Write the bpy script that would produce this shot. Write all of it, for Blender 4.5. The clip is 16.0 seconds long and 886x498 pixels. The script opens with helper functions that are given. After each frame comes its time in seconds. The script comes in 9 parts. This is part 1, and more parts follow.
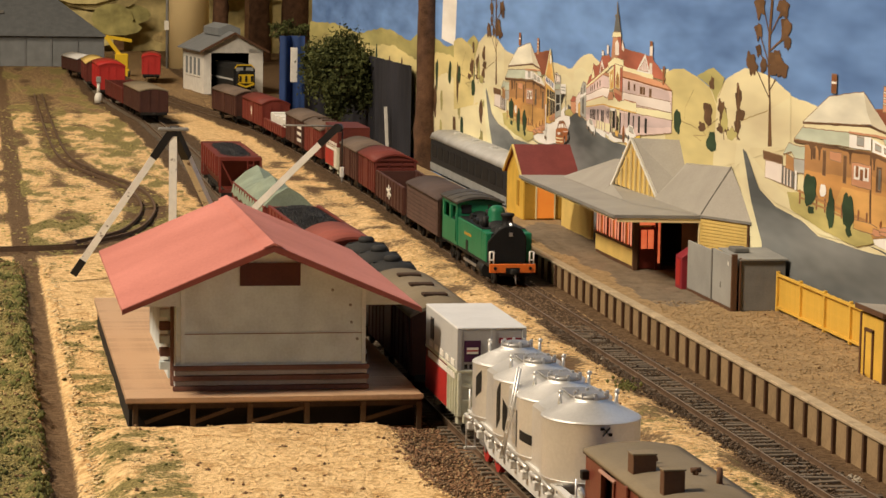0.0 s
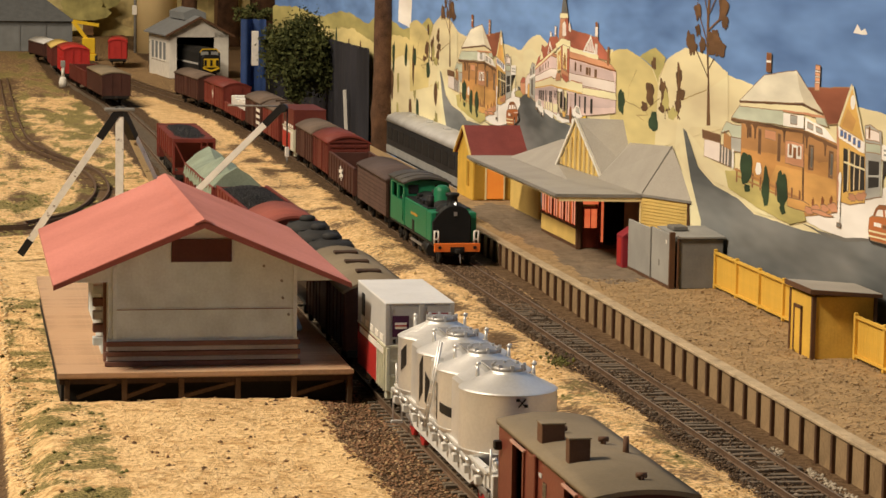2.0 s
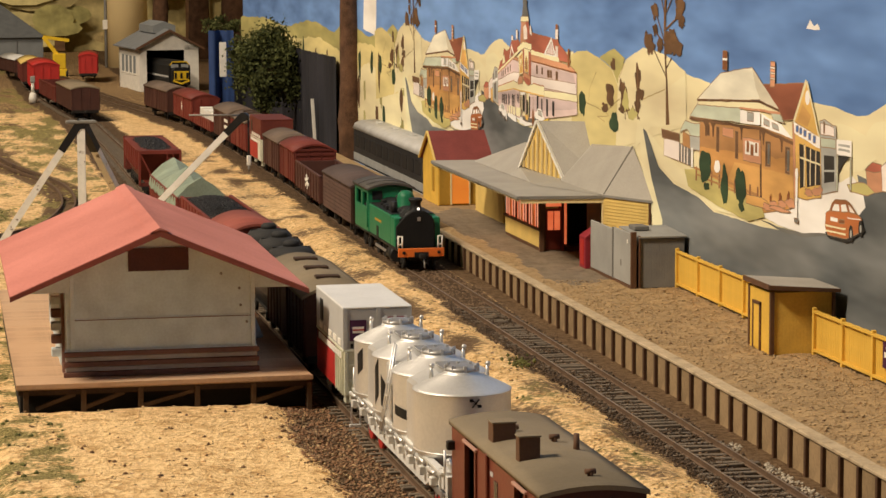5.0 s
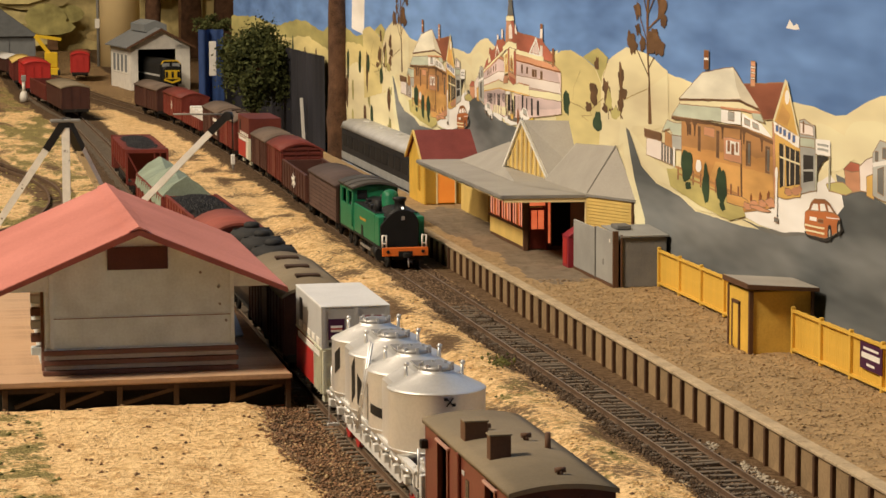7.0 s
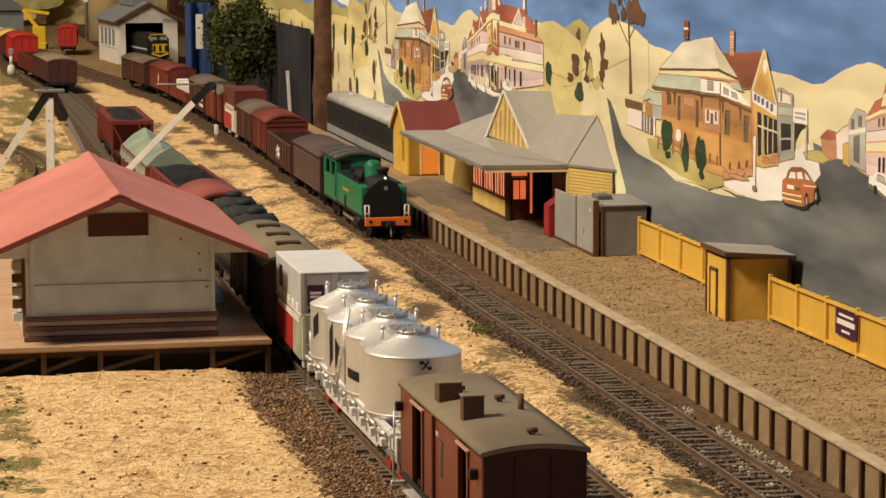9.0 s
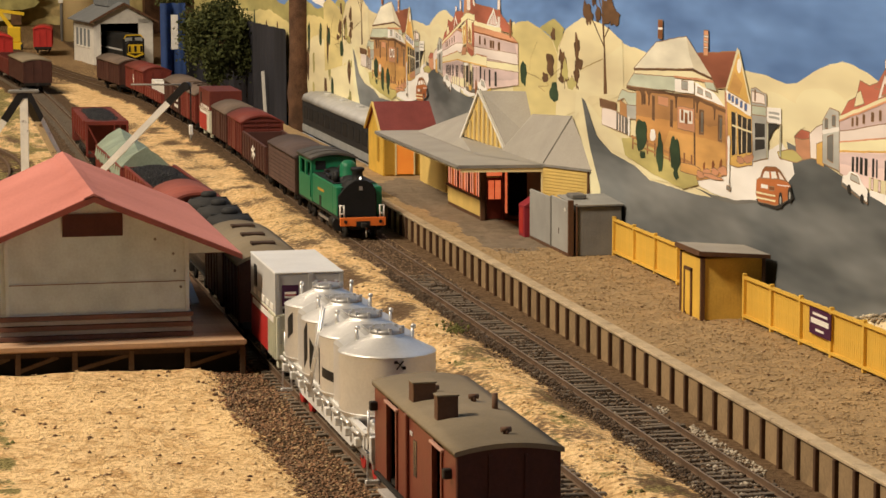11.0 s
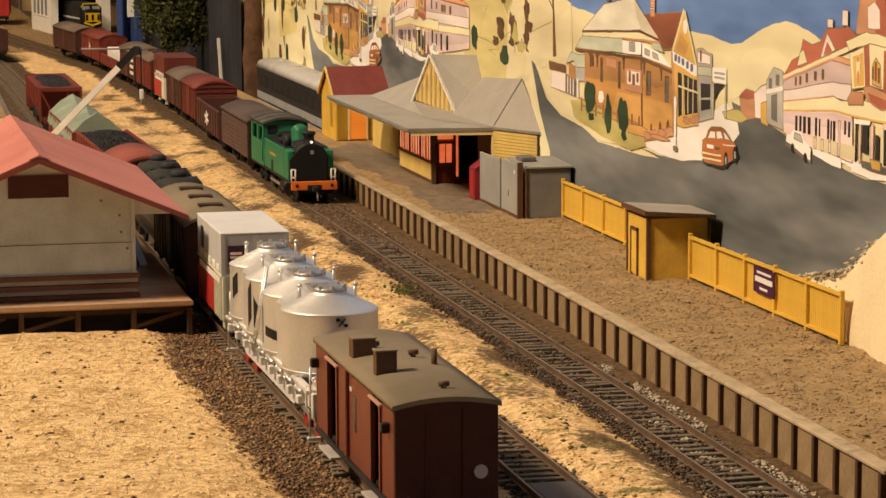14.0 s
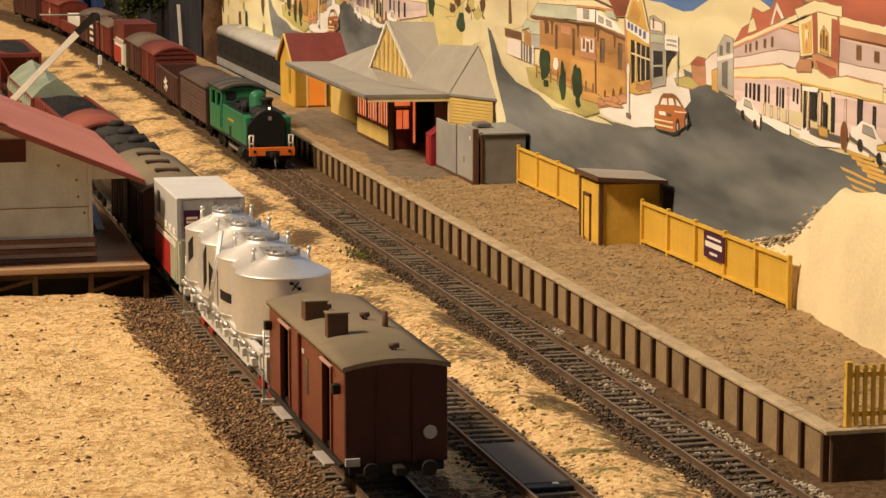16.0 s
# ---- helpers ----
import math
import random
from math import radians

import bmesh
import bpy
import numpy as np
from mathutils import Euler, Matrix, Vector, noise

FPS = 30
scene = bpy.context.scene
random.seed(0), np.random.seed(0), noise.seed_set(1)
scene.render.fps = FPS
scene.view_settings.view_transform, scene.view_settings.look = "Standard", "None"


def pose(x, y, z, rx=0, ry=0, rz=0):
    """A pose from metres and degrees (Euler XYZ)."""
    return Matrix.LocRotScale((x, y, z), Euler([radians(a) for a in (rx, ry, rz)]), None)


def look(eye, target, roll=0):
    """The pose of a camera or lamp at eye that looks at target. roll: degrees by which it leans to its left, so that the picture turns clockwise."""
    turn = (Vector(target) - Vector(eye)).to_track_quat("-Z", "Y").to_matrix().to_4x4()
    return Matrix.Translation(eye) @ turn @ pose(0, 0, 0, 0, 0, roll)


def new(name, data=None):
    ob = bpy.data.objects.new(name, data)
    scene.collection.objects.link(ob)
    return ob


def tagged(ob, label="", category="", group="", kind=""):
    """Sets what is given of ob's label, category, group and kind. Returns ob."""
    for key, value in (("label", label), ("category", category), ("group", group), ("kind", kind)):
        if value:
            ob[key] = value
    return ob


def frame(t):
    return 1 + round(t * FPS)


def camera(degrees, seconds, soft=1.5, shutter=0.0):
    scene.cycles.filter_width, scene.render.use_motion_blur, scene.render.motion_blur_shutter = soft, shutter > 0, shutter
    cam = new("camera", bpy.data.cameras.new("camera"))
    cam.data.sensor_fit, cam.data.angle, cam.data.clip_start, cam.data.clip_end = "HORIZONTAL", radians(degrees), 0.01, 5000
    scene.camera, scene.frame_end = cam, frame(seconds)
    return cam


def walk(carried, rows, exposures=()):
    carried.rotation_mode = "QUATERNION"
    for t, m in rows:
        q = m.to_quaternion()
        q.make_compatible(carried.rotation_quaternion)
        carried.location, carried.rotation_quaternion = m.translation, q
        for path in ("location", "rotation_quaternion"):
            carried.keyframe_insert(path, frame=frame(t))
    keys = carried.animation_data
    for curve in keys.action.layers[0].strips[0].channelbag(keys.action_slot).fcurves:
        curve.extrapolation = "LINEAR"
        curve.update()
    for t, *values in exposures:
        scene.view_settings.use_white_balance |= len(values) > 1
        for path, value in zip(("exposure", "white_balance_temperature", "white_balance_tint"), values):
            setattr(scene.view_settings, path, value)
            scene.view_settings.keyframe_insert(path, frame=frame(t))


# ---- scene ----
# Sizes below are centimetres of the model; CM turns them into metres.
CM = 0.01
cam = camera(19.97, 16.0)
# seconds, eye x y z, yaw, pitch, roll
PATH = [
    (0, -30.026, -64.316, 19.112, -10.433, -6.624, 0.936),
    (0.5, -29.559, -64.813, 19.081, -10.489, -6.830, 0.903),
    (1, -29.093, -65.309, 19.049, -10.581, -6.865, 0.899),
    (1.5, -28.614, -65.460, 18.928, -10.715, -6.849, 0.901),
    (2, -28.134, -65.611, 18.807, -10.887, -6.915, 0.933),
    (2.5, -28.025, -65.561, 18.640, -11.280, -7.067, 0.956),
    (3, -27.915, -65.511, 18.474, -11.347, -6.889, 0.491),
    (3.5, -27.697, -65.627, 18.509, -11.423, -6.724, 0.072),
    (4, -27.479, -65.743, 18.544, -11.418, -6.745, -0.150),
    (6.5, -26.610, -66.127, 18.576, -11.254, -6.614, -0.280),
    (7, -26.436, -66.204, 18.582, -11.384, -6.724, -0.211),
    (7.5, -26.336, -66.203, 18.417, -11.453, -6.925, -0.256),
    (8, -26.235, -66.202, 18.252, -11.580, -6.949, -0.226),
    (8.5, -26.163, -66.593, 18.247, -11.644, -7.132, -0.152),
    (9, -26.091, -66.984, 18.243, -11.594, -7.249, -0.126),
    (11.5, -26.021, -67.051, 18.218, -12.322, -7.250, -0.155),
    (12, -26.007, -67.064, 18.212, -12.467, -7.342, -0.188),
    (12.5, -25.804, -67.036, 18.038, -12.518, -7.383, -0.342),
    (13, -25.600, -67.008, 17.864, -12.574, -7.601, -0.439),
    (13.5, -25.469, -67.255, 17.830, -12.804, -7.763, -0.303),
    (14, -25.338, -67.502, 17.795, -12.949, -7.896, -0.239),
    (14.5, -25.171, -67.694, 17.832, -13.028, -8.055, -0.232),
    (15, -25.003, -67.887, 17.869, -13.234, -8.113, -0.423),
    (15.5, -25.166, -68.305, 17.914, -13.573, -8.348, -0.314),
    (16, -25.229, -68.683, 17.851, -13.796, -8.641, -0.040),
]
EXPO = [(0, -0.52, 6900, 13), (13.0, -0.52, 6900, 13), (14.3, -0.54, 8050, 19), (16, -0.50, 7850, 17)]
walk(cam, [(t, pose(x * CM, y * CM, z * CM, 90 + pitch, 0, yaw) @ pose(0, 0, 0, 0, 0, roll)) for t, x, y, z, yaw, pitch, roll in PATH], EXPO)

# ---- light: unseen lamps in a closed room, the last two added as fill ----
world = bpy.data.worlds.new("room_air")
scene.world = world
world.use_nodes = True
world.node_tree.nodes["Background"].inputs[0].default_value = (1.0, 0.82, 0.62, 1)
world.node_tree.nodes["Background"].inputs[1].default_value = 0.008


def unseen_lamp(name, eye, target, width, depth, watts, colour):
    data = bpy.data.lights.new(name, "AREA")
    data.shape, data.size, data.size_y, data.energy, data.color = "RECTANGLE", width, depth, watts, colour
    new(name, data).matrix_world = look(eye, target)


unseen_lamp("unseen_lamp", (-1.45, 0.1, 1.5), (-0.05, 0.5, 0.0), 0.28, 0.28, 70, (1.0, 0.87, 0.68))
# Added fill, no such lamp known: brightens the painted backdrop.
unseen_lamp("unseen_lamp", (-1.1, 1.25, 1.5), (0.1, 1.35, 0.08), 0.5, 0.5, 12, (1.0, 0.87, 0.68))
# Added fill, no such lamp known: brightens the far yard and silo.
unseen_lamp("unseen_lamp", (-0.95, 2.25, 1.55), (-0.05, 3.3, 0.05), 0.4, 0.5, 35, (1.0, 0.86, 0.66))


# ---- materials ----
def mat(name, colour, rough=0.6, var=0.2, scale=60, bump=0.15, grain=900, metal=0.0, island=False, rand=0.12, tint=None, glow=0.0):
    """Paint, wood, plaster: two scales of noise in the colour, a fine grain in the relief."""
    m = bpy.data.materials.new(name)
    m.use_nodes = True
    n, l = m.node_tree.nodes, m.node_tree.links
    b = n["Principled BSDF"]
    b.inputs["Roughness"].default_value = rough
    b.inputs["Metallic"].default_value = metal
    b.inputs["Specular IOR Level"].default_value = 0.3
    co = n.new("ShaderNodeTexCoord")
    big, fine = n.new("ShaderNodeTexNoise"), n.new("ShaderNodeTexNoise")
    big.inputs["Scale"].default_value, big.inputs["Detail"].default_value = scale, 4
    fine.inputs["Scale"].default_value, fine.inputs["Detail"].default_value = grain, 2
    l.new(co.outputs["Object"], big.inputs["Vector"])
    l.new(co.outputs["Object"], fine.inputs["Vector"])
    add = n.new("ShaderNodeMath")
    add.operation = "MULTIPLY_ADD"
    add.inputs[1].default_value = 0.45
    l.new(fine.outputs["Fac"], add.inputs[0])
    l.new(big.outputs["Fac"], add.inputs[2])
    src = add.outputs[0]
    if rand or island:
        rnd = n.new("ShaderNodeNewGeometry" if island else "ShaderNodeObjectInfo")
        mad = n.new("ShaderNodeMath")
        mad.operation = "MULTIPLY_ADD"
        mad.inputs[1].default_value = rand if not island else max(rand, 0.5)
        l.new(rnd.outputs["Random Per Island" if island else "Random"], mad.inputs[0])
        l.new(src, mad.inputs[2])
        src = mad.outputs[0]
    ramp = n.new("ShaderNodeValToRGB")
    lo = [c * (1 - var) for c in colour]
    hi = [min(1, c * (1 + var)) for c in (tint or colour)]
    ramp.color_ramp.elements[0].position, ramp.color_ramp.elements[1].position = 0.45, 1.05 if not island else 1.25
    ramp.color_ramp.elements[0].color, ramp.color_ramp.elements[1].color = (*lo, 1), (*hi, 1)
    l.new(src, ramp.inputs["Fac"])
    l.new(ramp.outputs["Color"], b.inputs["Base Color"])
    if bump:
        bp = n.new("ShaderNodeBump")
        bp.inputs["Strength"].default_value, bp.inputs["Distance"].default_value = bump, 0.0006
        l.new(fine.outputs["Fac"], bp.inputs["Height"])
        l.new(bp.outputs["Normal"], b.inputs["Normal"])
    if glow:
        l.new(ramp.outputs["Color"], b.inputs["Emission Color"])
        b.inputs["Emission Strength"].default_value = glow
    return m


def board_mat(name, colour, pitch, axis, rough=0.65, var=0.18, depth=0.5):
    """Scribed boards too narrow to tell apart: fine grooves along one axis, metres between them."""
    m = mat(name, colour, rough, var, 90, 0.1)
    n, l = m.node_tree.nodes, m.node_tree.links
    wave = n.new("ShaderNodeTexWave")
    wave.bands_direction, wave.wave_profile = axis, "SAW"
    wave.inputs["Scale"].default_value = 0.314 / pitch
    wave.inputs["Distortion"].default_value = 0.15
    l.new(n["Texture Coordinate"].outputs["Object"], wave.inputs["Vector"])
    bp = n.new("ShaderNodeBump")
    bp.inputs["Strength"].default_value, bp.inputs["Distance"].default_value = depth, 0.0012
    l.new(wave.outputs["Fac"], bp.inputs["Height"])
    l.new(bp.outputs["Normal"], n["Principled BSDF"].inputs["Normal"])
    return m


C = {}
for row in (
    ("sand_grain", (0.80, 0.57, 0.30), dict(island=True, var=0.22, rough=0.95, bump=0)),
    ("grass_grain", (0.23, 0.195, 0.075), dict(island=True, var=0.5, rough=0.95, bump=0)),
    ("chalk_grain", (0.66, 0.50, 0.28), dict(island=True, var=0.25, rough=0.95, bump=0)),
    ("rust_grain", (0.20, 0.11, 0.062), dict(island=True, var=0.55, rough=0.95, bump=0)),
    ("strip_grain", (0.56, 0.385, 0.175), dict(island=True, var=0.35, rough=0.95, bump=0)),
    ("dark_grain", (0.13, 0.075, 0.04), dict(island=True, var=0.6, rough=0.95, bump=0)),
    ("stone_grain", (0.165, 0.11, 0.068), dict(island=True, var=0.7, rough=0.95, bump=0)),
    ("straw_grain", (0.36, 0.29, 0.11), dict(island=True, var=0.5, rough=0.95, bump=0)),
    ("pale_stone", (0.33, 0.285, 0.22), dict(island=True, var=0.5, rough=0.95, bump=0)),
    ("platform_grain", (0.355, 0.25, 0.135), dict(island=True, var=0.32, rough=0.95, bump=0)),
    ("moss_grain", (0.085, 0.085, 0.026), dict(island=True, var=0.6, rough=0.95, bump=0)),
    ("platform_top", (0.33, 0.225, 0.115), dict(var=0.28, scale=120, bump=0.6, rough=0.95)),
    ("platform_asphalt", (0.19, 0.145, 0.10), dict(var=0.25, scale=90, bump=0.4, rough=0.95)),
    ("track_grime", (0.07, 0.047, 0.03), dict(island=True, var=0.6, rough=0.95, bump=0)),
    ("coping", (0.42, 0.33, 0.215), dict(var=0.3, scale=80, bump=0.3, rough=0.9)),
    ("face_panel", (0.24, 0.165, 0.09), dict(var=0.35, scale=100, rough=0.85, rand=0.25)),
    ("face_post", (0.07, 0.035, 0.018), dict(var=0.4, scale=120, rough=0.85)),
    ("sleeper", (0.125, 0.10, 0.074), dict(var=0.45, scale=200, rough=0.9, rand=0.4)),
    ("rail_side", (0.11, 0.068, 0.042), dict(var=0.4, scale=80, rough=0.7)),
    ("rail_top", (0.24, 0.18, 0.125), dict(var=0.3, rough=0.5, metal=0.4)),
    ("roof_red", (0.46, 0.155, 0.125), dict(var=0.15, scale=14, rough=0.92, tint=(0.55, 0.21, 0.175))),
    ("roof_trim", (0.20, 0.05, 0.035), dict(var=0.25)),
    ("shed_grey", (0.55, 0.615, 0.625), dict(var=0.16, scale=25, rough=0.8)),
    ("base_grey", (0.36, 0.33, 0.31), dict(var=0.25, rough=0.8)),
    ("shed_brown", (0.16, 0.08, 0.06), dict(var=0.3, rough=0.8)),
    ("deck_wood", (0.40, 0.26, 0.16), dict(var=0.3, scale=50, rough=0.85, rand=0.3)),
    ("dark_wood", (0.05, 0.028, 0.017), dict(var=0.4, rough=0.9)),
    ("post_wood", (0.085, 0.05, 0.027), dict(var=0.4, rough=0.9)),
    # Near black: the shade of interiors and hollows put into a colour.
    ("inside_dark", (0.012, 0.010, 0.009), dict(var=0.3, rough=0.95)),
    ("white_paint", (0.76, 0.74, 0.68), dict(var=0.12, scale=120, rough=0.6)),
    ("black_paint", (0.014, 0.013, 0.013), dict(var=0.3, rough=0.5)),
    ("black_rubber", (0.022, 0.022, 0.022), dict(var=0.4, rough=0.75)),
    ("loco_matt", (0.008, 0.008, 0.008), dict(var=0.3, rough=0.9)),
    ("frame_white", (0.62, 0.615, 0.59), dict(var=0.16, scale=120, rough=0.5)),
    ("vent_maroon", (0.085, 0.032, 0.027), dict(var=0.25, rough=0.8)),
    ("hood_pale", (0.42, 0.24, 0.19), dict(var=0.15, rough=0.6)),
    ("plate_grey", (0.10, 0.088, 0.076), dict(var=0.15, scale=120, rough=0.6)),
    # Darker copy of van_maroon; shade on the near end is in the colour.
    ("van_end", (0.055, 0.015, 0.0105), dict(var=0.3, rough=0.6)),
    ("plank_roof", (0.095, 0.066, 0.058), dict(var=0.25, rough=0.85)),
    ("cab_roof", (0.075, 0.068, 0.06), dict(var=0.3, rough=0.6)),
    ("coal", (0.010, 0.010, 0.011), dict(island=True, var=0.6, rough=0.55, bump=0)),
    ("tarp", (0.22, 0.27, 0.21), dict(var=0.3, scale=60, rough=0.8)),
    ("silver", (0.70, 0.695, 0.68), dict(var=0.12, scale=50, rough=0.42, metal=0.62, bump=0.05)),
    ("silver_dark", (0.36, 0.35, 0.34), dict(var=0.2, rough=0.45, metal=0.6)),
    ("box_grey", (0.44, 0.44, 0.43), dict(var=0.10, rough=0.6)),
    ("box_roof", (0.64, 0.64, 0.63), dict(var=0.10, rough=0.55)),
    ("pale_green_white", (0.58, 0.58, 0.46), dict(var=0.16, rough=0.6)),
    ("signal_red", (0.42, 0.028, 0.024), dict(var=0.15, rough=0.5)),
    ("orange_red", (0.75, 0.17, 0.03), dict(var=0.15, rough=0.5)),
    ("wagon_red", (0.12, 0.025, 0.018), dict(var=0.3, rough=0.6, rand=0.2)),
    ("wagon_bright", (0.17, 0.032, 0.023), dict(var=0.25, rough=0.6)),
    ("van_roof_red", (0.26, 0.068, 0.05), dict(var=0.25, rough=0.75)),
    ("wagon_brown", (0.07, 0.027, 0.02), dict(var=0.3, rough=0.65, rand=0.2)),
    ("plank_brown", (0.095, 0.055, 0.045), dict(var=0.3, rough=0.75)),
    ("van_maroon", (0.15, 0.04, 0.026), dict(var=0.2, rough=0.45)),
    ("van_roof", (0.22, 0.175, 0.115), dict(var=0.14, rough=0.8)),
    ("roof_dirt", (0.145, 0.105, 0.08), dict(var=0.3, rough=0.85)),
    ("loco_green", (0.010, 0.165, 0.075), dict(var=0.14, rough=0.45)),
    ("loco_black", (0.010, 0.010, 0.010), dict(var=0.3, rough=0.6)),
    ("under_black", (0.016, 0.014, 0.012), dict(var=0.5, rough=0.8)),
    ("yellow", (0.70, 0.435, 0.075), dict(var=0.15, scale=80, rough=0.6)),
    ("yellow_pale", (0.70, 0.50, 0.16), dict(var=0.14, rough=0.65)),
    ("cream", (0.78, 0.64, 0.34), dict(var=0.12, rough=0.65)),
    ("ochre", (0.42, 0.24, 0.035), dict(var=0.2, rough=0.65)),
    ("door_red", (0.17, 0.03, 0.02), dict(var=0.2, rough=0.5)),
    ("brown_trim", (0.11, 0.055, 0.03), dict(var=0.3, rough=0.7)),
    ("iron_roof", (0.33, 0.31, 0.275), dict(var=0.14, scale=40, rough=0.75)),
    ("iron_dark", (0.22, 0.21, 0.19), dict(var=0.2, rough=0.75)),
    ("privy_grey", (0.30, 0.30, 0.285), dict(var=0.16, scale=50, rough=0.7)),
    ("privy_dark", (0.15, 0.145, 0.135), dict(var=0.2, rough=0.75)),
    ("hut_roof", (0.20, 0.045, 0.04), dict(var=0.2, rough=0.75)),
    ("crimson", (0.26, 0.022, 0.035), dict(var=0.15, rough=0.5)),
    ("plum", (0.06, 0.012, 0.05), dict(var=0.15, rough=0.5)),
    ("plaster", (0.74, 0.62, 0.40), dict(var=0.22, scale=18, bump=0.12, rough=0.9)),
    ("coach_side", (0.018, 0.019, 0.022), dict(var=0.3, rough=0.6)),
    ("coach_grey", (0.30, 0.31, 0.31), dict(var=0.2, rough=0.5)),
    ("coach_roof", (0.46, 0.46, 0.45), dict(var=0.2, scale=60, rough=0.6)),
    ("slate", (0.17, 0.18, 0.19), dict(var=0.12, rough=0.8)),
    ("slate_wall", (0.19, 0.205, 0.215), dict(var=0.15, rough=0.8)),
    ("silo", (0.88, 0.70, 0.38), dict(var=0.10, scale=12, rough=0.7)),
    ("bark", (0.10, 0.052, 0.03), dict(var=0.6, scale=70, rough=0.95, bump=0.8)),
    ("leaf", (0.022, 0.032, 0.009), dict(island=True, var=0.5, rough=0.85, bump=0, tint=(0.052, 0.06, 0.018))),
    ("curtain_blue", (0.022, 0.05, 0.15), dict(var=0.5, scale=30, rough=0.9)),
    # Near-black cloth colour that carries the deep shade at the far end.
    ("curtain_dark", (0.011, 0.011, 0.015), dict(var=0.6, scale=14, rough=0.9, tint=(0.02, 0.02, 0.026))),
    ("crane_yellow", (0.75, 0.50, 0.03), dict(var=0.15, rough=0.5)),
    ("room_wall", (0.25, 0.22, 0.18), dict(var=0.08, scale=3, rough=0.9)),
    ("room_floor", (0.1, 0.08, 0.06), dict(var=0.2, scale=5, rough=0.8)),
    ("room_ceiling", (0.3, 0.28, 0.25), dict(var=0.05, scale=3, rough=0.9)),
    ("window_dark", (0.02, 0.02, 0.022), dict(var=0.2, rough=0.2)),
    ("lamp_white", (0.9, 0.88, 0.8), dict(var=0.02, glow=2.0, bump=0)),
    # Both pane colours emit in place of a lamp inside the station.
    ("window_red", (0.9, 0.14, 0.05), dict(var=0.18, scale=120, rough=0.4, bump=0, glow=1.0, tint=(1.0, 0.22, 0.09))),
    ("window_pink", (0.98, 0.34, 0.20), dict(var=0.15, scale=120, rough=0.4, bump=0, glow=1.1)),
    # Door colour with a faint emission added; the door is no lamp.
    ("door_glow", (0.95, 0.30, 0.05), dict(var=0.1, scale=120, rough=0.5, bump=0, glow=0.25)),
):
    C[row[0]] = mat(row[0], row[1], **row[2])


def chipped(name, colour, under):
    """Old paint flaking off dark timber."""
    m = mat(name, colour, 0.65, 0.14, 120, 0.2)
    n, l = m.node_tree.nodes, m.node_tree.links
    t, r, x = n.new("ShaderNodeTexNoise"), n.new("ShaderNodeMapRange"), n.new("ShaderNodeMix")
    t.inputs["Scale"].default_value, t.inputs["Detail"].default_value = 210, 5
    r.inputs["From Min"].default_value, r.inputs["From Max"].default_value = 0.63, 0.68
    x.data_type = "RGBA"
    x.inputs["B"].default_value = (*under, 1)
    l.new(n["Texture Coordinate"].outputs["Object"], t.inputs["Vector"])
    l.new(t.outputs["Fac"], r.inputs["Value"])
    l.new(r.outputs["Result"], x.inputs["Factor"])
    l.new(n["Color Ramp"].outputs["Color"], x.inputs["A"])
    l.new(x.outputs["Result"], n["Principled BSDF"].inputs["Base Color"])
    return m



def roughen(name, scale, depth):
    """Adds coarse lumps to a gritty relief; shade in the hollows goes into colour."""
    n, l = C[name].node_tree.nodes, C[name].node_tree.links
    t, bp, r, x = n.new("ShaderNodeTexNoise"), n.new("ShaderNodeBump"), n.new("ShaderNodeMapRange"), n.new("ShaderNodeMix")
    t.inputs["Scale"].default_value, t.inputs["Detail"].default_value, t.inputs["Roughness"].default_value = scale, 5, 0.6
    bp.inputs["Strength"].default_value, bp.inputs["Distance"].default_value = 0.9, depth
    l.new(n["Texture Coordinate"].outputs["Object"], t.inputs["Vector"])
    l.new(t.outputs["Fac"], bp.inputs["Height"])
    l.new(bp.outputs["Normal"], n["Principled BSDF"].inputs["Normal"])
    r.inputs["From Min"].default_value, r.inputs["From Max"].default_value = 0.30, 0.44
    r.inputs["To Min"].default_value, r.inputs["To Max"].default_value = 0.5, 0.0
    l.new(t.outputs["Fac"], r.inputs["Value"])
    x.data_type, x.blend_type = "RGBA", "MULTIPLY"
    x.inputs["B"].default_value = (0.25, 0.2, 0.15, 1)
    l.new(r.outputs["Result"], x.inputs["Factor"])
    l.new(n["Color Ramp"].outputs["Color"], x.inputs["A"])
    l.new(x.outputs["Result"], n["Principled BSDF"].inputs["Base Color"])


roughen("platform_top", 230, 0.0022)
roughen("platform_asphalt", 230, 0.0014)
roughen("coping", 150, 0.0006)
roughen("bark", 60, 0.003)
C["chipped_white"] = chipped("chipped_white", (0.74, 0.71, 0.64), (0.16, 0.12, 0.09))
C["board_shed"] = board_mat("board_shed", (0.555, 0.63, 0.645), 0.0028, "X", depth=0.25)
# Same hue as yellow but darker: shade on the shed's end, by colour.
C["board_ochre"] = board_mat("board_ochre", (0.54, 0.33, 0.06), 0.0016, "X")
C["board_yellow"] = board_mat("board_yellow", (0.66, 0.44, 0.12), 0.0020, "Z", depth=0.7)
C["board_plank"] = board_mat("board_plank", (0.07, 0.038, 0.03), 0.0028, "Z", depth=0.7)
C["iron_corr"] = board_mat("iron_corr", (0.15, 0.145, 0.135), 0.0014, "X", depth=0.6)
C["slate_corr"] = board_mat("slate_corr", (0.13, 0.14, 0.148), 0.006, "X", depth=0.4)


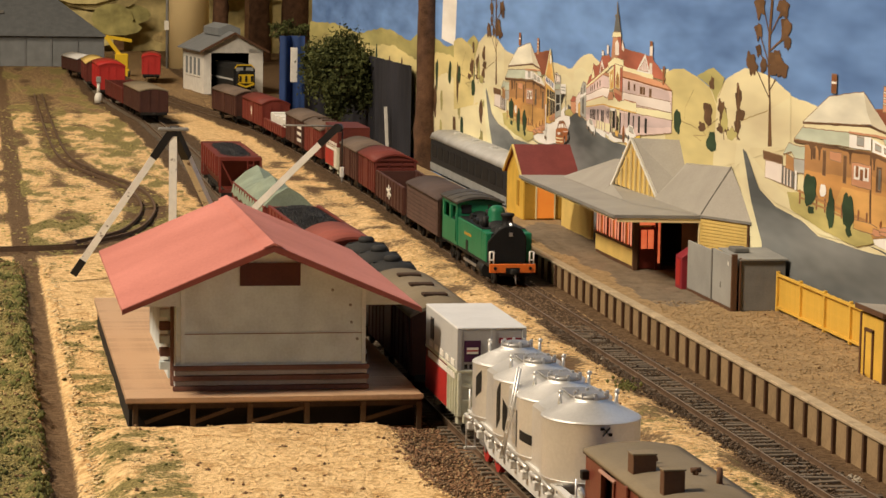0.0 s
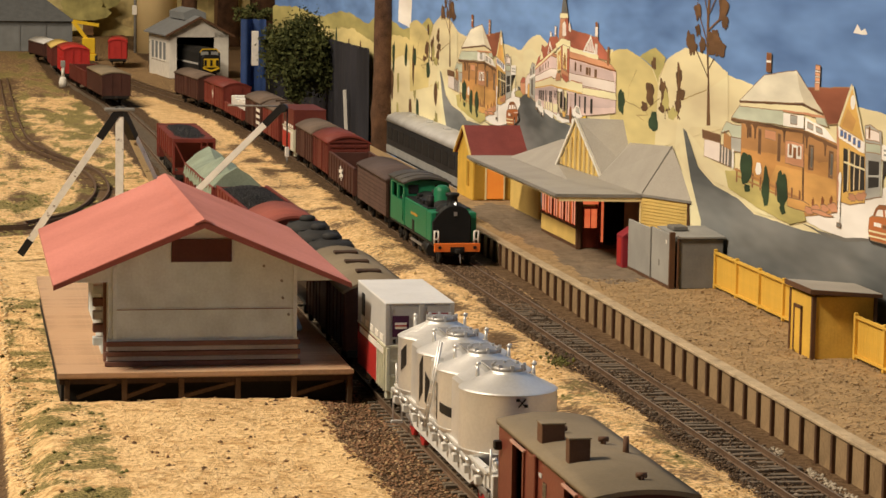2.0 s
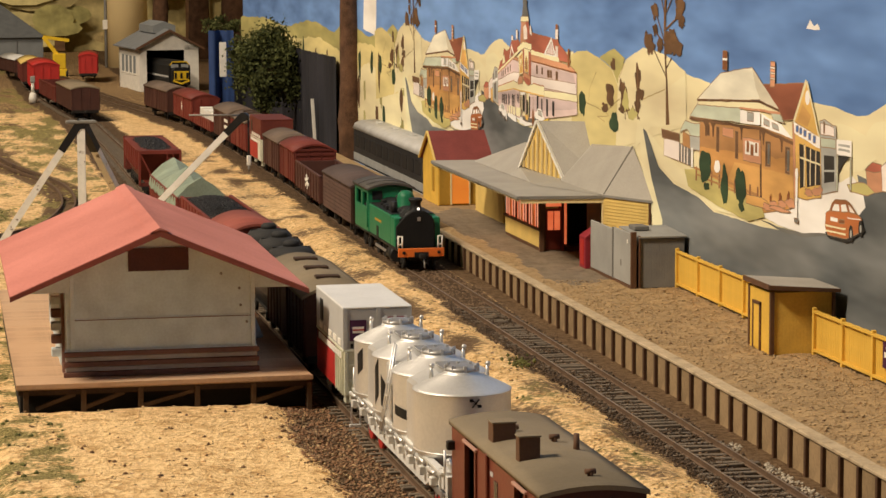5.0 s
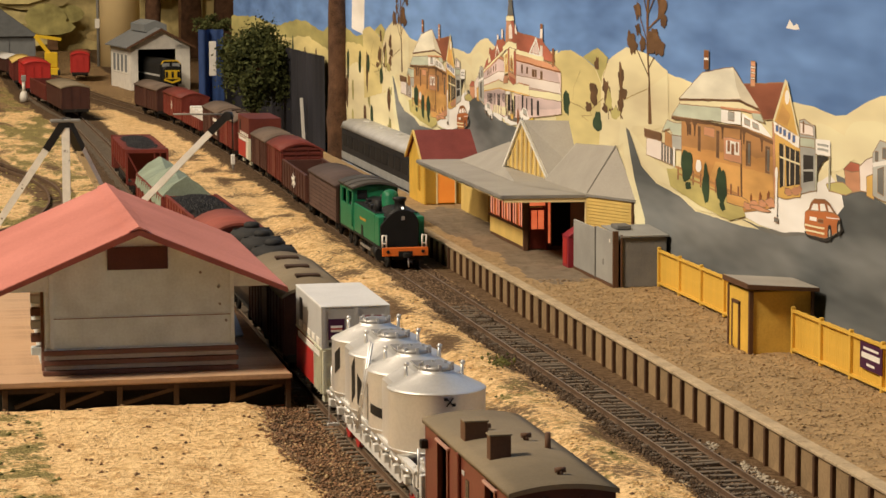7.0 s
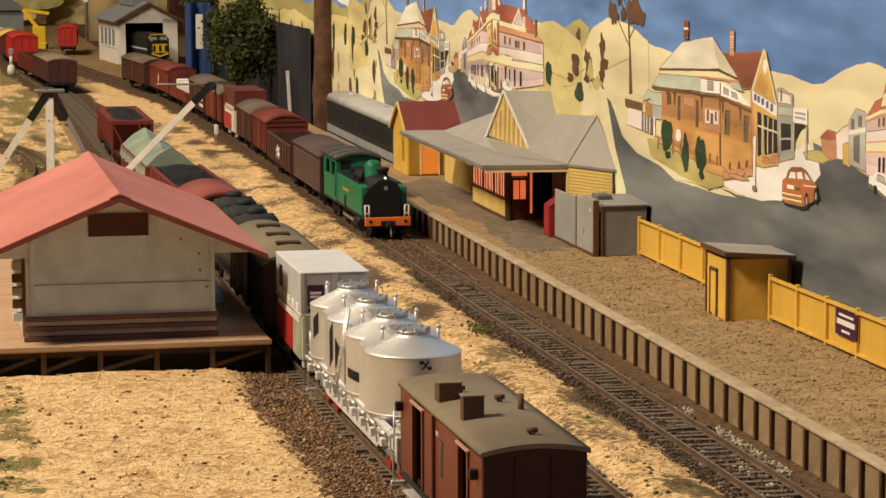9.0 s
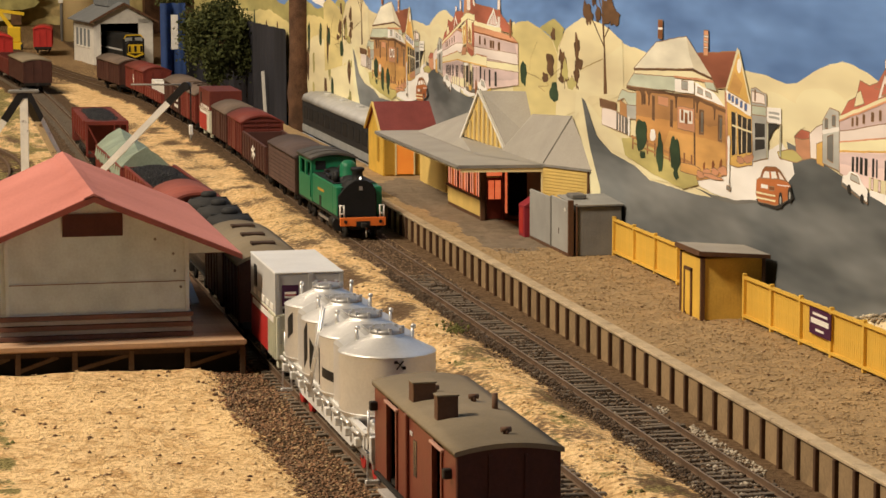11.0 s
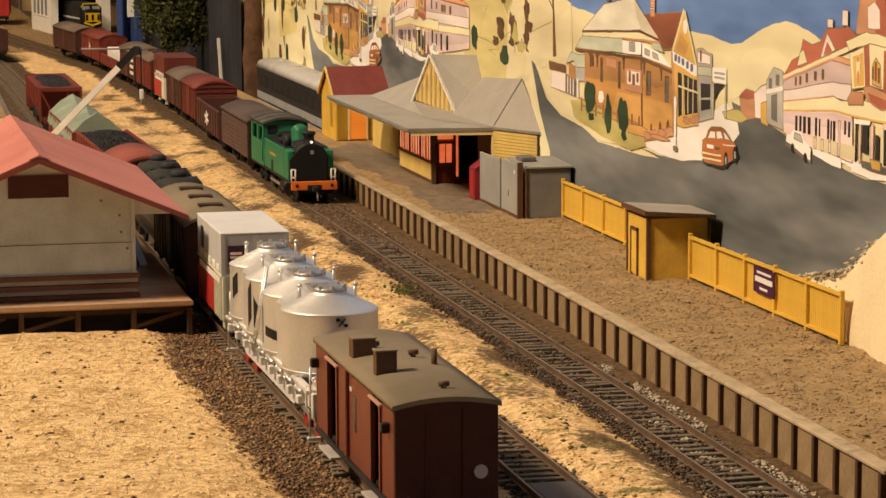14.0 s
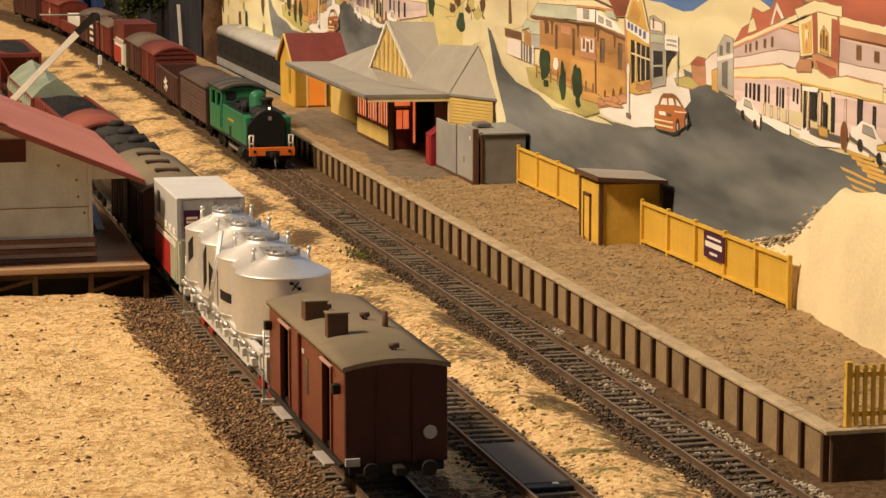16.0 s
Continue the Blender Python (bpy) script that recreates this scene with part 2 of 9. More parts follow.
# ---- mesh helpers, all in centimetres ----
class Geo:
    def __init__(self):
        self.v, self.f, self.smooth, self.slot, self.now = [], [], [], [], 0

    def face(self, points, smooth=False):
        k = len(self.v)
        self.v += [tuple(p) for p in points]
        self.f.append(tuple(range(k, k + len(points))))
        self.smooth.append(smooth)
        self.slot.append(self.now)
        return self

    def grid(self, rows, smooth=True, close=False):
        """Joins rows of points of one length; close: each row is a ring."""
        k, n = len(self.v), len(rows[0])
        for r in rows:
            self.v += [tuple(p) for p in r]
        for a in range(len(rows) - 1):
            for b in range(n if close else n - 1):
                c = (b + 1) % n
                self.f.append((k + a * n + b, k + a * n + c, k + (a + 1) * n + c, k + (a + 1) * n + b))
                self.smooth.append(smooth)
                self.slot.append(self.now)
        return self

    def box(self, x0, x1, y0, y1, z0, z1, c=0.0):
        """A box; c: chamfer of its upright and top edges."""
        if c <= 0:
            k = len(self.v)
            self.v += [(x, y, z) for z in (z0, z1) for x, y in ((x0, y0), (x1, y0), (x1, y1), (x0, y1))]
            for f in ((3, 2, 1, 0), (4, 5, 6, 7), (0, 1, 5, 4), (1, 2, 6, 5), (2, 3, 7, 6), (3, 0, 4, 7)):
                self.f.append(tuple(k + i for i in f))
                self.smooth.append(False)
                self.slot.append(self.now)
            return self

        def ring(d, z):
            a, b, e, f = x0 + d, x1 - d, y0 + d, y1 - d
            return [(a + c, e, z), (b - c, e, z), (b, e + c, z), (b, f - c, z), (b - c, f, z), (a + c, f, z), (a, f - c, z), (a, e + c, z)]

        rows = [ring(c, z0), ring(0, z0 + c), ring(0, z1 - c), ring(c, z1)]
        self.grid(rows, False, True)
        self.face(rows[0][::-1])
        return self.face(rows[3])

    def prism(self, profile, axis, lo, hi, smooth=False):
        """A profile of (a, b) pushed along an axis: x -> (lo, a, b), y -> (a, lo, b), z -> (a, b, lo)."""
        at = {"x": lambda s, p: (s, p[0], p[1]), "y": lambda s, p: (p[0], s, p[1]), "z": lambda s, p: (p[0], p[1], s)}[axis]
        a, b = [at(lo, p) for p in profile], [at(hi, p) for p in profile]
        self.grid([a, b], smooth, True)
        self.face(a[::-1])
        return self.face(b)

    def tube(self, p, q, r0, r1=None, seg=10, caps=True):
        p, q = Vector(p), Vector(q)
        turn = (q - p).to_track_quat("Z", "Y")
        r1 = r0 if r1 is None else r1
        rows = []
        for o, r in ((p, r0), (q, r1)):
            rows.append([o + turn @ Vector((r * math.cos(2 * math.pi * k / seg), r * math.sin(2 * math.pi * k / seg), 0)) for k in range(seg)])
        self.grid(rows, True, True)
        if caps:
            self.face(rows[0][::-1])
            self.face(rows[1])
        return self

    def lathe(self, profile, cx, cy, seg=24):
        """Turns (radius, z) round an upright axis."""
        rows = [[(cx + r * math.cos(2 * math.pi * k / seg), cy + r * math.sin(2 * math.pi * k / seg), z) for k in range(seg)] for r, z in profile]
        self.grid(rows, True, True)
        self.face(rows[0][::-1])
        return self.face(rows[-1])

    def stretch(self, cy, k):
        """Widens the shape along y about cy."""
        self.v = [(x, cy + (y - cy) * k, z) for x, y, z in self.v]
        return self

    def beam(self, p, q, w, h=None):
        """A square timber from p to q."""
        p, q = Vector(p), Vector(q)
        h = h or w
        turn = (q - p).to_track_quat("Z", "Y")
        sides = [(-w / 2, -h / 2), (w / 2, -h / 2), (w / 2, h / 2), (-w / 2, h / 2)]
        rows = [[o + turn @ Vector((a, b, 0)) for a, b in sides] for o in (p, q)]
        self.grid(rows, False, True)
        self.face(rows[0][::-1])
        return self.face(rows[1])

    def mesh(self, name, mats):
        me = bpy.data.meshes.new(name)
        me.from_pydata([(x * CM, y * CM, z * CM) for x, y, z in self.v], [], self.f)
        me.polygons.foreach_set("use_smooth", self.smooth)
        me.polygons.foreach_set("material_index", self.slot)
        for m in mats:
            me.materials.append(m)
        me.update()
        bm = bmesh.new()
        bm.from_mesh(me)
        bmesh.ops.remove_doubles(bm, verts=bm.verts, dist=1e-7)
        bmesh.ops.recalc_face_normals(bm, faces=bm.faces)
        bm.to_mesh(me)
        bm.free()
        return me


def part(name, geo, material, parent, label="", bevel=0.0, at=None):
    """Links geometry as one mesh under a thing or a part."""
    mats = material if isinstance(material, (list, tuple)) else [material]
    me = geo if isinstance(geo, bpy.types.Mesh) else geo.mesh(name, [C[m] for m in mats])
    ob = new(name, me)
    ob.parent = parent
    if at is not None:
        ob.location = Vector(at) * CM
    if bevel:
        mod = ob.modifiers.new("edge", "BEVEL")
        mod.width, mod.segments, mod.limit_method = bevel * CM, 1, "ANGLE"
    if label:
        tagged(ob, label)
    return ob


def thing(name, x, y, z, rz, label, category, group="", kind=""):
    ob = new(name)
    ob.empty_display_size = 0.01
    ob.matrix_basis = pose(x * CM, y * CM, z * CM, 0, 0, rz)
    return tagged(ob, label, category, group, kind)


def solid(name, geo, material, label, category="", kind="", group="", at=(0, 0, 0, 0), bevel=0.0):
    """A thing or a piece of the setting that is one mesh."""
    ob = part(name, geo, material, None, "", bevel)
    ob.matrix_basis = pose(at[0] * CM, at[1] * CM, at[2] * CM, 0, 0, at[3])
    return tagged(ob, label, category, group, kind)


def lerp(x, table):
    xs, ys = zip(*table)
    return float(np.interp(x, xs, ys))


def grains(name, count, place, lo, hi, material, seed, label, parent=None, flat=0.6):
    """Loose grains strewn over a surface; place(rng, n) gives n rows of x, y, z."""
    rng = np.random.default_rng(seed)
    spots = place(rng, count)
    count = len(spots)
    base = np.array([(1, 0, 0), (-1, 0, 0), (0, 1, 0), (0, -1, 0), (0, 0, 1), (0, 0, -1)], float)
    tri = np.array([(0, 2, 4), (2, 1, 4), (1, 3, 4), (3, 0, 4), (2, 0, 5), (1, 2, 5), (3, 1, 5), (0, 3, 5)])
    size = rng.uniform(lo, hi, (count, 1, 1)) * rng.uniform(0.55, 1.3, (count, 6, 1))
    a = rng.uniform(0, 6.3, count)
    c, s = np.cos(a), np.sin(a)
    turn = np.zeros((count, 3, 3))
    turn[:, 0, 0], turn[:, 0, 1], turn[:, 1, 0], turn[:, 1, 1], turn[:, 2, 2] = c, -s, s, c, flat
    v = (np.einsum("nij,kj->nki", turn, base) * size + spots[:, None, :]).reshape(-1, 3) * CM
    f = (tri[None] + 6 * np.arange(count)[:, None, None]).reshape(-1, 3)
    me = bpy.data.meshes.new(name)
    me.vertices.add(len(v))
    me.vertices.foreach_set("co", v.ravel())
    me.loops.add(f.size)
    me.loops.foreach_set("vertex_index", f.ravel())
    me.polygons.add(len(f))
    me.polygons.foreach_set("loop_start", np.arange(0, f.size, 3))
    me.polygons.foreach_set("loop_total", np.full(len(f), 3))
    me.update()
    me.validate()
    me.materials.append(C[material])
    ob = new(name, me)
    ob.parent = parent
    return tagged(ob, label, "" if parent else "grains", "", "stuff")


# ---- plan: where the tracks run ----
SIDING = [(-40, -9.6), (5, -9.8), (20, -10.1), (36, -10.25), (60, -10.25), (75, -10.4), (90, -10.7), (110, -10.95), (130, -10.75), (180, -10.6), (225, -11.0), (265, -13.2), (300, -13.6), (360, -13.6)]
MAIN = [(-40, 0.95), (20, 0.88), (60, 0.72), (90, 0.6), (106, 0.65), (130, 1.15), (150, 1.2), (175, 1.0), (205, 0.3), (230, -1.9), (260, -5.5), (300, -9.0), (360, -11.0)]
LOOP = [(-40, -5.05), (16, -5.1), (26, -6.2), (40, -8.6), (52, -9.9)]
NARROW = [(-46, 96.62), (-25.7, 100.6), (-23.4, 103.8), (-20.6, 108.8), (-18.9, 116.0), (-17.7, 126.1), (-17.6, 137.3), (-18.6, 147.2), (-20.7, 158.7), (-22.3, 171.5), (-22.8, 194.8), (-22.8, 240.1), (-22.6, 282.5)]
GROUND = -0.32


def hill(x, y):
    """Height of the ground sheet."""
    z = GROUND + 0.16 * noise.noise((x * 0.22, y * 0.22, 3.1)) + 0.08 * noise.noise((x * 0.9, y * 0.9, 7.7)) + 0.05 * noise.noise((x * 1.15, y * 1.15, 1.3))
    for table in (SIDING, MAIN):
        d = abs(x - lerp(y, table))
        z += (GROUND - z) * max(0.0, min(1.0, (2.3 - d) / 0.8))
    if y > 60 and x < 2.6 and abs(x - lerp(y, MAIN)) < 2.6:
        z = GROUND + 0.2 * min(1, (y - 60) / 10) * min(1, (2.6 - abs(x - lerp(y, MAIN))) / 0.6) + 0.05 * noise.noise((x * 1.5, y * 0.8, 2.2))
    if y < 52:
        d = abs(x - lerp(y, LOOP))
        z += (GROUND - z) * max(0.0, min(1.0, (1.7 - d) / 0.6))
    if -26 < x < -12.5 and y < 36.5:
        z += 0.62 * min(1, (36.5 - y) / 1.2, (x + 26) / 1.0, (-12.5 - x) / 2.0) * min(1, max(0, (y + 10) / 20 + 0.6))
    if -3.6 < x < -0.9 and y < 120:
        z += 0.25 * min(1, (x + 3.6) / 0.7, (-0.9 - x) / 0.7)
    if x < -27.6 and y < 92:
        z += 0.5 * noise.noise((x * 0.75, y * 0.4, 17.0)) + 0.25 * noise.noise((x * 2.0, y * 1.1, 18.0))
    if x < -25.8 and y < 92:
        z += lerp(x, [(-28.0, 0.3), (-27.5, -0.35), (-26.8, -0.4), (-26.3, 0.0)])
    if x > 2.6:
        z = GROUND + (0.2 * min(1, max(0, (y - 60) / 10)) if x < 3.2 else 0)
    return z


SHOULDER = [(-8, -12.2), (0, -12.75), (6, -13.3), (20, -13.55), (27, -14.2), (34, -13.7), (40, -13.4)]


def zones(x, y):
    """Ballast, green, brown earth: how much of each lies here."""
    w = noise.noise((x * 0.7, y * 0.7, 11.0)) * 0.55
    dark = 0.0
    for table, half in ((SIDING, 2.7), (MAIN, 2.1)):
        half += 0.8 * max(0, min(1, (y - 110) / 40))
        dark = max(dark, min(1, half + w - abs(x - lerp(y, table))))
    if y < 52:
        dark = max(dark, min(1, 1.55 + w - abs(x - lerp(y, LOOP))))
    if x > 0.5:
        dark = 1.0 if x < 2.35 else 0.1 + 1.2 * w
    if x < -11 and y < 37:
        d = x - lerp(y, SHOULDER)
        dark = max(0.0, min(1.0, 0.5 + 0.9 * d + 0.9 * w))
    green = 0.0
    if x < -27.5 and y < 92:
        green = 0.85 + w
    elif x < -22.5 and y < 70:
        green = 0.5 + 1.6 * w
    elif -27 < x < -14 and y > 85:
        green = 0.36 + 0.9 * noise.noise((x * 0.16, y * 0.05, 5.0)) + 1.1 * noise.noise((x * 0.5, y * 0.16, 6.0)) + 0.7 * noise.noise((x * 1.3, y * 0.5, 7.0))
    if -27.8 < x < -26.4 and y < 92:
        green = 0.0
    if -3.4 < x < -1.2 and y < 40:
        green = 0.30 + 1.3 * w
    earth = 0.95 if -27.7 < x < -26.5 and y < 92 else 0.0
    if -9.2 < x < -0.8 and y < 180:
        earth = max(0.0, 0.34 + 0.8 * noise.noise((x * 0.5, y * 0.22, 21.0)))
    if -30 < x < -14 and y > 100:
        earth = max(0.0, 0.16 + 1.1 * noise.noise((x * 0.4, y * 0.12, 31.0)))
    if abs(x + 27.5) < 0.8 and y > 92:
        earth = 0.8
    near = min((math.hypot(x - px, (y - py) * 0.6) for px, py in NARROW_FINE), default=9)
    earth = max(earth, min(1, 2.2 - near))
    if x > 2.35:
        earth = 1.0
    if y > 240:
        earth = max(earth, 0.6)
    return max(0, min(1, dark)), max(0, min(1, green)), max(0, min(1, earth))


NARROW_FINE = []
for k in range(len(NARROW) - 1):
    p0, p1, p2, p3 = (Vector(NARROW[max(0, min(len(NARROW) - 1, k + d))]) for d in (-1, 0, 1, 2))
    for s in range(8):
        u = s / 8
        q = 0.5 * (2 * p1 + (p2 - p0) * u + (2 * p0 - 5 * p1 + 4 * p2 - p3) * u * u + (3 * p1 - p0 - 3 * p2 + p3) * u ** 3)
        NARROW_FINE.append((q.x, q.y))


def ground_material():
    m = bpy.data.materials.new("flocked_ground")
    m.use_nodes = True
    n, l = m.node_tree.nodes, m.node_tree.links
    b = n["Principled BSDF"]
    b.inputs["Roughness"].default_value = 0.97
    b.inputs["Specular IOR Level"].default_value = 0.1
    co = n.new("ShaderNodeTexCoord")
    zone = n.new("ShaderNodeAttribute")
    zone.attribute_name = "zone"
    split = n.new("ShaderNodeSeparateColor")
    l.new(zone.outputs["Color"], split.inputs["Color"])

    def tex(scale, detail=5):
        t = n.new("ShaderNodeTexNoise")
        t.inputs["Scale"].default_value, t.inputs["Detail"].default_value, t.inputs["Roughness"].default_value = scale, detail, 0.65
        l.new(co.outputs["Object"], t.inputs["Vector"])
        return t.outputs["Fac"]

    def ramp(fac, a, c, lo, hi):
        r = n.new("ShaderNodeValToRGB")
        r.color_ramp.elements[0].color, r.color_ramp.elements[1].color = (*a, 1), (*c, 1)
        r.color_ramp.elements[0].position, r.color_ramp.elements[1].position = lo, hi
        l.new(fac, r.inputs["Fac"])
        return r.outputs["Color"]

    fine, mid, clump = tex(950, 4), tex(330), tex(420, 5)
    sand = ramp(clump, (0.62, 0.395, 0.18), (0.98, 0.70, 0.365), 0.36, 0.56)
    ballast = ramp(clump, (0.042, 0.026, 0.015), (0.20, 0.13, 0.078), 0.36, 0.66)
    green = ramp(fine, (0.075, 0.066, 0.02), (0.42, 0.34, 0.14), 0.36, 0.62)
    earth = ramp(mid, (0.10, 0.06, 0.032), (0.22, 0.145, 0.085), 0.35, 0.65)
    wide = ramp(tex(150), (0.56, 0.44, 0.32), (1.0, 1.0, 1.0), 0.37, 0.52)
    tone = n.new("ShaderNodeMix")
    tone.data_type, tone.blend_type = "RGBA", "MULTIPLY"
    tone.inputs["Factor"].default_value = 0.7
    l.new(sand, tone.inputs["A"])
    l.new(wide, tone.inputs["B"])
    out = tone.outputs["Result"]
    for channel, colour in (("Blue", earth), ("Green", green), ("Red", ballast)):
        edge = n.new("ShaderNodeMath")
        edge.operation = "MULTIPLY_ADD"
        edge.inputs[1].default_value, edge.inputs[2].default_value = 1.6, -0.8
        l.new(mid, edge.inputs[0])
        total = n.new("ShaderNodeMath")
        total.operation = "ADD"
        l.new(split.outputs[channel], total.inputs[0])
        l.new(edge.outputs[0], total.inputs[1])
        sharp = n.new("ShaderNodeMapRange")
        sharp.inputs["From Min"].default_value, sharp.inputs["From Max"].default_value = 0.38, 0.62
        l.new(total.outputs[0], sharp.inputs["Value"])
        mix = n.new("ShaderNodeMix")
        mix.data_type = "RGBA"
        l.new(sharp.outputs["Result"], mix.inputs["Factor"])
        l.new(out, mix.inputs["A"])
        l.new(colour, mix.inputs["B"])
        out = mix.outputs["Result"]
    l.new(out, b.inputs["Base Color"])
    bp = n.new("ShaderNodeBump")
    bp.inputs["Strength"].default_value, bp.inputs["Distance"].default_value = 0.75, 0.003
    lump = n.new("ShaderNodeMath")
    lump.operation = "MULTIPLY_ADD"
    lump.inputs[1].default_value = 0.35
    l.new(fine, lump.inputs[0])
    l.new(clump, lump.inputs[2])
    l.new(lump.outputs[0], bp.inputs["Height"])
    l.new(bp.outputs["Normal"], b.inputs["Normal"])
    return m


def ground_sheet():
    xs = list(np.arange(-90, -44, 3.0)) + list(np.arange(-44, 3.6, 0.4)) + list(np.arange(4, 40, 6.0))
    ys = list(np.arange(-60, -8, 4.0)) + list(np.arange(-8, 70, 0.4)) + list(np.arange(70, 150, 0.8)) + list(np.arange(150, 300, 2.0)) + list(np.arange(300, 460, 8.0))
    verts, cols, faces = [], [], []
    for y in ys:
        for x in xs:
            verts.append((x * CM, y * CM, hill(x, y) * CM))
            cols.append((*zones(x, y), 1.0))
    w = len(xs)
    for j in range(len(ys) - 1):
        for i in range(w - 1):
            k = j * w + i
            faces.append((k, k + 1, k + 1 + w, k + w))
    me = bpy.data.meshes.new("ground")
    me.from_pydata(verts, [], faces)
    me.polygons.foreach_set("use_smooth", [True] * len(faces))
    layer = me.color_attributes.new("zone", "FLOAT_COLOR", "POINT")
    layer.data.foreach_set("color", np.array(cols, np.float32).ravel())
    me.materials.append(ground_material())
    tagged(new("ground", me), "sandy model ground with flock, ballast and moss", "ground", "", "structure")


ground_sheet()


def on_ground(test, box):
    def place(rng, n):
        p = np.stack([rng.uniform(box[0], box[1], n), rng.uniform(box[2], box[3], n) ** 1.0], 1)
        return np.array([(x, y, hill(x, y) + 0.02) for x, y in p if test(x, y)])
    return place


def is_sand(x, y):
    d, g, e = zones(x, y)
    return d < 0.35 and g < 0.6 and e < 0.3 and not (-24.3 < x < -12.3 and 37 < y < 66)


def is_ballast(x, y):
    return zones(x, y)[0] > 0.45 and x < 2.9


def is_moss(x, y):
    return zones(x, y)[1] > 0.5


grains("sand_flock", 4500, on_ground(is_sand, (-26.5, -11.5, -6, 75)), 0.03, 0.13, "sand_grain", 1, "loose yellow sand flock on the ground", None, 0.2)
grains("strip_flock", 9500, on_ground(is_sand, (-11.5, -0.8, -6, 110)), 0.03, 0.11, "strip_grain", 51, "dull ochre flock on the strip between the tracks", None, 0.45)
grains("strip_litter", 1500, on_ground(lambda x, y: is_sand(x, y) and noise.noise((x * 0.6, y * 0.3, 12)) > 0.02, (-9, -0.8, -6, 90)), 0.03, 0.11, "stone_grain", 52, "brown litter on the strip between the tracks", None, 0.5)
grains("dark_crumbs", 4200, on_ground(lambda x, y: is_sand(x, y) and noise.noise((x * 1.1, y * 0.9, 2)) > 0.18, (-26.5, -0.8, -6, 75)), 0.03, 0.13, "dark_grain", 2, "dark brown crumbs scattered over the sand")
grains("ballast_stones", 24000, on_ground(is_ballast, (-14.5, 2.4, -7, 80)), 0.03, 0.095, "stone_grain", 3, "brown crushed stone ballast between the rails")
grains("pale_ballast", 5200, on_ground(lambda x, y: (is_ballast(x, y) or x > 1.8) and (x > 1.8 or noise.noise((x, y * 0.4, 8)) > 0.0) and noise.noise((x * 0.5, y * 0.16, 3)) > -0.12, (-0.6, 2.75, -7, 26)), 0.035, 0.12, "pale_stone", 4, "pale grey ballast chips along the platform track")
grains("hedge_moss", 22000, on_ground(lambda x, y: x < -27.6 and noise.noise((x * 0.6, y * 0.35, 4)) + 0.5 * noise.noise((x * 1.8, y * 0.9, 5)) > 0.08, (-33, -27.4, 12, 92)), 0.03, 0.15, "moss_grain", 15, "dark green shaggy moss beyond the ditch", None, 1.2)
grains("straw_flecks", 9000, on_ground(lambda x, y: x < -27.6 and noise.noise((x * 0.6, y * 0.35, 4)) < 0.25, (-33, -27.2, 12, 92)), 0.03, 0.11, "grass_grain", 18, "dry straw flecks among the moss")
grains("hedge_litter", 1500, on_ground(lambda x, y: x < -27.6, (-33, -27.2, 12, 92)), 0.04, 0.14, "dark_grain", 25, "brown litter among the moss")
grains("ballast_clods", 1600, on_ground(lambda x, y: x < lerp(y, SIDING) - 1.0 and x > lerp(y, SHOULDER) - 0.5 and noise.noise((x * 0.9, y * 0.5, 3)) > -0.15, (-14.6, -11.0, -5, 37)), 0.03, 0.12, "dark_grain", 26, "dark clods along the edge of the siding ballast")
grains("rust_chips", 5200, on_ground(lambda x, y: x < lerp(y, SIDING) - 0.8 and x > lerp(y, SHOULDER) + 0.9 * noise.noise((x * 0.6, y * 0.5, 3)) - 0.1, (-15, -10.6, -6, 37)), 0.03, 0.11, "rust_grain", 28, "red-brown crushed stone on the siding shoulder", None, 0.5)
grains("pale_chips", 800, on_ground(lambda x, y: lerp(y, SHOULDER) - 0.4 < x < lerp(y, SIDING) - 0.9, (-14.6, -10.8, -5, 37)), 0.03, 0.11, "platform_grain", 27, "pale sandy chips among the siding ballast")
grains("moss_clumps", 9000, on_ground(lambda x, y: is_moss(x, y) and noise.noise((x * 0.8, y * 0.6, 9)) > (0.0 if x > -22 else -0.2), (-44, -1, -6, 130)), 0.04, 0.17, "moss_grain", 5, "olive green moss and weed clumps")

grains("yard_grass", 7000, on_ground(lambda x, y: noise.noise((x * 0.5, y * 0.16, 6.0)) + 0.6 * noise.noise((x * 1.3, y * 0.5, 7.0)) > 0.12, (-40, -14.5, 88, 260)), 0.05, 0.18, "grass_grain", 71, "olive and straw coloured grass patches in the yard", None, 0.25)
grains("yard_straw", 4000, on_ground(lambda x, y: noise.noise((x * 0.7, y * 0.2, 9.0)) > 0.0, (-40, -14.5, 88, 260)), 0.05, 0.2, "straw_grain", 72, "dry straw scattered over the yard", None, 0.4)
grains("chalky_edge", 420, lambda rng, n: np.stack([-26.15 + rng.normal(0, 0.16, n) + 0.25 * np.sin(np.linspace(14, 92, n) * 0.7), np.linspace(14, 92, n), -0.2 + rng.uniform(0, 0.14, n)], 1), 0.04, 0.17, "chalk_grain", 73, "crumbling cream plaster edge along the ditch", None, 0.35)
grains("weed_tuft", 80, lambda rng, n: np.stack([-1.65 + rng.normal(0, 0.28, n), 43.8 + rng.normal(0, 0.5, n), 0.05 + np.abs(rng.normal(0, 0.12, n))], 1), 0.03, 0.10, "moss_grain", 44, "small dark green weed tuft beside the track", None, 1.3)

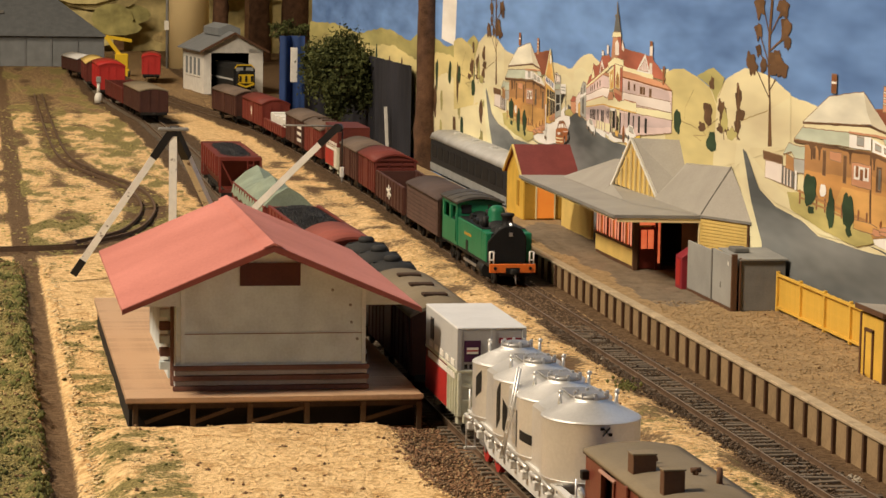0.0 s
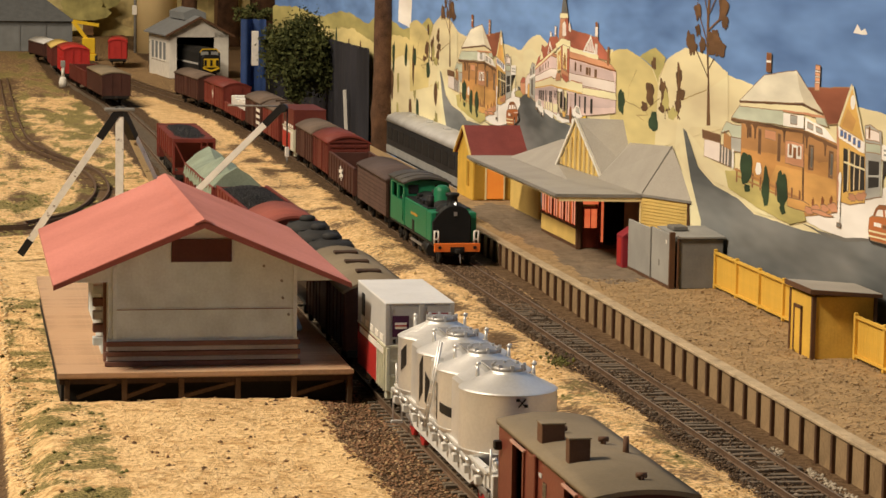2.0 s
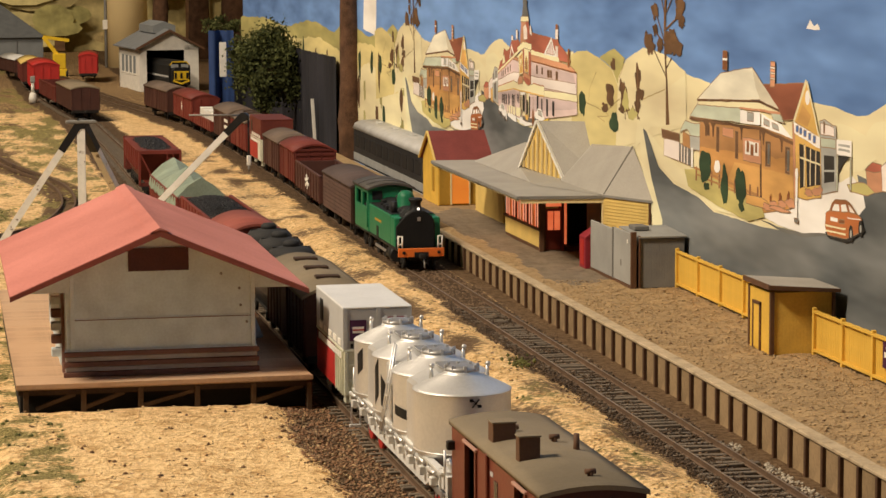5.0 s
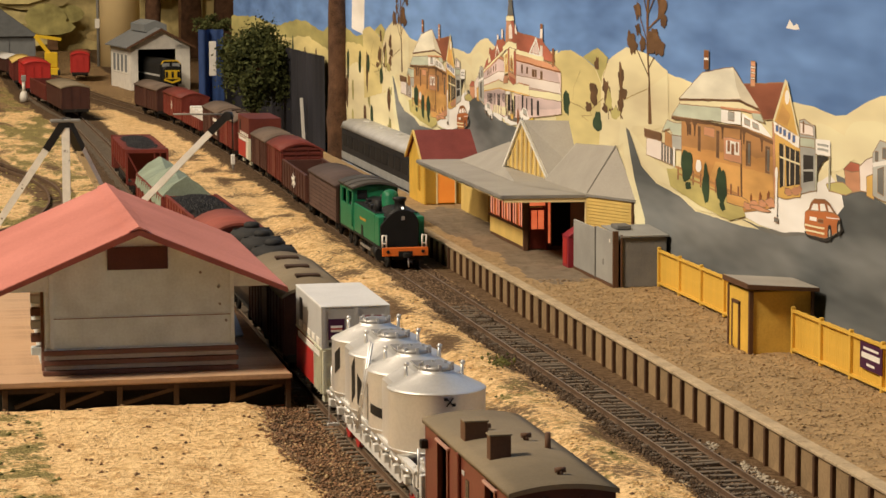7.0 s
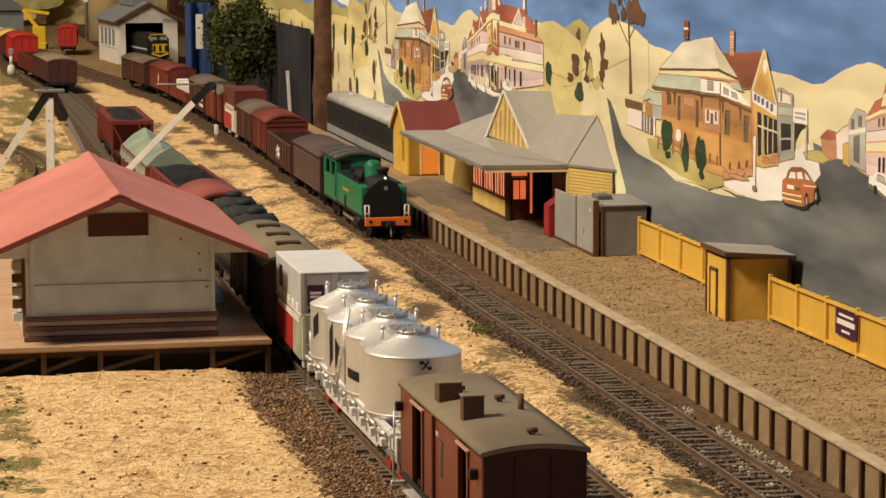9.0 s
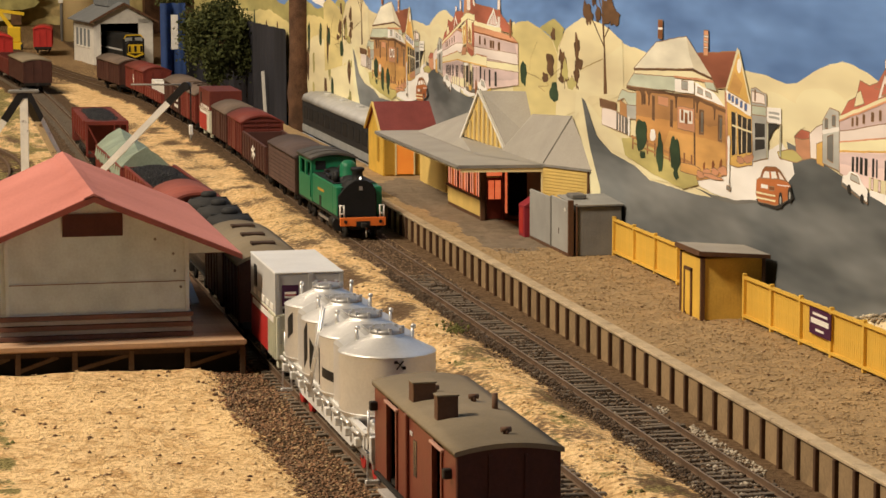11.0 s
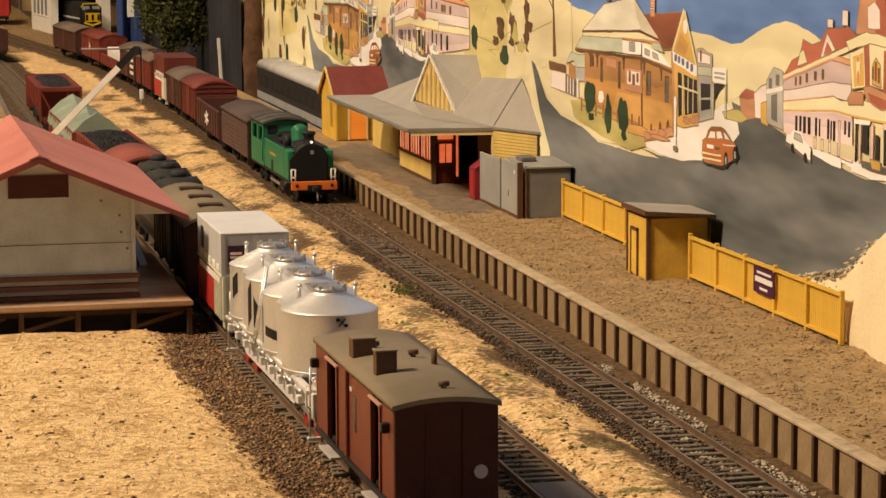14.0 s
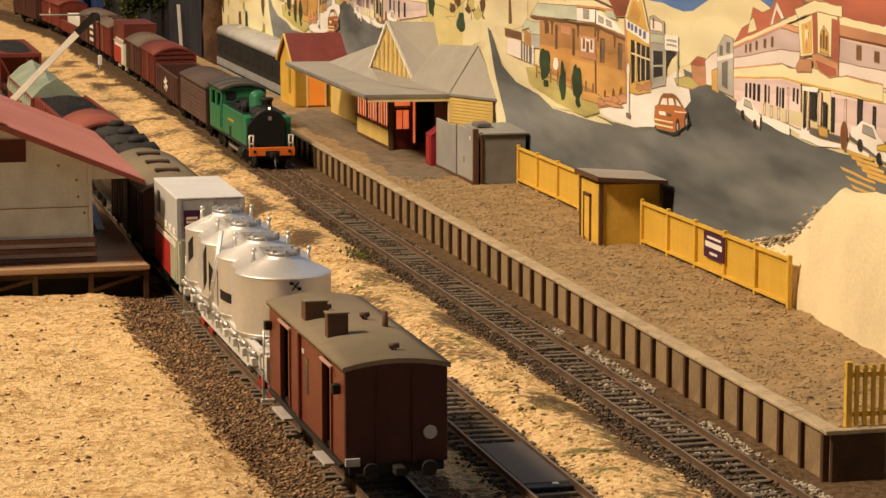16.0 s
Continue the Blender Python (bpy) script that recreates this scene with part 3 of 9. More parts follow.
# ---- tracks ----
def railway(name, table, y0, y1, label, near):
    th = thing(name, 0, 0, 0, 0, label, "track")
    ys = np.arange(y0, y1 + 0.01, 2.0)
    for side in (-0.825, 0.825):
        profile = [(-0.09, -0.22), (0.09, -0.22), (0.03, -0.18), (0.03, -0.07), (0.045, -0.05), (0.045, 0.0), (-0.045, 0.0), (-0.045, -0.05), (-0.03, -0.07), (-0.03, -0.18)]
        g = Geo()
        g.grid([[(lerp(y, table) + side + a, y, b) for a, b in profile] for y in ys], False, True)
        rail = part("rail", g, "rail_side", th)
        h = Geo()
        h.grid([[(lerp(y, table) + side + a, y, 0.004) for a in (-0.036, 0.036)] for y in ys], False)
        part("rail_head", h, "rail_top", rail, "worn bright rail head")
    sl = Geo().box(-1.3, 1.3, -0.115, 0.115, -0.42, -0.20, 0.025).mesh("sleeper", [C["sleeper"]])
    rest = Geo()
    rng = random.Random(len(name))
    for k, y in enumerate(np.arange(y0, y1, 0.72)):
        x, dx, t = lerp(y, table), rng.uniform(-0.14, 0.14), rng.uniform(-5, 5)
        if y < near:
            ob = part("sleeper", sl, None, th)
            ob.matrix_basis = pose((x + dx) * CM, y * CM, rng.uniform(-0.05, 0.015) * CM, 0, rng.uniform(-1.5, 1.5), t)
        else:
            rest.box(x - 1.38 + dx, x + 1.38 + dx, y - 0.13, y + 0.13, -0.40, -0.22)
    if rest.v:
        tagged(part("far_timber", rest, "sleeper", th), kind="stuff")
    return th


railway("platform_track", MAIN, -8, 300, "dark weathered track in brown ballast beside the platform", 110)
railway("siding_track", SIDING, -8, 340, "dark weathered siding track under parked wagons", 32)
railway("loop_track", LOOP, -8, 50, "weathered track joining the siding at the points", 24)


def over_ties(table, y0, y1):
    """Fine ballast spilt over the sleepers, heaped against their ends."""
    def place(rng, n):
        y = rng.uniform(y0, y1, n)
        u = np.where(rng.uniform(0, 1, n) < 0.5, rng.normal(-1.22, 0.22, n), rng.uniform(-1.3, 1.4, n))
        keep = np.array([noise.noise((a * 0.9, b * 0.35, 14)) > -0.12 or abs(a) > 1.05 for a, b in zip(u, y)])
        x = np.interp(y, *zip(*table)) + u
        return np.stack([x, y, -0.23 + rng.uniform(-0.03, 0.06, n)], 1)[keep]
    return place


grains("spilt_ballast", 9000, over_ties(MAIN, -7, 75), 0.03, 0.10, "track_grime", 61, "dark grime and fine ballast over the platform track", None, 0.6)
grains("loop_ballast", 2600, over_ties(LOOP, -7, 40), 0.03, 0.10, "track_grime", 62, "dark fine ballast over the loop sleepers", None, 0.6)


def narrow_track():
    th = thing("narrow_track", 0, 0, 0, 0, "rusty light railway curving over the yard grass", "track")
    pts = [Vector((x, y, -0.12)) for x, y in NARROW_FINE]
    for side in (-0.5, 0.5):
        g, rows = Geo(), []
        for k, p in enumerate(pts):
            d = (pts[min(k + 1, len(pts) - 1)] - pts[max(k - 1, 0)]).normalized()
            c = p + Vector((d.y, -d.x, 0)) * side
            rows.append([c + Vector((a, 0, b)) for a, b in ((-0.07, -0.15), (0.07, -0.15), (0.07, 0.1), (-0.07, 0.1))])
        g.grid(rows, False, True)
        part("rail", g, "rail_side", th)
    g = Geo()
    for k in range(0, len(pts) - 1):
        d = (pts[k + 1] - pts[k]).normalized()
        s = Vector((d.y, -d.x, 0))
        for u in (0.0, 0.5):
            c = pts[k].lerp(pts[k + 1], u) + Vector((0, 0, -0.27))
            g.beam(c - s * 0.9, c + s * 0.9, 0.26, 0.12)
    tagged(part("narrow_timber", g, "post_wood", th), kind="stuff")


narrow_track()


def uncoupling_ramp():
    th = thing("track_magnet", lerp(4, LOOP), 3.2, 0, 0, "flat dark grey plate lying between loop rails", "plate")
    part("plate", Geo().box(-0.72, 0.72, -2.6, 2.7, -0.26, -0.03, 0.03), "plate_grey", th)
    part("end_block", Geo().box(-0.7, 0.7, -3.1, -2.62, -0.26, -0.06, 0.03), "black_paint", th)
    part("screw", Geo().tube((0.2, -2.85, -0.06), (0.2, -2.85, 0.0), 0.12, 0.1, 8), "silver", th)


uncoupling_ramp()

# ---- platform ----
PX, PZ = 3.3, 1.25


def platform():
    body = Geo()
    body.box(PX + 0.12, 11.0, -0.35, 112.0, -0.5, 1.17)
    body.box(PX + 0.12, 6.9, 112.0, 165.0, -0.5, 1.17)
    th = solid("platform", body, "face_panel", "station platform with gritty brown top and timber face", "platform", "structure")
    rows = []
    for y in np.concatenate([np.arange(-0.35, 60, 0.25), np.arange(60, 112.1, 1.0)]):
        rows.append([(x, y, PZ + 0.05 * noise.noise((x * 0.8, y * 0.8, 4)) + 0.085 * noise.noise((x * 2.1, y * 1.7, 9))) for x in np.arange(PX + 0.45, 11.0, 0.22)])
    top = Geo().grid(rows)
    for k, f in enumerate(top.f):
        x, y, _ = top.v[f[0]]
        w = noise.noise((x * 0.5, y * 0.25, 6))
        if 62 + 3 * w < y < 100 + 3 * w and x > 4.6 + 0.8 * w:
            top.slot[k] = 1
    part("platform_surface", top, ["platform_top", "platform_asphalt"], th, "rough brown gravel surface")
    part("platform_tail", Geo().grid([[(x, y, PZ + 0.04 * noise.noise((x, y, 4))) for x in (PX + 0.45, 4.6, 5.8, 6.9)] for y in np.arange(112, 165.1, 1.5)]), "platform_top", th)
    for k in range(12):
        a, b = -0.4 + k * 14, min(165.0, -0.4 + (k + 1) * 14 - 0.03)
        part("coping", Geo().box(PX - 0.06, PX + 0.5, a, b, 1.13, 1.27, 0.03), "coping", th, "worn pale brown edge strip")
    part("end_coping", Geo().box(PX - 0.05, 11.0, -0.42, -0.1, 1.12, 1.262, 0.02), "coping", th)
    post = Geo().box(-0.12, 0.12, -0.10, 0.10, -0.45, 1.125, 0.02).mesh("post", [C["face_post"]])
    panel = Geo().box(-0.05, 0.05, -0.79, 0.79, -0.45, 1.12, 0.02).mesh("panel", [C["face_panel"]])
    for k in range(92):
        y = -0.2 + 1.775 * k
        part("post", post, None, th, at=(PX + 0.02, y, 0.01 * math.sin(k * 2.1)))
        part("panel", panel, None, th, at=(PX + 0.10, y + 0.888, 0))
    for k in range(4):
        part("end_panel", Geo().box(PX + 0.15 + k * 1.8, PX + 1.85 + k * 1.8, -0.42, -0.34, -0.5, 1.12, 0.02), "face_post", th)


platform()


def on_platform(rng, n):
    y = rng.uniform(-0.3, 63, n)
    return np.stack([rng.uniform(PX + 0.6, 10.8, n), y, np.full(n, PZ + 0.03)], 1)


grains("platform_grit", 6500, on_platform, 0.03, 0.10, "platform_grain", 6, "brown grit lying loose on the platform", None, 0.3)
grains("platform_crumbs", 160, on_platform, 0.04, 0.12, "dark_grain", 16, "dark crumbs lying loose on the platform", None, 0.4)


# ---- painted backdrop ----
def wash(name, colour, var=0.16, scale=22, tint=None):
    m = mat(name, colour, 0.75, min(0.45, var * 2.0), scale * 1.6, 0.05, 70, rand=0, tint=tint)
    n, l = m.node_tree.nodes, m.node_tree.links
    brush = n.new("ShaderNodeVectorMath")
    brush.operation = "MULTIPLY"
    brush.inputs[1].default_value = (1.0, 0.2, 1.0)
    l.new(n["Texture Coordinate"].outputs["Object"], brush.inputs[0])
    for name in ("Noise Texture", "Noise Texture.001"):
        l.new(brush.outputs[0], n[name].inputs["Vector"])
    return m


for row in (
    ("p_sky", (0.085, 0.20, 0.53), 0.2, 3.5, (0.17, 0.325, 0.66)), ("p_cream", (0.87, 0.76, 0.50), 0.14, 14, None), ("p_hill", (0.70, 0.60, 0.28), 0.2, 14, None),
    ("p_hillpale", (0.82, 0.72, 0.46), 0.14, 14, None), ("p_olive", (0.42, 0.38, 0.15), 0.3, 20, None), ("p_road", (0.150, 0.167, 0.175), 0.30, 14, (0.20, 0.213, 0.216)),
    ("p_white", (0.90, 0.87, 0.82), 0.1, 30, None), ("p_brick", (0.56, 0.29, 0.10), 0.25, 40, None), ("p_brickdark", (0.26, 0.10, 0.04), 0.25, 40, None),
    ("p_pink", (0.76, 0.60, 0.58), 0.15, 30, None), ("p_pinkpale", (0.86, 0.75, 0.71), 0.12, 30, None), ("p_redroof", (0.42, 0.13, 0.085), 0.25, 40, None),
    ("p_terra", (0.58, 0.29, 0.17), 0.2, 40, None), ("p_ironroof", (0.76, 0.74, 0.62), 0.16, 40, None), ("p_verdigris", (0.50, 0.56, 0.46), 0.2, 40, None),
    ("p_dark", (0.03, 0.028, 0.026), 0.3, 60, None), ("p_cypress", (0.03, 0.06, 0.03), 0.35, 90, None), ("p_trunk", (0.16, 0.085, 0.04), 0.35, 60, None),
    ("p_leafbrown", (0.13, 0.07, 0.035), 0.4, 80, None), ("p_gold", (0.70, 0.44, 0.13), 0.15, 40, None), ("p_blue", (0.08, 0.17, 0.42), 0.15, 40, None),
    ("p_umber", (0.15, 0.08, 0.042), 0.35, 60, None), ("p_umber2", (0.46, 0.35, 0.16), 0.3, 60, None), ("p_orange", (0.62, 0.35, 0.12), 0.25, 40, None), ("p_lilac", (0.62, 0.49, 0.49), 0.18, 30, None),
    ("p_grass", (0.52, 0.46, 0.18), 0.3, 40, None), ("p_maroon", (0.25, 0.085, 0.05), 0.25, 40, None), ("p_ironshade", (0.62, 0.58, 0.46), 0.16, 40, None), ("p_spire", (0.15, 0.16, 0.16), 0.25, 40, None),
    ("p_bush", (0.50, 0.41, 0.19), 0.25, 10, None), ("p_brick2", (0.42, 0.22, 0.09), 0.25, 40, None), ("p_ink", (0.30, 0.19, 0.11), 0.5, 60, None), ("p_grey", (0.42, 0.43, 0.41), 0.2, 40, None), ("p_greydark", (0.15, 0.15, 0.14), 0.25, 40, None), ("p_carred", (0.46, 0.15, 0.05), 0.15, 60, None), ("p_yellow", (0.70, 0.50, 0.08), 0.15, 60, None),
):
    C[row[0]] = wash(*row)
for name, lo, hi in (("p_road", 0.57, 0.95), ("p_sky", 0.52, 1.0)):
    stops = C[name].node_tree.nodes["Color Ramp"].color_ramp.elements
    stops[0].position, stops[1].position = lo, hi


def wall_x(y):
    return 11.25 - 0.0125 * (y - 35)


def on_wall(y, z, layer):
    y, z = -66 + (y + 66) * 1.0095, 18.2 - (18.2 - z) * 1.0095
    return (wall_x(y) - 0.009 * layer, y, z)


class Paint:
    """Flat painted shapes in the plane of the backdrop: y along it, z up; dy marks the second printing."""

    def __init__(self, dy):
        self.g, self.mats, self.dy, self.layer = Geo(), [], dy, 0.0

    def place(self, y, z):
        """The second printing of the scene is a little narrower and hangs lower."""
        return (0.863 * y + 75.9, z - 0.007 * (y - 18)) if self.dy else (y, z)

    def shape(self, colour, pts, layer, ink=True):
        if colour not in self.mats:
            self.mats.append(colour)
        self.g.now = self.mats.index(colour)
        self.layer += 0.01
        pts = self.by_hand(pts, len(pts) * 0.7 + layer)
        self.g.face([on_wall(*self.place(y, z), layer + self.layer) for y, z in pts])
        if ink and layer >= 6 and colour not in ("p_dark", "p_white", "p_cypress", "p_leafbrown"):
            self.ink(pts, layer)

    def by_hand(self, pts, seed):
        """Breaks long straight edges into slightly wavering ones."""
        out = []
        for (a, b), (c, d) in zip(pts, pts[1:] + pts[:1]):
            n = max(1, min(12, int(math.hypot(c - a, d - b) / 0.5)))
            for k in range(n):
                y, z = a + (c - a) * k / n, b + (d - b) * k / n
                w = 0.045 if n > 1 else 0.02
                out.append((y + w * noise.noise((y * 1.4, z * 1.4, seed)), z + w * noise.noise((y * 1.4, z * 1.4, seed + 9))))
        return out

    def ink(self, pts, layer):
        """A thin brown pen line round a painted shape."""
        if "p_ink" not in self.mats:
            self.mats.append("p_ink")
        self.g.now = self.mats.index("p_ink")
        for p, q in zip(pts, pts[1:] + pts[:1]):
            d = Vector((q[0] - p[0], q[1] - p[1]))
            if d.length > 0.12:
                d = d.normalized() * 0.02
                ring = ((p[0] - d.y, p[1] + d.x), (p[0] + d.y, p[1] - d.x), (q[0] + d.y, q[1] - d.x), (q[0] - d.y, q[1] + d.x))
                self.g.face([on_wall(*self.place(y, z), layer + self.layer + 0.006) for y, z in ring])

    def rect(self, colour, y0, y1, z0, z1, layer, slope=0.0):
        """slope: how much the right-hand side (smaller y) is raised."""
        self.shape(colour, [(y0, z0), (y1, z0 + slope), (y1, z1 + slope), (y0, z1)], layer)

    def blob(self, colour, y, z, ry, rz, layer, seed, rough=0.25, n=14):
        pts = []
        for k in range(n):
            a = 2 * math.pi * k / n
            r = 1 + rough * noise.noise((math.cos(a) * 1.7 + seed, math.sin(a) * 1.7, seed * 0.7))
            pts.append((y + ry * r * math.cos(a), z + rz * r * math.sin(a)))
        self.shape(colour, pts, layer)

    def ridge(self, colour, marks, bottom, layer, seed, rough=0.12):
        """A hill line through a few marks, rounded, down to bottom."""
        ys = np.linspace(marks[0][0], marks[-1][0], 60)
        table = sorted(marks)
        top = []
        for y in ys:
            z = np.mean([lerp(y + d, table) for d in (-0.9, -0.45, 0, 0.45, 0.9)]) + rough * noise.noise((y * 0.9, seed, 0))
            top.append((y, z))
        self.shape(colour, top + [(ys[-1], bottom), (ys[0], bottom)], layer)

    def line(self, colour, p, q, w, layer, ink=False):
        d = Vector((q[0] - p[0], q[1] - p[1])).normalized() * (w / 2)
        self.shape(colour, [(p[0] - d.y, p[1] + d.x), (p[0] + d.y, p[1] - d.x), (q[0] + d.y, q[1] - d.x), (q[0] - d.y, q[1] + d.x)], layer, ink)

    def done(self, name, parent, label):
        return part(name, self.g, self.mats, parent, label)


WALL = Geo()
WALL.grid([[(wall_x(y) + dx, y, z) for dx, z in ((0, -6), (0, 60), (2, 60), (2, -6))] for y in np.arange(-120, 236, 5.0)], False, True)
WALL.face([(wall_x(-120) + dx, -120, z) for dx, z in ((0, -6), (0, 60), (2, 60), (2, -6))])
WALL.face([(wall_x(235) + dx, 235, z) for dx, z in ((0, -6), (0, 60), (2, 60), (2, -6))])
mural = solid("backdrop", WALL, "p_sky", "painted country town scene on a blue sky wall", "backdrop", "structure")


def hills(dy):
    p = Paint(dy)
    p.ridge("p_hillpale", [(80, 12.6), (78.2, 12.7), (74, 11.9), (70.1, 12.4), (65.7, 13.4), (62.1, 13.2), (58, 12.2), (55, 12.2), (50, 11.0), (45, 11.5), (39.7, 12.0), (36.5, 11.8), (34, 11.6), (30.8, 12.6), (28, 13.0), (24, 12.2), (18, 11.5), (10, 12.4), (6, 12.6)], 3.4, 1, dy + 1, 0.1)
    # yellow and olive hills behind the station, with trees and a winding path
    p.shape("p_hill", [(81.78, 12.39), (80.13, 12.73), (77.91, 12.84), (75.03, 12.49), (72.79, 12.06), (71.42, 11.15), (69.82, 7.64), (81.24, 6.66)], 3.0, False)
    p.shape("p_olive", [(75.26, 12.54), (73.32, 12.99), (72.04, 13.17), (69.99, 12.70), (71.21, 11.13), (72.58, 12.07)], 3.05, False)
    p.shape("p_grass", [(73.52, 12.85), (72.04, 13.14), (70.20, 12.69), (71.10, 12.27), (72.21, 12.72)], 3.08, False)
    p.shape("p_hillpale", [(71.71, 7.48), (71.25, 11.57), (69.68, 12.66), (66.32, 13.44), (63.79, 13.31), (58.76, 12.46), (58.49, 9.71)], 3.1, False)
    p.shape("p_cream", [(67.20, 10.27), (62.28, 11.37), (58.74, 12.29), (58.49, 9.71), (64.93, 9.21), (67.77, 7.81)], 3.14, False)
    p.line("p_umber2", (75.85, 11.70), (77.35, 10.63), 0.06, 3.2)
    p.line("p_umber2", (77.35, 10.63), (77.51, 9.89), 0.06, 3.2)
    p.line("p_umber2", (78.19, 9.78), (73.86, 9.49), 0.06, 3.2)
    p.line("p_umber2", (73.86, 9.49), (70.92, 10.39), 0.06, 3.2)
    p.line("p_umber2", (73.86, 9.49), (73.18, 9.28), 0.06, 3.2)
    p.line("p_umber2", (73.18, 9.28), (75.60, 9.10), 0.06, 3.2)
    p.line("p_umber2", (75.60, 9.10), (74.02, 8.90), 0.06, 3.2)
    p.line("p_umber2", (62.28, 11.37), (66.83, 10.54), 0.06, 3.2)
    p.line("p_umber2", (69.78, 12.65), (71.04, 11.58), 0.06, 3.2)
    for y, z, ry, rz in ((67.35, 11.79, 0.59, 0.61), (66.96, 10.90, 0.80, 0.33), (67.40, 10.25, 0.60, 0.46), (70.00, 10.61, 0.62, 0.78), (70.56, 11.04, 0.41, 0.38), (70.03, 9.88, 1.04, 0.28), (72.87, 10.58, 0.86, 0.67), (73.99, 9.74, 0.77, 0.25), (72.16, 12.22, 0.54, 0.45), (68.37, 9.75, 0.92, 0.18),):
        p.blob("p_leafbrown", y, z, ry, rz, 3.7, y + dy, 0.7, 22)
    p.line("p_trunk", (67.42, 12.47), (67.33, 9.46), 0.12, 3.68)
    p.line("p_trunk", (70.07, 11.39), (69.77, 9.28), 0.12, 3.68)
    p.line("p_trunk", (72.92, 11.15), (72.79, 9.76), 0.12, 3.68)
    p.line("p_trunk", (68.40, 10.09), (66.93, 9.49), 0.12, 3.68)
    for y, z, ry, rz in ((78.89, 9.67, 0.82, 0.73), (71.95, 8.92, 0.96, 0.64),):
        p.blob("p_cypress", y, z, ry, rz, 3.75, y + dy, 0.4, 22)
    for y, z, ry, rz in ((69.66, 10.32, 0.62, 0.62), (68.36, 9.69, 0.81, 0.31),):
        p.blob("p_olive", y, z, ry, rz, 3.65, y + dy, 0.6, 22)
    # tall gum
    p.shape("p_trunk", [(62.10, 9.49), (61.45, 9.54), (61.87, 11.87), (62.22, 13.62), (62.21, 15.39), (61.92, 17.16), (62.29, 17.15), (62.58, 15.38), (62.50, 13.61), (62.14, 11.86)], 4, False)
    p.line("p_trunk", (62.06, 12.01), (63.86, 13.10), 0.1, 4.1)
    p.line("p_trunk", (63.86, 13.10), (64.57, 13.52), 0.1, 4.1)
    p.line("p_trunk", (62.11, 12.45), (61.16, 13.09), 0.1, 4.1)
    p.line("p_trunk", (62.44, 13.91), (63.99, 15.33), 0.1, 4.1)
    p.line("p_trunk", (63.99, 15.33), (64.33, 15.92), 0.1, 4.1)
    p.line("p_trunk", (62.41, 13.62), (64.18, 14.43), 0.1, 4.1)
    p.line("p_trunk", (62.31, 14.51), (60.27, 15.17), 0.1, 4.1)
    p.line("p_trunk", (62.28, 15.10), (63.57, 16.83), 0.1, 4.1)
    p.line("p_trunk", (62.21, 15.39), (60.51, 16.61), 0.1, 4.1)
    for y, z, ry, rz in ((64.13, 16.76, 0.85, 0.60), (64.19, 15.48, 0.66, 0.45), (64.10, 14.49, 0.47, 0.33), (65.37, 13.72, 0.78, 0.54), (64.76, 13.45, 0.58, 0.30), (63.25, 13.64, 0.46, 0.42), (61.42, 13.90, 1.00, 0.53), (60.48, 13.65, 0.90, 0.41), (61.10, 14.32, 0.63, 0.29), (60.43, 16.78, 0.80, 0.46), (59.87, 15.61, 0.90, 0.58), (59.36, 14.97, 0.53, 0.29),):
        p.blob("p_leafbrown", y, z, ry, rz, 4.4, y + dy, 0.7, 22)
    for y, z, ry, rz in ((63.77, 16.94, 0.47, 0.29), (64.02, 15.63, 0.38, 0.24), (65.77, 13.88, 0.38, 0.28), (60.89, 14.09, 0.54, 0.29), (60.26, 16.90, 0.45, 0.26), (59.62, 15.77, 0.53, 0.34),):
        p.blob("p_trunk", y, z, ry, rz, 4.6, y + dy, 0.7, 22)
    # soft folds over the slopes
    for y, z, ry, rz, c in ((52, 10.6, 4.5, 0.9, "p_cream"), (36, 10.2, 3.5, 0.9, "p_cream"), (30.5, 10.8, 3.0, 1.0, "p_cream"), (44, 9.6, 5.0, 0.7, "p_hillpale"), (26, 11.0, 2.5, 0.8, "p_cream")):
        p.blob(c, y, z, ry, rz, 1.4 + 0.01 * y, y + dy, 0.25, 40)
    return p.done("painted_hills", mural, "painted cream hills with gums and cypress")


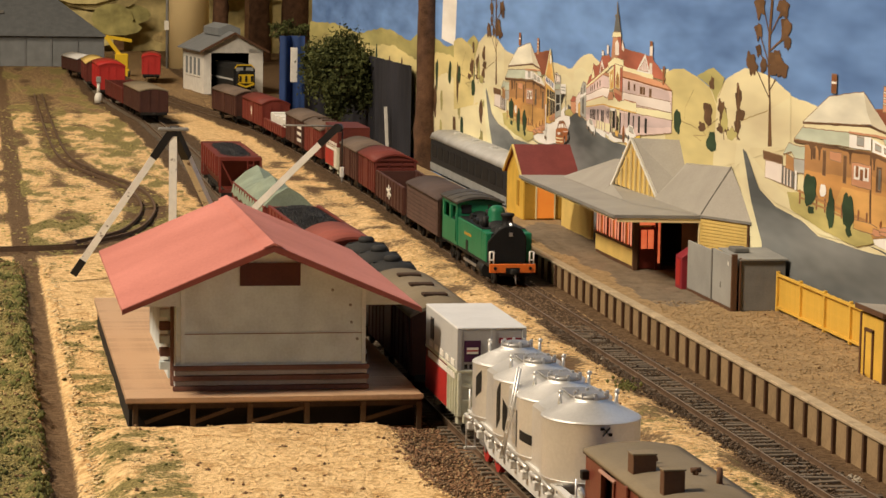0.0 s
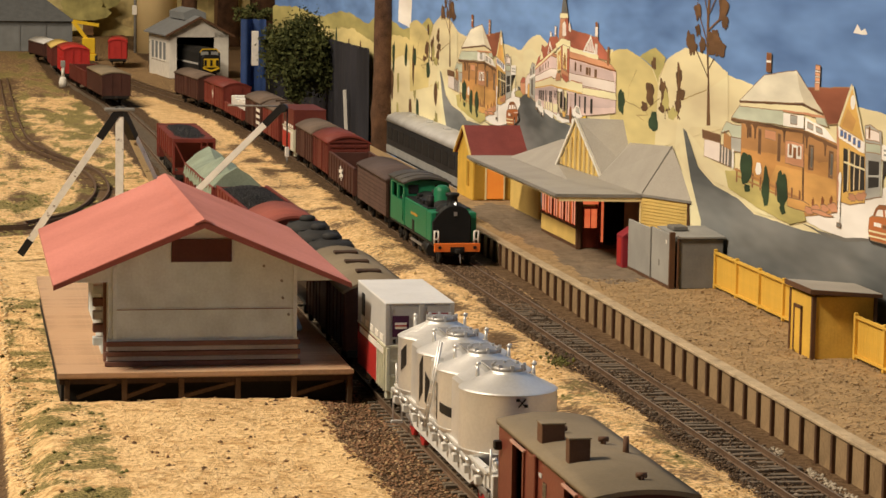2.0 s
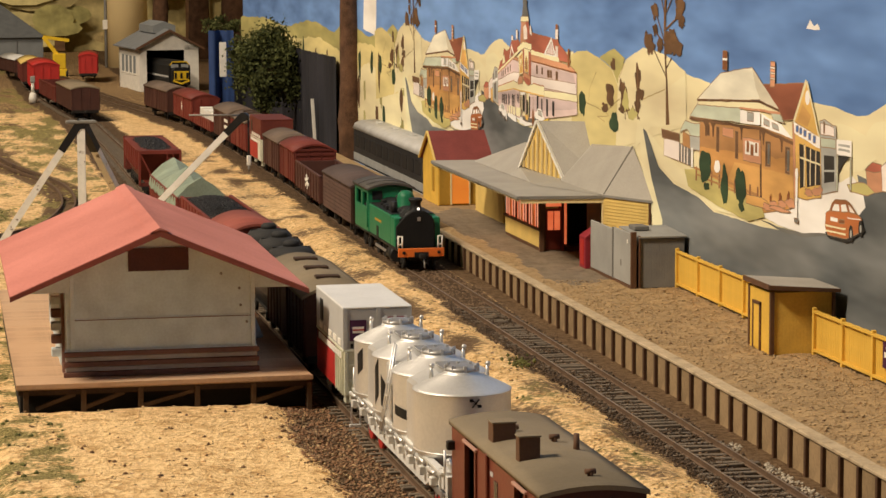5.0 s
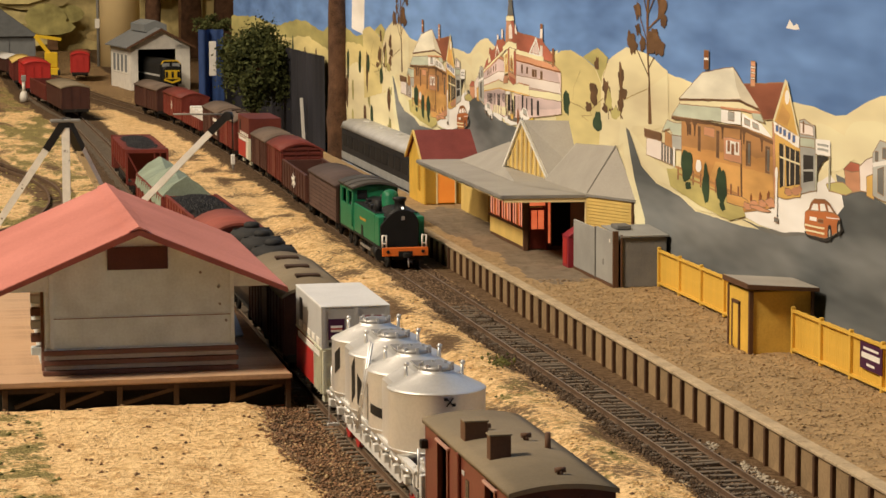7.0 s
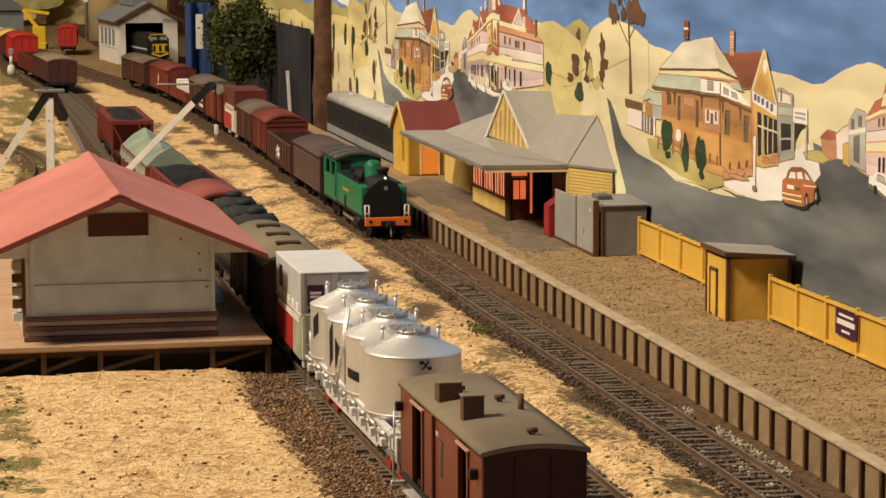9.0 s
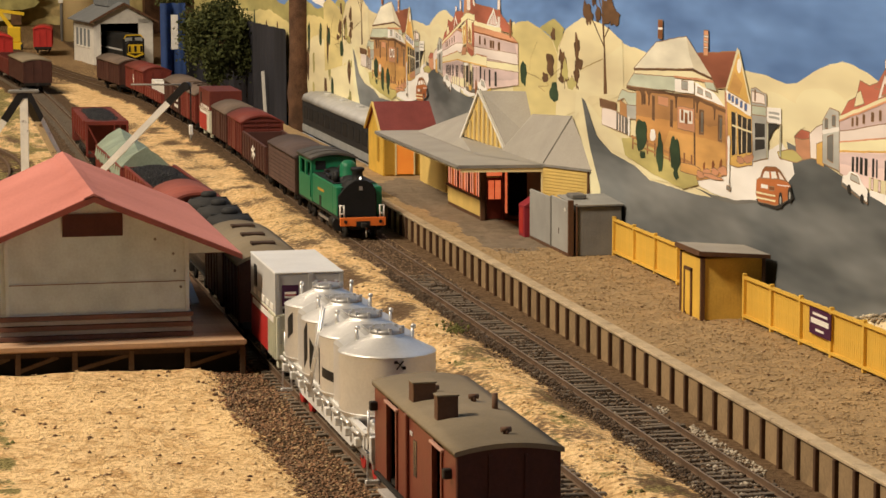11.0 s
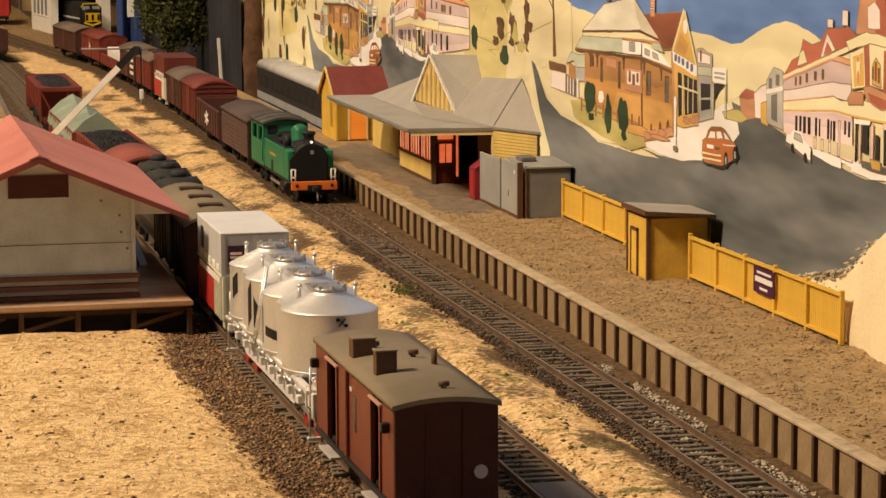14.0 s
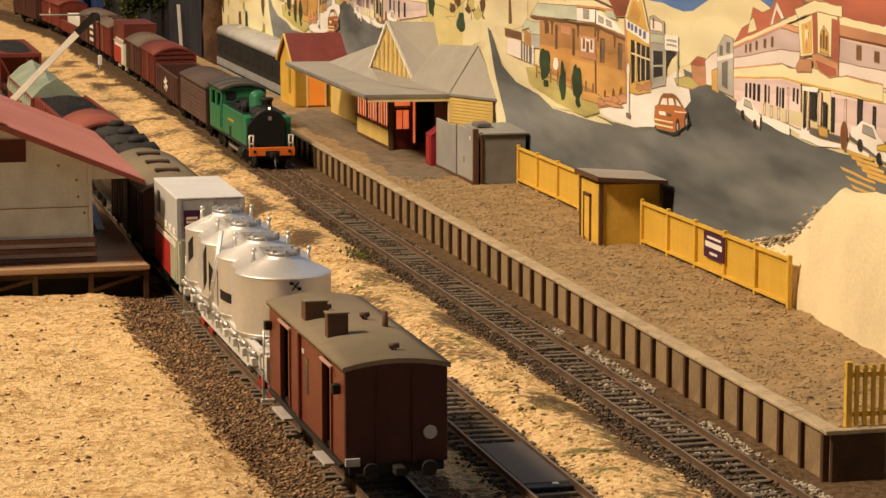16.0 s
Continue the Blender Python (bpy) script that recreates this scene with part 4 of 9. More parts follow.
def roads(dy):
    p = Paint(dy)
    p.shape("p_road", [(66.6, 9.1), (65.6, 8.9), (63.4, 7.2), (60.6, 6.5), (56.5, 6.2), (53.9, 5.7), (47.0, 5.7), (41.4, 5.9), (36.7, 6.5), (33.9, 7.8), (34.6, 9.2), (33.6, 9.1), (28.8, 8.4), (24.6, 7.8), (20.7, 7.4), (17.1, 7.4), (13.0, 7.3), (8, 7.2), (8, 2.4), (20, 1.2), (62, 1.0), (63.0, 4.0), (64.6, 6.4)], 5)
    p.shape("p_cream", [(67.2, 9.3), (66.4, 9.2), (64.6, 6.4), (62.6, 4.4), (62.2, 1.2), (63.6, 1.2), (64.2, 4.0), (66.2, 6.4)], 5.2)
    p.shape("p_cream", [(66.2, 9.3), (65.8, 9.1), (63.2, 7.3), (60.4, 6.7), (56.4, 6.4), (53.8, 5.8), (47.4, 5.9), (47.2, 6.3), (53.0, 6.3), (58.0, 7.1), (62.2, 8.0)], 5.4)
    p.shape("p_greydark", [(47.1, 6.05), (44.0, 5.8), (41.2, 5.82), (38.0, 6.2), (38.2, 6.45), (41.4, 6.0), (44.6, 5.95)], 5.7)
    p.shape("p_white", [(47.1, 6.25), (44.0, 6.0), (41.2, 6.0), (38.0, 6.35), (35.4, 6.9), (33.6, 7.9), (34.0, 8.6), (35.2, 9.1), (38.4, 8.2), (41.4, 7.6), (44.0, 7.0)], 5.8)
    p.shape("p_white", [(33.4, 9.2), (28.8, 8.6), (24.6, 8.0), (20.7, 7.6), (15.0, 7.5), (15.0, 7.8), (20.4, 7.95), (24.4, 8.3), (28.6, 8.9), (33.4, 9.4)], 5.8)
    for k in range(5):
        p.shape("p_gold", [(17.6 - k * 0.5, 6.9 - k * 0.28), (14.4, 6.7 - k * 0.24), (14.4, 6.6 - k * 0.24), (17.3 - k * 0.5, 6.78 - k * 0.28)], 5.9)
    return p.done("painted_road", mural, "painted grey road with pale footpath")


def corner_house(dy):
    p = Paint(dy)
    # yard: hoarding, outhouse and gate
    p.shape("p_pinkpale", [(62.37, 8.77), (59.66, 8.83), (59.65, 7.77), (62.36, 7.86)], 6)
    p.shape("p_umber", [(62.81, 9.25), (59.67, 9.19), (59.66, 8.77), (62.69, 8.81)], 6.2)
    p.shape("p_greydark", [(59.66, 8.71), (57.75, 8.73), (57.73, 7.68), (59.65, 7.77)], 6.2)
    for y, a, b, w in ((59.25, 7.74, 8.68, 0.10), (58.75, 7.72, 8.72, 0.10), (58.25, 7.70, 8.69, 0.10),):
        p.rect("p_pinkpale", y + w, y - w, a, b, 6.4)
    p.shape("p_brick2", [(59.06, 9.40), (57.66, 9.20), (57.75, 8.55), (59.05, 8.64)], 6.4)
    p.shape("p_grey", [(57.86, 9.25), (56.19, 9.30), (56.18, 8.58), (57.74, 8.49)], 6.4)
    p.shape("p_verdigris", [(59.57, 9.28), (58.67, 9.99), (57.67, 9.87), (56.20, 9.96), (56.19, 9.27), (57.66, 9.23), (58.26, 9.51)], 6.6)
    for y, a, b, w in ((57.45, 7.64, 8.63, 0.16),):
        p.rect("p_white", y + w, y - w, a, b, 6.8)
    # brick walls, darker under the verandah
    p.shape("p_brick", [(56.20, 10.05), (46.93, 10.40), (46.65, 6.34), (47.50, 6.42), (56.15, 7.34)], 7)
    p.shape("p_brick", [(46.93, 10.40), (42.40, 10.12), (42.15, 7.03), (46.65, 6.34)], 7.05)
    p.shape("p_brick2", [(56.20, 10.05), (46.93, 10.40), (46.91, 9.44), (49.81, 8.96), (56.18, 8.78)], 7.1, False)
    p.shape("p_brick2", [(46.93, 10.40), (42.40, 10.12), (42.53, 9.33), (44.75, 9.06), (46.82, 9.33)], 7.1, False)
    p.shape("p_orange", [(50.68, 8.45), (46.88, 8.47), (46.76, 7.14), (49.24, 7.30), (51.56, 7.60)], 7.15, False)
    p.shape("p_orange", [(46.71, 8.48), (42.51, 8.48), (42.32, 7.46), (46.58, 6.72)], 7.15, False)
    p.shape("p_umber", [(47.10, 10.34), (46.85, 10.35), (46.57, 6.45), (46.82, 6.43)], 7.3, False)
    for y, a, b, w in ((54.77, 9.45, 10.02, 0.21), (53.27, 8.76, 10.00, 0.24), (50.37, 8.64, 9.96, 0.23), (45.83, 8.61, 9.78, 0.37), (43.17, 8.50, 9.73, 0.31),):
        p.rect("p_umber", y + w, y - w, a, b, 7.4)
    for y, a, b, w in ((45.75, 8.72, 9.68, 0.16), (43.09, 8.61, 9.60, 0.15),):
        p.rect("p_greydark", y + w, y - w, a, b, 7.5)
    p.shape("p_terra", [(52.53, 10.02), (50.90, 10.04), (50.89, 9.60), (52.52, 9.60)], 7.4)
    p.shape("p_terra", [(49.48, 9.72), (46.91, 9.76), (46.80, 8.64), (49.37, 8.63)], 7.4)
    p.shape("p_white", [(49.13, 9.58), (47.16, 9.63), (47.15, 8.99), (49.11, 8.95)], 7.6)
    for y, a, b, w in ((48.70, 9.09, 9.58, 0.17), (48.09, 8.97, 9.46, 0.20), (47.50, 9.15, 9.58, 0.14),):
        p.rect("p_brickdark", y + w, y - w, a, b, 7.8)
    p.shape("p_umber", [(55.63, 10.11), (54.58, 10.14), (54.95, 9.92), (55.04, 9.40), (55.23, 9.39), (55.29, 9.87)], 8.0, False)
    p.shape("p_umber", [(54.49, 10.14), (53.46, 10.18), (53.82, 9.96), (53.91, 9.44), (54.09, 9.43), (54.15, 9.91)], 8.0, False)
    p.shape("p_umber", [(50.11, 10.28), (49.15, 10.31), (49.49, 10.10), (49.57, 9.60), (49.74, 9.59), (49.80, 10.05)], 8.0, False)
    p.shape("p_umber", [(46.93, 10.25), (46.01, 10.28), (46.34, 10.07), (46.41, 9.59), (46.57, 9.58), (46.63, 10.03)], 8.0, False)
    p.shape("p_umber", [(44.38, 10.09), (43.50, 10.12), (43.81, 9.92), (43.88, 9.44), (44.04, 9.43), (44.09, 9.87)], 8.0, False)
    # roofs and verandah
    p.shape("p_verdigris", [(57.88, 10.21), (56.42, 11.01), (49.87, 11.20), (49.76, 10.41), (53.64, 10.29)], 8)
    p.shape("p_cream", [(56.52, 11.07), (47.22, 11.56), (44.33, 11.32), (44.65, 11.17), (47.12, 11.16), (49.87, 11.09), (56.42, 10.90)], 8.1)
    p.shape("p_ironroof", [(56.62, 11.18), (52.86, 12.66), (48.19, 13.15), (44.34, 11.35), (47.13, 11.65), (51.65, 11.41)], 8.2)
    p.shape("p_ironshade", [(48.19, 13.13), (44.34, 11.35), (46.97, 11.65), (47.66, 12.24)], 8.3, False)
    p.line("p_umber", (56.61, 11.13), (47.13, 11.57), 0.09, 8.5)
    p.line("p_umber", (47.13, 11.57), (44.33, 11.32), 0.12, 8.5)
    p.line("p_terra", (49.95, 11.11), (46.95, 11.17), 0.1, 8.6)
    p.line("p_terra", (46.95, 11.17), (44.17, 11.20), 0.12, 8.6)
    p.line("p_umber", (57.87, 10.12), (46.85, 10.30), 0.13, 8.6)
    p.line("p_umber", (46.85, 10.30), (42.40, 9.96), 0.16, 8.6)
    p.shape("p_verdigris", [(45.46, 11.18), (44.25, 11.22), (43.60, 10.76), (45.13, 10.83)], 8.5)
    p.shape("p_white", [(49.86, 11.01), (46.95, 11.07), (46.93, 10.45), (49.85, 10.41)], 8.7)
    p.shape("p_grey", [(48.82, 10.99), (47.88, 10.99), (47.87, 10.58), (48.81, 10.58)], 8.9)
    p.shape("p_white", [(46.78, 11.02), (44.00, 10.69), (42.48, 10.16), (46.76, 10.41)], 8.7)
    p.shape("p_grey", [(46.44, 10.83), (45.62, 10.75), (45.61, 10.48), (46.43, 10.54)], 8.9)
    p.shape("p_grey", [(45.29, 10.71), (44.47, 10.63), (44.31, 10.38), (45.20, 10.46)], 8.9)
    for y, a, b, w in ((52.25, 12.85, 13.77, 0.36),):
        p.rect("p_brickdark", y + w, y - w, a, b, 8.0)
    for y, a, b, w in ((52.24, 13.30, 13.41, 0.36),):
        p.rect("p_white", y + w, y - w, a, b, 8.15)
    for y, a, b, w in ((45.29, 12.35, 13.53, 0.32),):
        p.rect("p_terra", y + w, y - w, a, b, 8.15)
    for y, a, b, w in ((45.28, 13.19, 13.30, 0.32), (45.27, 12.95, 13.03, 0.32), (45.27, 12.69, 12.77, 0.33),):
        p.rect("p_pinkpale", y + w, y - w, a, b, 8.2)
    # shop
    p.shape("p_maroon", [(46.82, 12.41), (40.88, 12.76), (42.28, 11.05), (43.68, 10.92), (44.34, 11.35)], 8.1)
    p.shape("p_gold", [(42.27, 10.95), (40.80, 12.84), (39.09, 10.44)], 8.5)
    p.shape("p_orange", [(41.96, 10.97), (41.23, 11.83), (40.15, 11.33), (40.59, 10.80)], 8.55, False)
    p.line("p_cream", (40.81, 12.87), (42.35, 10.94), 0.22, 8.7)
    p.line("p_cream", (40.73, 12.84), (39.01, 10.39), 0.16, 8.7)
    for y, z, ry, rz in ((40.63, 12.11, 0.30, 0.33),):
        p.blob("p_white", y, z, ry, rz, 8.75, y + dy, 0.05, 22)
    p.shape("p_white", [(42.35, 10.94), (39.01, 10.45), (39.00, 9.94), (42.26, 10.43)], 8.8)
    for y, a, b, w in ((41.88, 10.51, 10.79, 0.17), (41.42, 10.44, 10.72, 0.16), (40.88, 10.37, 10.65, 0.17), (40.28, 10.26, 10.56, 0.16), (39.68, 10.17, 10.48, 0.17),):
        p.rect("p_blue", y + w, y - w, a, b, 9.0)
    p.shape("p_gold", [(42.26, 10.43), (38.92, 9.95), (38.78, 7.83), (40.63, 7.53), (41.86, 7.57)], 7.5)
    p.shape("p_terra", [(42.58, 10.93), (41.95, 10.40), (41.70, 7.59), (42.24, 7.49)], 7.45)
    p.shape("p_dark", [(41.63, 10.01), (41.09, 9.97), (40.80, 8.18), (41.48, 7.97)], 7.7)
    p.shape("p_dark", [(40.78, 9.94), (38.99, 9.82), (38.87, 8.35), (40.57, 8.15)], 7.7)
    for y, a, b, w in ((40.94, 8.10, 10.01, 0.07), (40.18, 8.24, 9.86, 0.06), (39.51, 8.30, 9.83, 0.06),):
        p.rect("p_cream", y + w, y - w, a, b, 7.9)
    p.line("p_cream", (41.53, 9.40), (38.90, 9.25), 0.09, 7.95)
    for y, z, ry, rz in ((40.26, 7.90, 0.52, 0.18), (39.45, 8.04, 0.52, 0.21), (38.93, 8.14, 0.29, 0.20),):
        p.blob("p_terra", y, z, ry, rz, 8.3, y + dy, 0.5, 22)
    p.shape("p_grey", [(39.11, 11.19), (38.46, 11.28), (37.51, 11.09), (37.09, 11.07), (36.92, 8.26), (38.71, 7.98)], 6.8)
    p.shape("p_pinkpale", [(38.96, 11.10), (37.37, 11.00), (37.28, 10.61), (38.94, 10.60)], 6.9)
    p.shape("p_verdigris", [(38.94, 10.45), (37.14, 10.50), (37.12, 10.10), (38.93, 10.05)], 6.95)
    p.shape("p_dark", [(38.55, 9.73), (37.25, 9.75), (37.21, 8.68), (38.43, 8.48)], 7.0)
    p.line("p_grey", (38.53, 9.03), (37.23, 9.13), 0.09, 7.15)
    for y, a, b, w in ((38.53, 10.68, 11.18, 0.09),):
        p.rect("p_umber", y + w, y - w, a, b, 7.1)
    p.shape("p_white", [(37.00, 10.53), (35.25, 10.57), (35.23, 9.90), (36.97, 9.84)], 7.2)
    p.line("p_grey", (36.78, 10.30), (35.45, 10.32), 0.1, 7.4)
    p.line("p_grey", (36.77, 10.10), (35.44, 10.12), 0.1, 7.4)
    p.shape("p_dark", [(36.97, 9.79), (35.37, 9.86), (36.12, 9.56), (36.80, 9.06)], 7.2)
    for y, a, b, w in ((36.90, 8.27, 9.85, 0.09), (35.30, 8.46, 9.89, 0.08),):
        p.rect("p_verdigris", y + w, y - w, a, b, 7.6)
    # sloping lawn, fence, flowers and cypresses
    p.shape("p_grass", [(58.63, 7.43), (56.64, 7.59), (46.83, 6.81), (46.15, 6.22), (48.51, 5.78), (53.74, 6.11), (58.01, 6.60)], 8.2, False)
    p.line("p_brick2", (57.04, 7.67), (47.18, 7.15), 0.12, 8.5)
    p.line("p_brick2", (56.64, 7.36), (47.17, 6.83), 0.1, 8.5)
    for y, a, b, w in ((56.65, 7.04, 7.73, 0.11),):
        p.rect("p_brickdark", y + w, y - w, a, b, 8.45)
    for y, a, b, w in ((55.39, 7.02, 7.71, 0.10),):
        p.rect("p_brickdark", y + w, y - w, a, b, 8.45)
    for y, a, b, w in ((54.15, 6.99, 7.68, 0.11),):
        p.rect("p_brickdark", y + w, y - w, a, b, 8.45)
    for y, a, b, w in ((52.94, 6.97, 7.65, 0.10),):
        p.rect("p_brickdark", y + w, y - w, a, b, 8.45)
    for y, a, b, w in ((51.74, 6.95, 7.62, 0.10),):
        p.rect("p_brickdark", y + w, y - w, a, b, 8.45)
    for y, a, b, w in ((50.58, 6.93, 7.60, 0.09),):
        p.rect("p_brickdark", y + w, y - w, a, b, 8.45)
    for y, a, b, w in ((49.43, 6.91, 7.57, 0.09),):
        p.rect("p_brickdark", y + w, y - w, a, b, 8.45)
    for y, a, b, w in ((48.30, 6.90, 7.55, 0.09),):
        p.rect("p_brickdark", y + w, y - w, a, b, 8.45)
    for y, a, b, w in ((47.19, 6.88, 7.52, 0.09),):
        p.rect("p_brickdark", y + w, y - w, a, b, 8.45)
    p.shape("p_orange", [(48.89, 7.05), (46.67, 7.09), (45.84, 7.00), (45.83, 6.63), (46.66, 6.61), (48.88, 6.62)], 8.5)
    for y, z, ry, rz in ((45.91, 6.73, 0.57, 0.16), (44.85, 6.91, 0.64, 0.16), (43.73, 7.04, 0.56, 0.18), (42.62, 7.19, 0.55, 0.21), (44.20, 6.78, 1.29, 0.10),):
        p.blob("p_terra", y, z, ry, rz, 8.8, y + dy, 0.6, 22)
    for y, z, ry, rz in ((45.35, 7.16, 0.16, 0.21), (44.06, 7.33, 0.16, 0.21), (42.95, 7.48, 0.16, 0.23),):
        p.blob("p_brickdark", y, z, ry, rz, 8.75, y + dy, 0.6, 22)
    for y, z, ry, rz in ((55.10, 7.94, 0.95, 0.77), (52.10, 7.22, 0.64, 0.87), (49.77, 7.31, 0.79, 0.91), (54.89, 6.90, 0.47, 0.20), (49.57, 6.36, 0.44, 0.22),):
        p.blob("p_cypress", y, z, ry, rz, 9, y + dy, 0.45, 22)
    for y, z, ry, rz in ((53.32, 8.02, 0.46, 0.34),):
        p.blob("p_white", y, z, ry, rz, 8.3, y + dy, 0.3, 22)
    return p.done("painted_house", mural, "painted brick corner house and shops")


def street_corner(dy):
    """Lamp post and red car on the footpath."""
    p = Paint(dy)
    p.layer = 4.0
    p.rect("p_white", 41.95, 41.68, 6.5, 8.55, 9)
    p.blob("p_white", 41.82, 8.6, 0.2, 0.3, 9.2, 2 + dy, 0.1)
    p.rect("p_greydark", 42.05, 41.55, 6.4, 6.6, 9.1)
    p.shape("p_dark", [(38.12, 6.37), (37.82, 6.18), (35.52, 6.21), (33.46, 6.88), (33.74, 7.10)], 9)
    p.shape("p_carred", [(38.07, 7.23), (37.63, 7.37), (35.35, 7.55), (34.37, 7.54), (33.89, 7.40), (33.74, 7.05), (34.14, 6.72), (35.59, 6.35), (37.82, 6.30), (38.13, 6.62)], 9.2)
    p.shape("p_brickdark", [(37.35, 7.72), (36.92, 7.91), (35.71, 8.01), (35.22, 7.93), (34.37, 7.52), (35.35, 7.53), (37.63, 7.35)], 9.3)
    p.shape("p_white", [(37.06, 7.70), (35.71, 7.82), (35.49, 7.54), (37.34, 7.40)], 9.4)
    p.shape("p_pinkpale", [(35.43, 7.84), (35.07, 7.77), (34.51, 7.53), (35.21, 7.52)], 9.4)
    p.shape("p_carred", [(36.49, 7.75), (36.27, 7.77), (36.19, 7.48), (36.41, 7.46)], 9.5, False)
    p.shape("p_white", [(37.48, 7.11), (36.61, 7.14), (36.61, 6.97), (37.48, 6.94)], 9.5)
    p.shape("p_brickdark", [(36.47, 7.11), (35.83, 7.14), (35.82, 6.97), (36.46, 6.93)], 9.5)
    p.line("p_cream", (38.06, 6.68), (35.68, 6.76), 0.08, 9.6)
    p.line("p_cream", (38.05, 6.46), (35.67, 6.54), 0.08, 9.6)
    p.line("p_pinkpale", (35.48, 7.27), (33.96, 7.34), 0.05, 9.6)
    for y, z in ((35.04, 6.63), (33.94, 6.96)):
        p.blob("p_dark", y, z, 0.26, 0.36, 9.7, y + dy, 0.1)
        p.blob("p_grey", y, z, 0.11, 0.17, 9.8, y + dy, 0.1)
    return p.done("painted_car", mural, "painted orange-red car and lamp post")


def town_hall(dy):
    p = Paint(dy)
    # far street
    p.shape("p_olive", [(35.75, 8.65), (33.83, 8.93), (32.22, 8.70), (33.38, 8.41), (35.38, 8.39)], 6.2)
    p.shape("p_terra", [(33.64, 9.50), (32.81, 9.73), (31.92, 9.63), (31.74, 8.74), (32.56, 8.62), (33.40, 8.84)], 6.4)
    p.shape("p_redroof", [(33.71, 9.47), (32.89, 9.85), (31.92, 9.82), (31.78, 9.55), (32.73, 9.43)], 6.5)
    p.shape("p_pinkpale", [(31.92, 9.73), (31.13, 10.09), (30.33, 10.27), (30.27, 8.74), (31.74, 8.74)], 6.6)
    p.shape("p_gold", [(31.10, 9.39), (30.30, 9.56), (30.26, 8.51), (31.06, 8.60)], 6.7)
    p.shape("p_grey", [(30.47, 10.38), (29.71, 10.97), (28.67, 10.89), (28.56, 8.49), (30.40, 8.66)], 6.8)
    p.shape("p_greydark", [(29.92, 9.78), (29.27, 9.92), (29.22, 8.76), (29.88, 8.85)], 7.0)
    for a, b in (((30.21, 10.51), (29.87, 10.11)), ((29.44, 10.70), (29.03, 10.27))):
        p.rect("p_greydark", a[0], b[0], b[1], a[1], 7.0)
    p.line("p_white", (30.45, 9.91), (28.64, 10.20), 0.18, 7.1)
    # two storeys, turning at the tower
    p.shape("p_pink", [(28.61, 10.63), (23.55, 11.72), (21.67, 11.66), (21.35, 7.87), (23.36, 8.02), (25.44, 8.05), (28.50, 8.41)], 7)
    p.shape("p_pink", [(18.83, 11.97), (6.45, 11.58), (4.89, 11.31), (4.75, 8.83), (11.61, 8.32), (18.39, 7.93)], 7.02)
    p.shape("p_lilac", [(28.60, 10.53), (23.49, 11.63), (21.66, 11.57), (21.62, 10.84), (23.44, 10.80), (28.58, 10.10)], 7.1, False)
    p.shape("p_pinkpale", [(28.58, 10.10), (23.44, 10.80), (21.62, 10.84), (21.59, 10.15), (23.41, 10.23), (28.56, 9.61)], 7.2)
    p.shape("p_lilac", [(17.83, 11.57), (5.71, 11.23), (5.24, 10.68), (17.73, 10.68)], 7.1, False)
    p.shape("p_pinkpale", [(18.05, 10.73), (5.24, 10.68), (4.89, 10.03), (18.00, 10.12)], 7.2)
    p.shape("p_lilac", [(28.54, 9.24), (23.15, 9.63), (21.44, 9.55), (21.42, 9.06), (23.12, 9.06), (28.52, 8.78)], 7.1, False)
    p.shape("p_lilac", [(18.23, 9.39), (4.84, 9.63), (4.80, 9.16), (18.13, 8.46)], 7.1, False)
    p.shape("p_cream", [(25.46, 8.54), (21.17, 8.54), (21.14, 7.98), (25.44, 8.05)], 7.15, False)
    for y, a, b, w in ((25.10, 8.08, 8.53, 0.12), (24.38, 8.06, 8.51, 0.12), (23.62, 8.04, 8.49, 0.12), (22.75, 8.00, 8.48, 0.12),):
        p.rect("p_lilac", y + w, y - w, a, b, 7.25)
    # verandah fascia
    p.shape("p_cream", [(28.56, 9.66), (23.30, 10.26), (22.60, 10.14), (20.38, 10.33), (17.72, 10.18), (17.21, 10.28), (13.95, 10.22), (13.91, 9.58), (17.17, 9.62), (21.45, 9.64), (23.44, 9.70), (28.55, 9.29)], 7.5)
    p.shape("p_cream", [(18.30, 9.96), (4.89, 10.03), (4.57, 9.58), (12.04, 9.55), (18.25, 9.53)], 7.48)
    p.line("p_gold", (28.55, 9.29), (23.39, 9.70), 0.07, 7.6)
    p.line("p_gold", (23.39, 9.70), (13.91, 9.58), 0.08, 7.6)
    p.line("p_terra", (28.56, 9.66), (23.30, 10.26), 0.06, 7.6)
    p.line("p_terra", (17.21, 10.28), (13.95, 10.22), 0.07, 7.6)
    # windows and openings
    for y, a, b, w in ((27.22, 10.42, 10.74, 0.10), (26.73, 10.48, 10.82, 0.11), (26.06, 10.60, 10.96, 0.12), (25.17, 10.75, 11.10, 0.14), (24.40, 10.84, 11.24, 0.12),):
        p.rect("p_umber", y + w, y - w, a, b, 7.8)
    for y, a, b, w in ((16.08, 10.93, 11.46, 0.23), (14.52, 10.95, 11.34, 0.23), (12.69, 10.81, 11.26, 0.37), (11.94, 10.81, 11.26, 0.24), (10.30, 10.74, 11.23, 0.32),):
        p.rect("p_umber", y + w, y - w, a, b, 7.8)
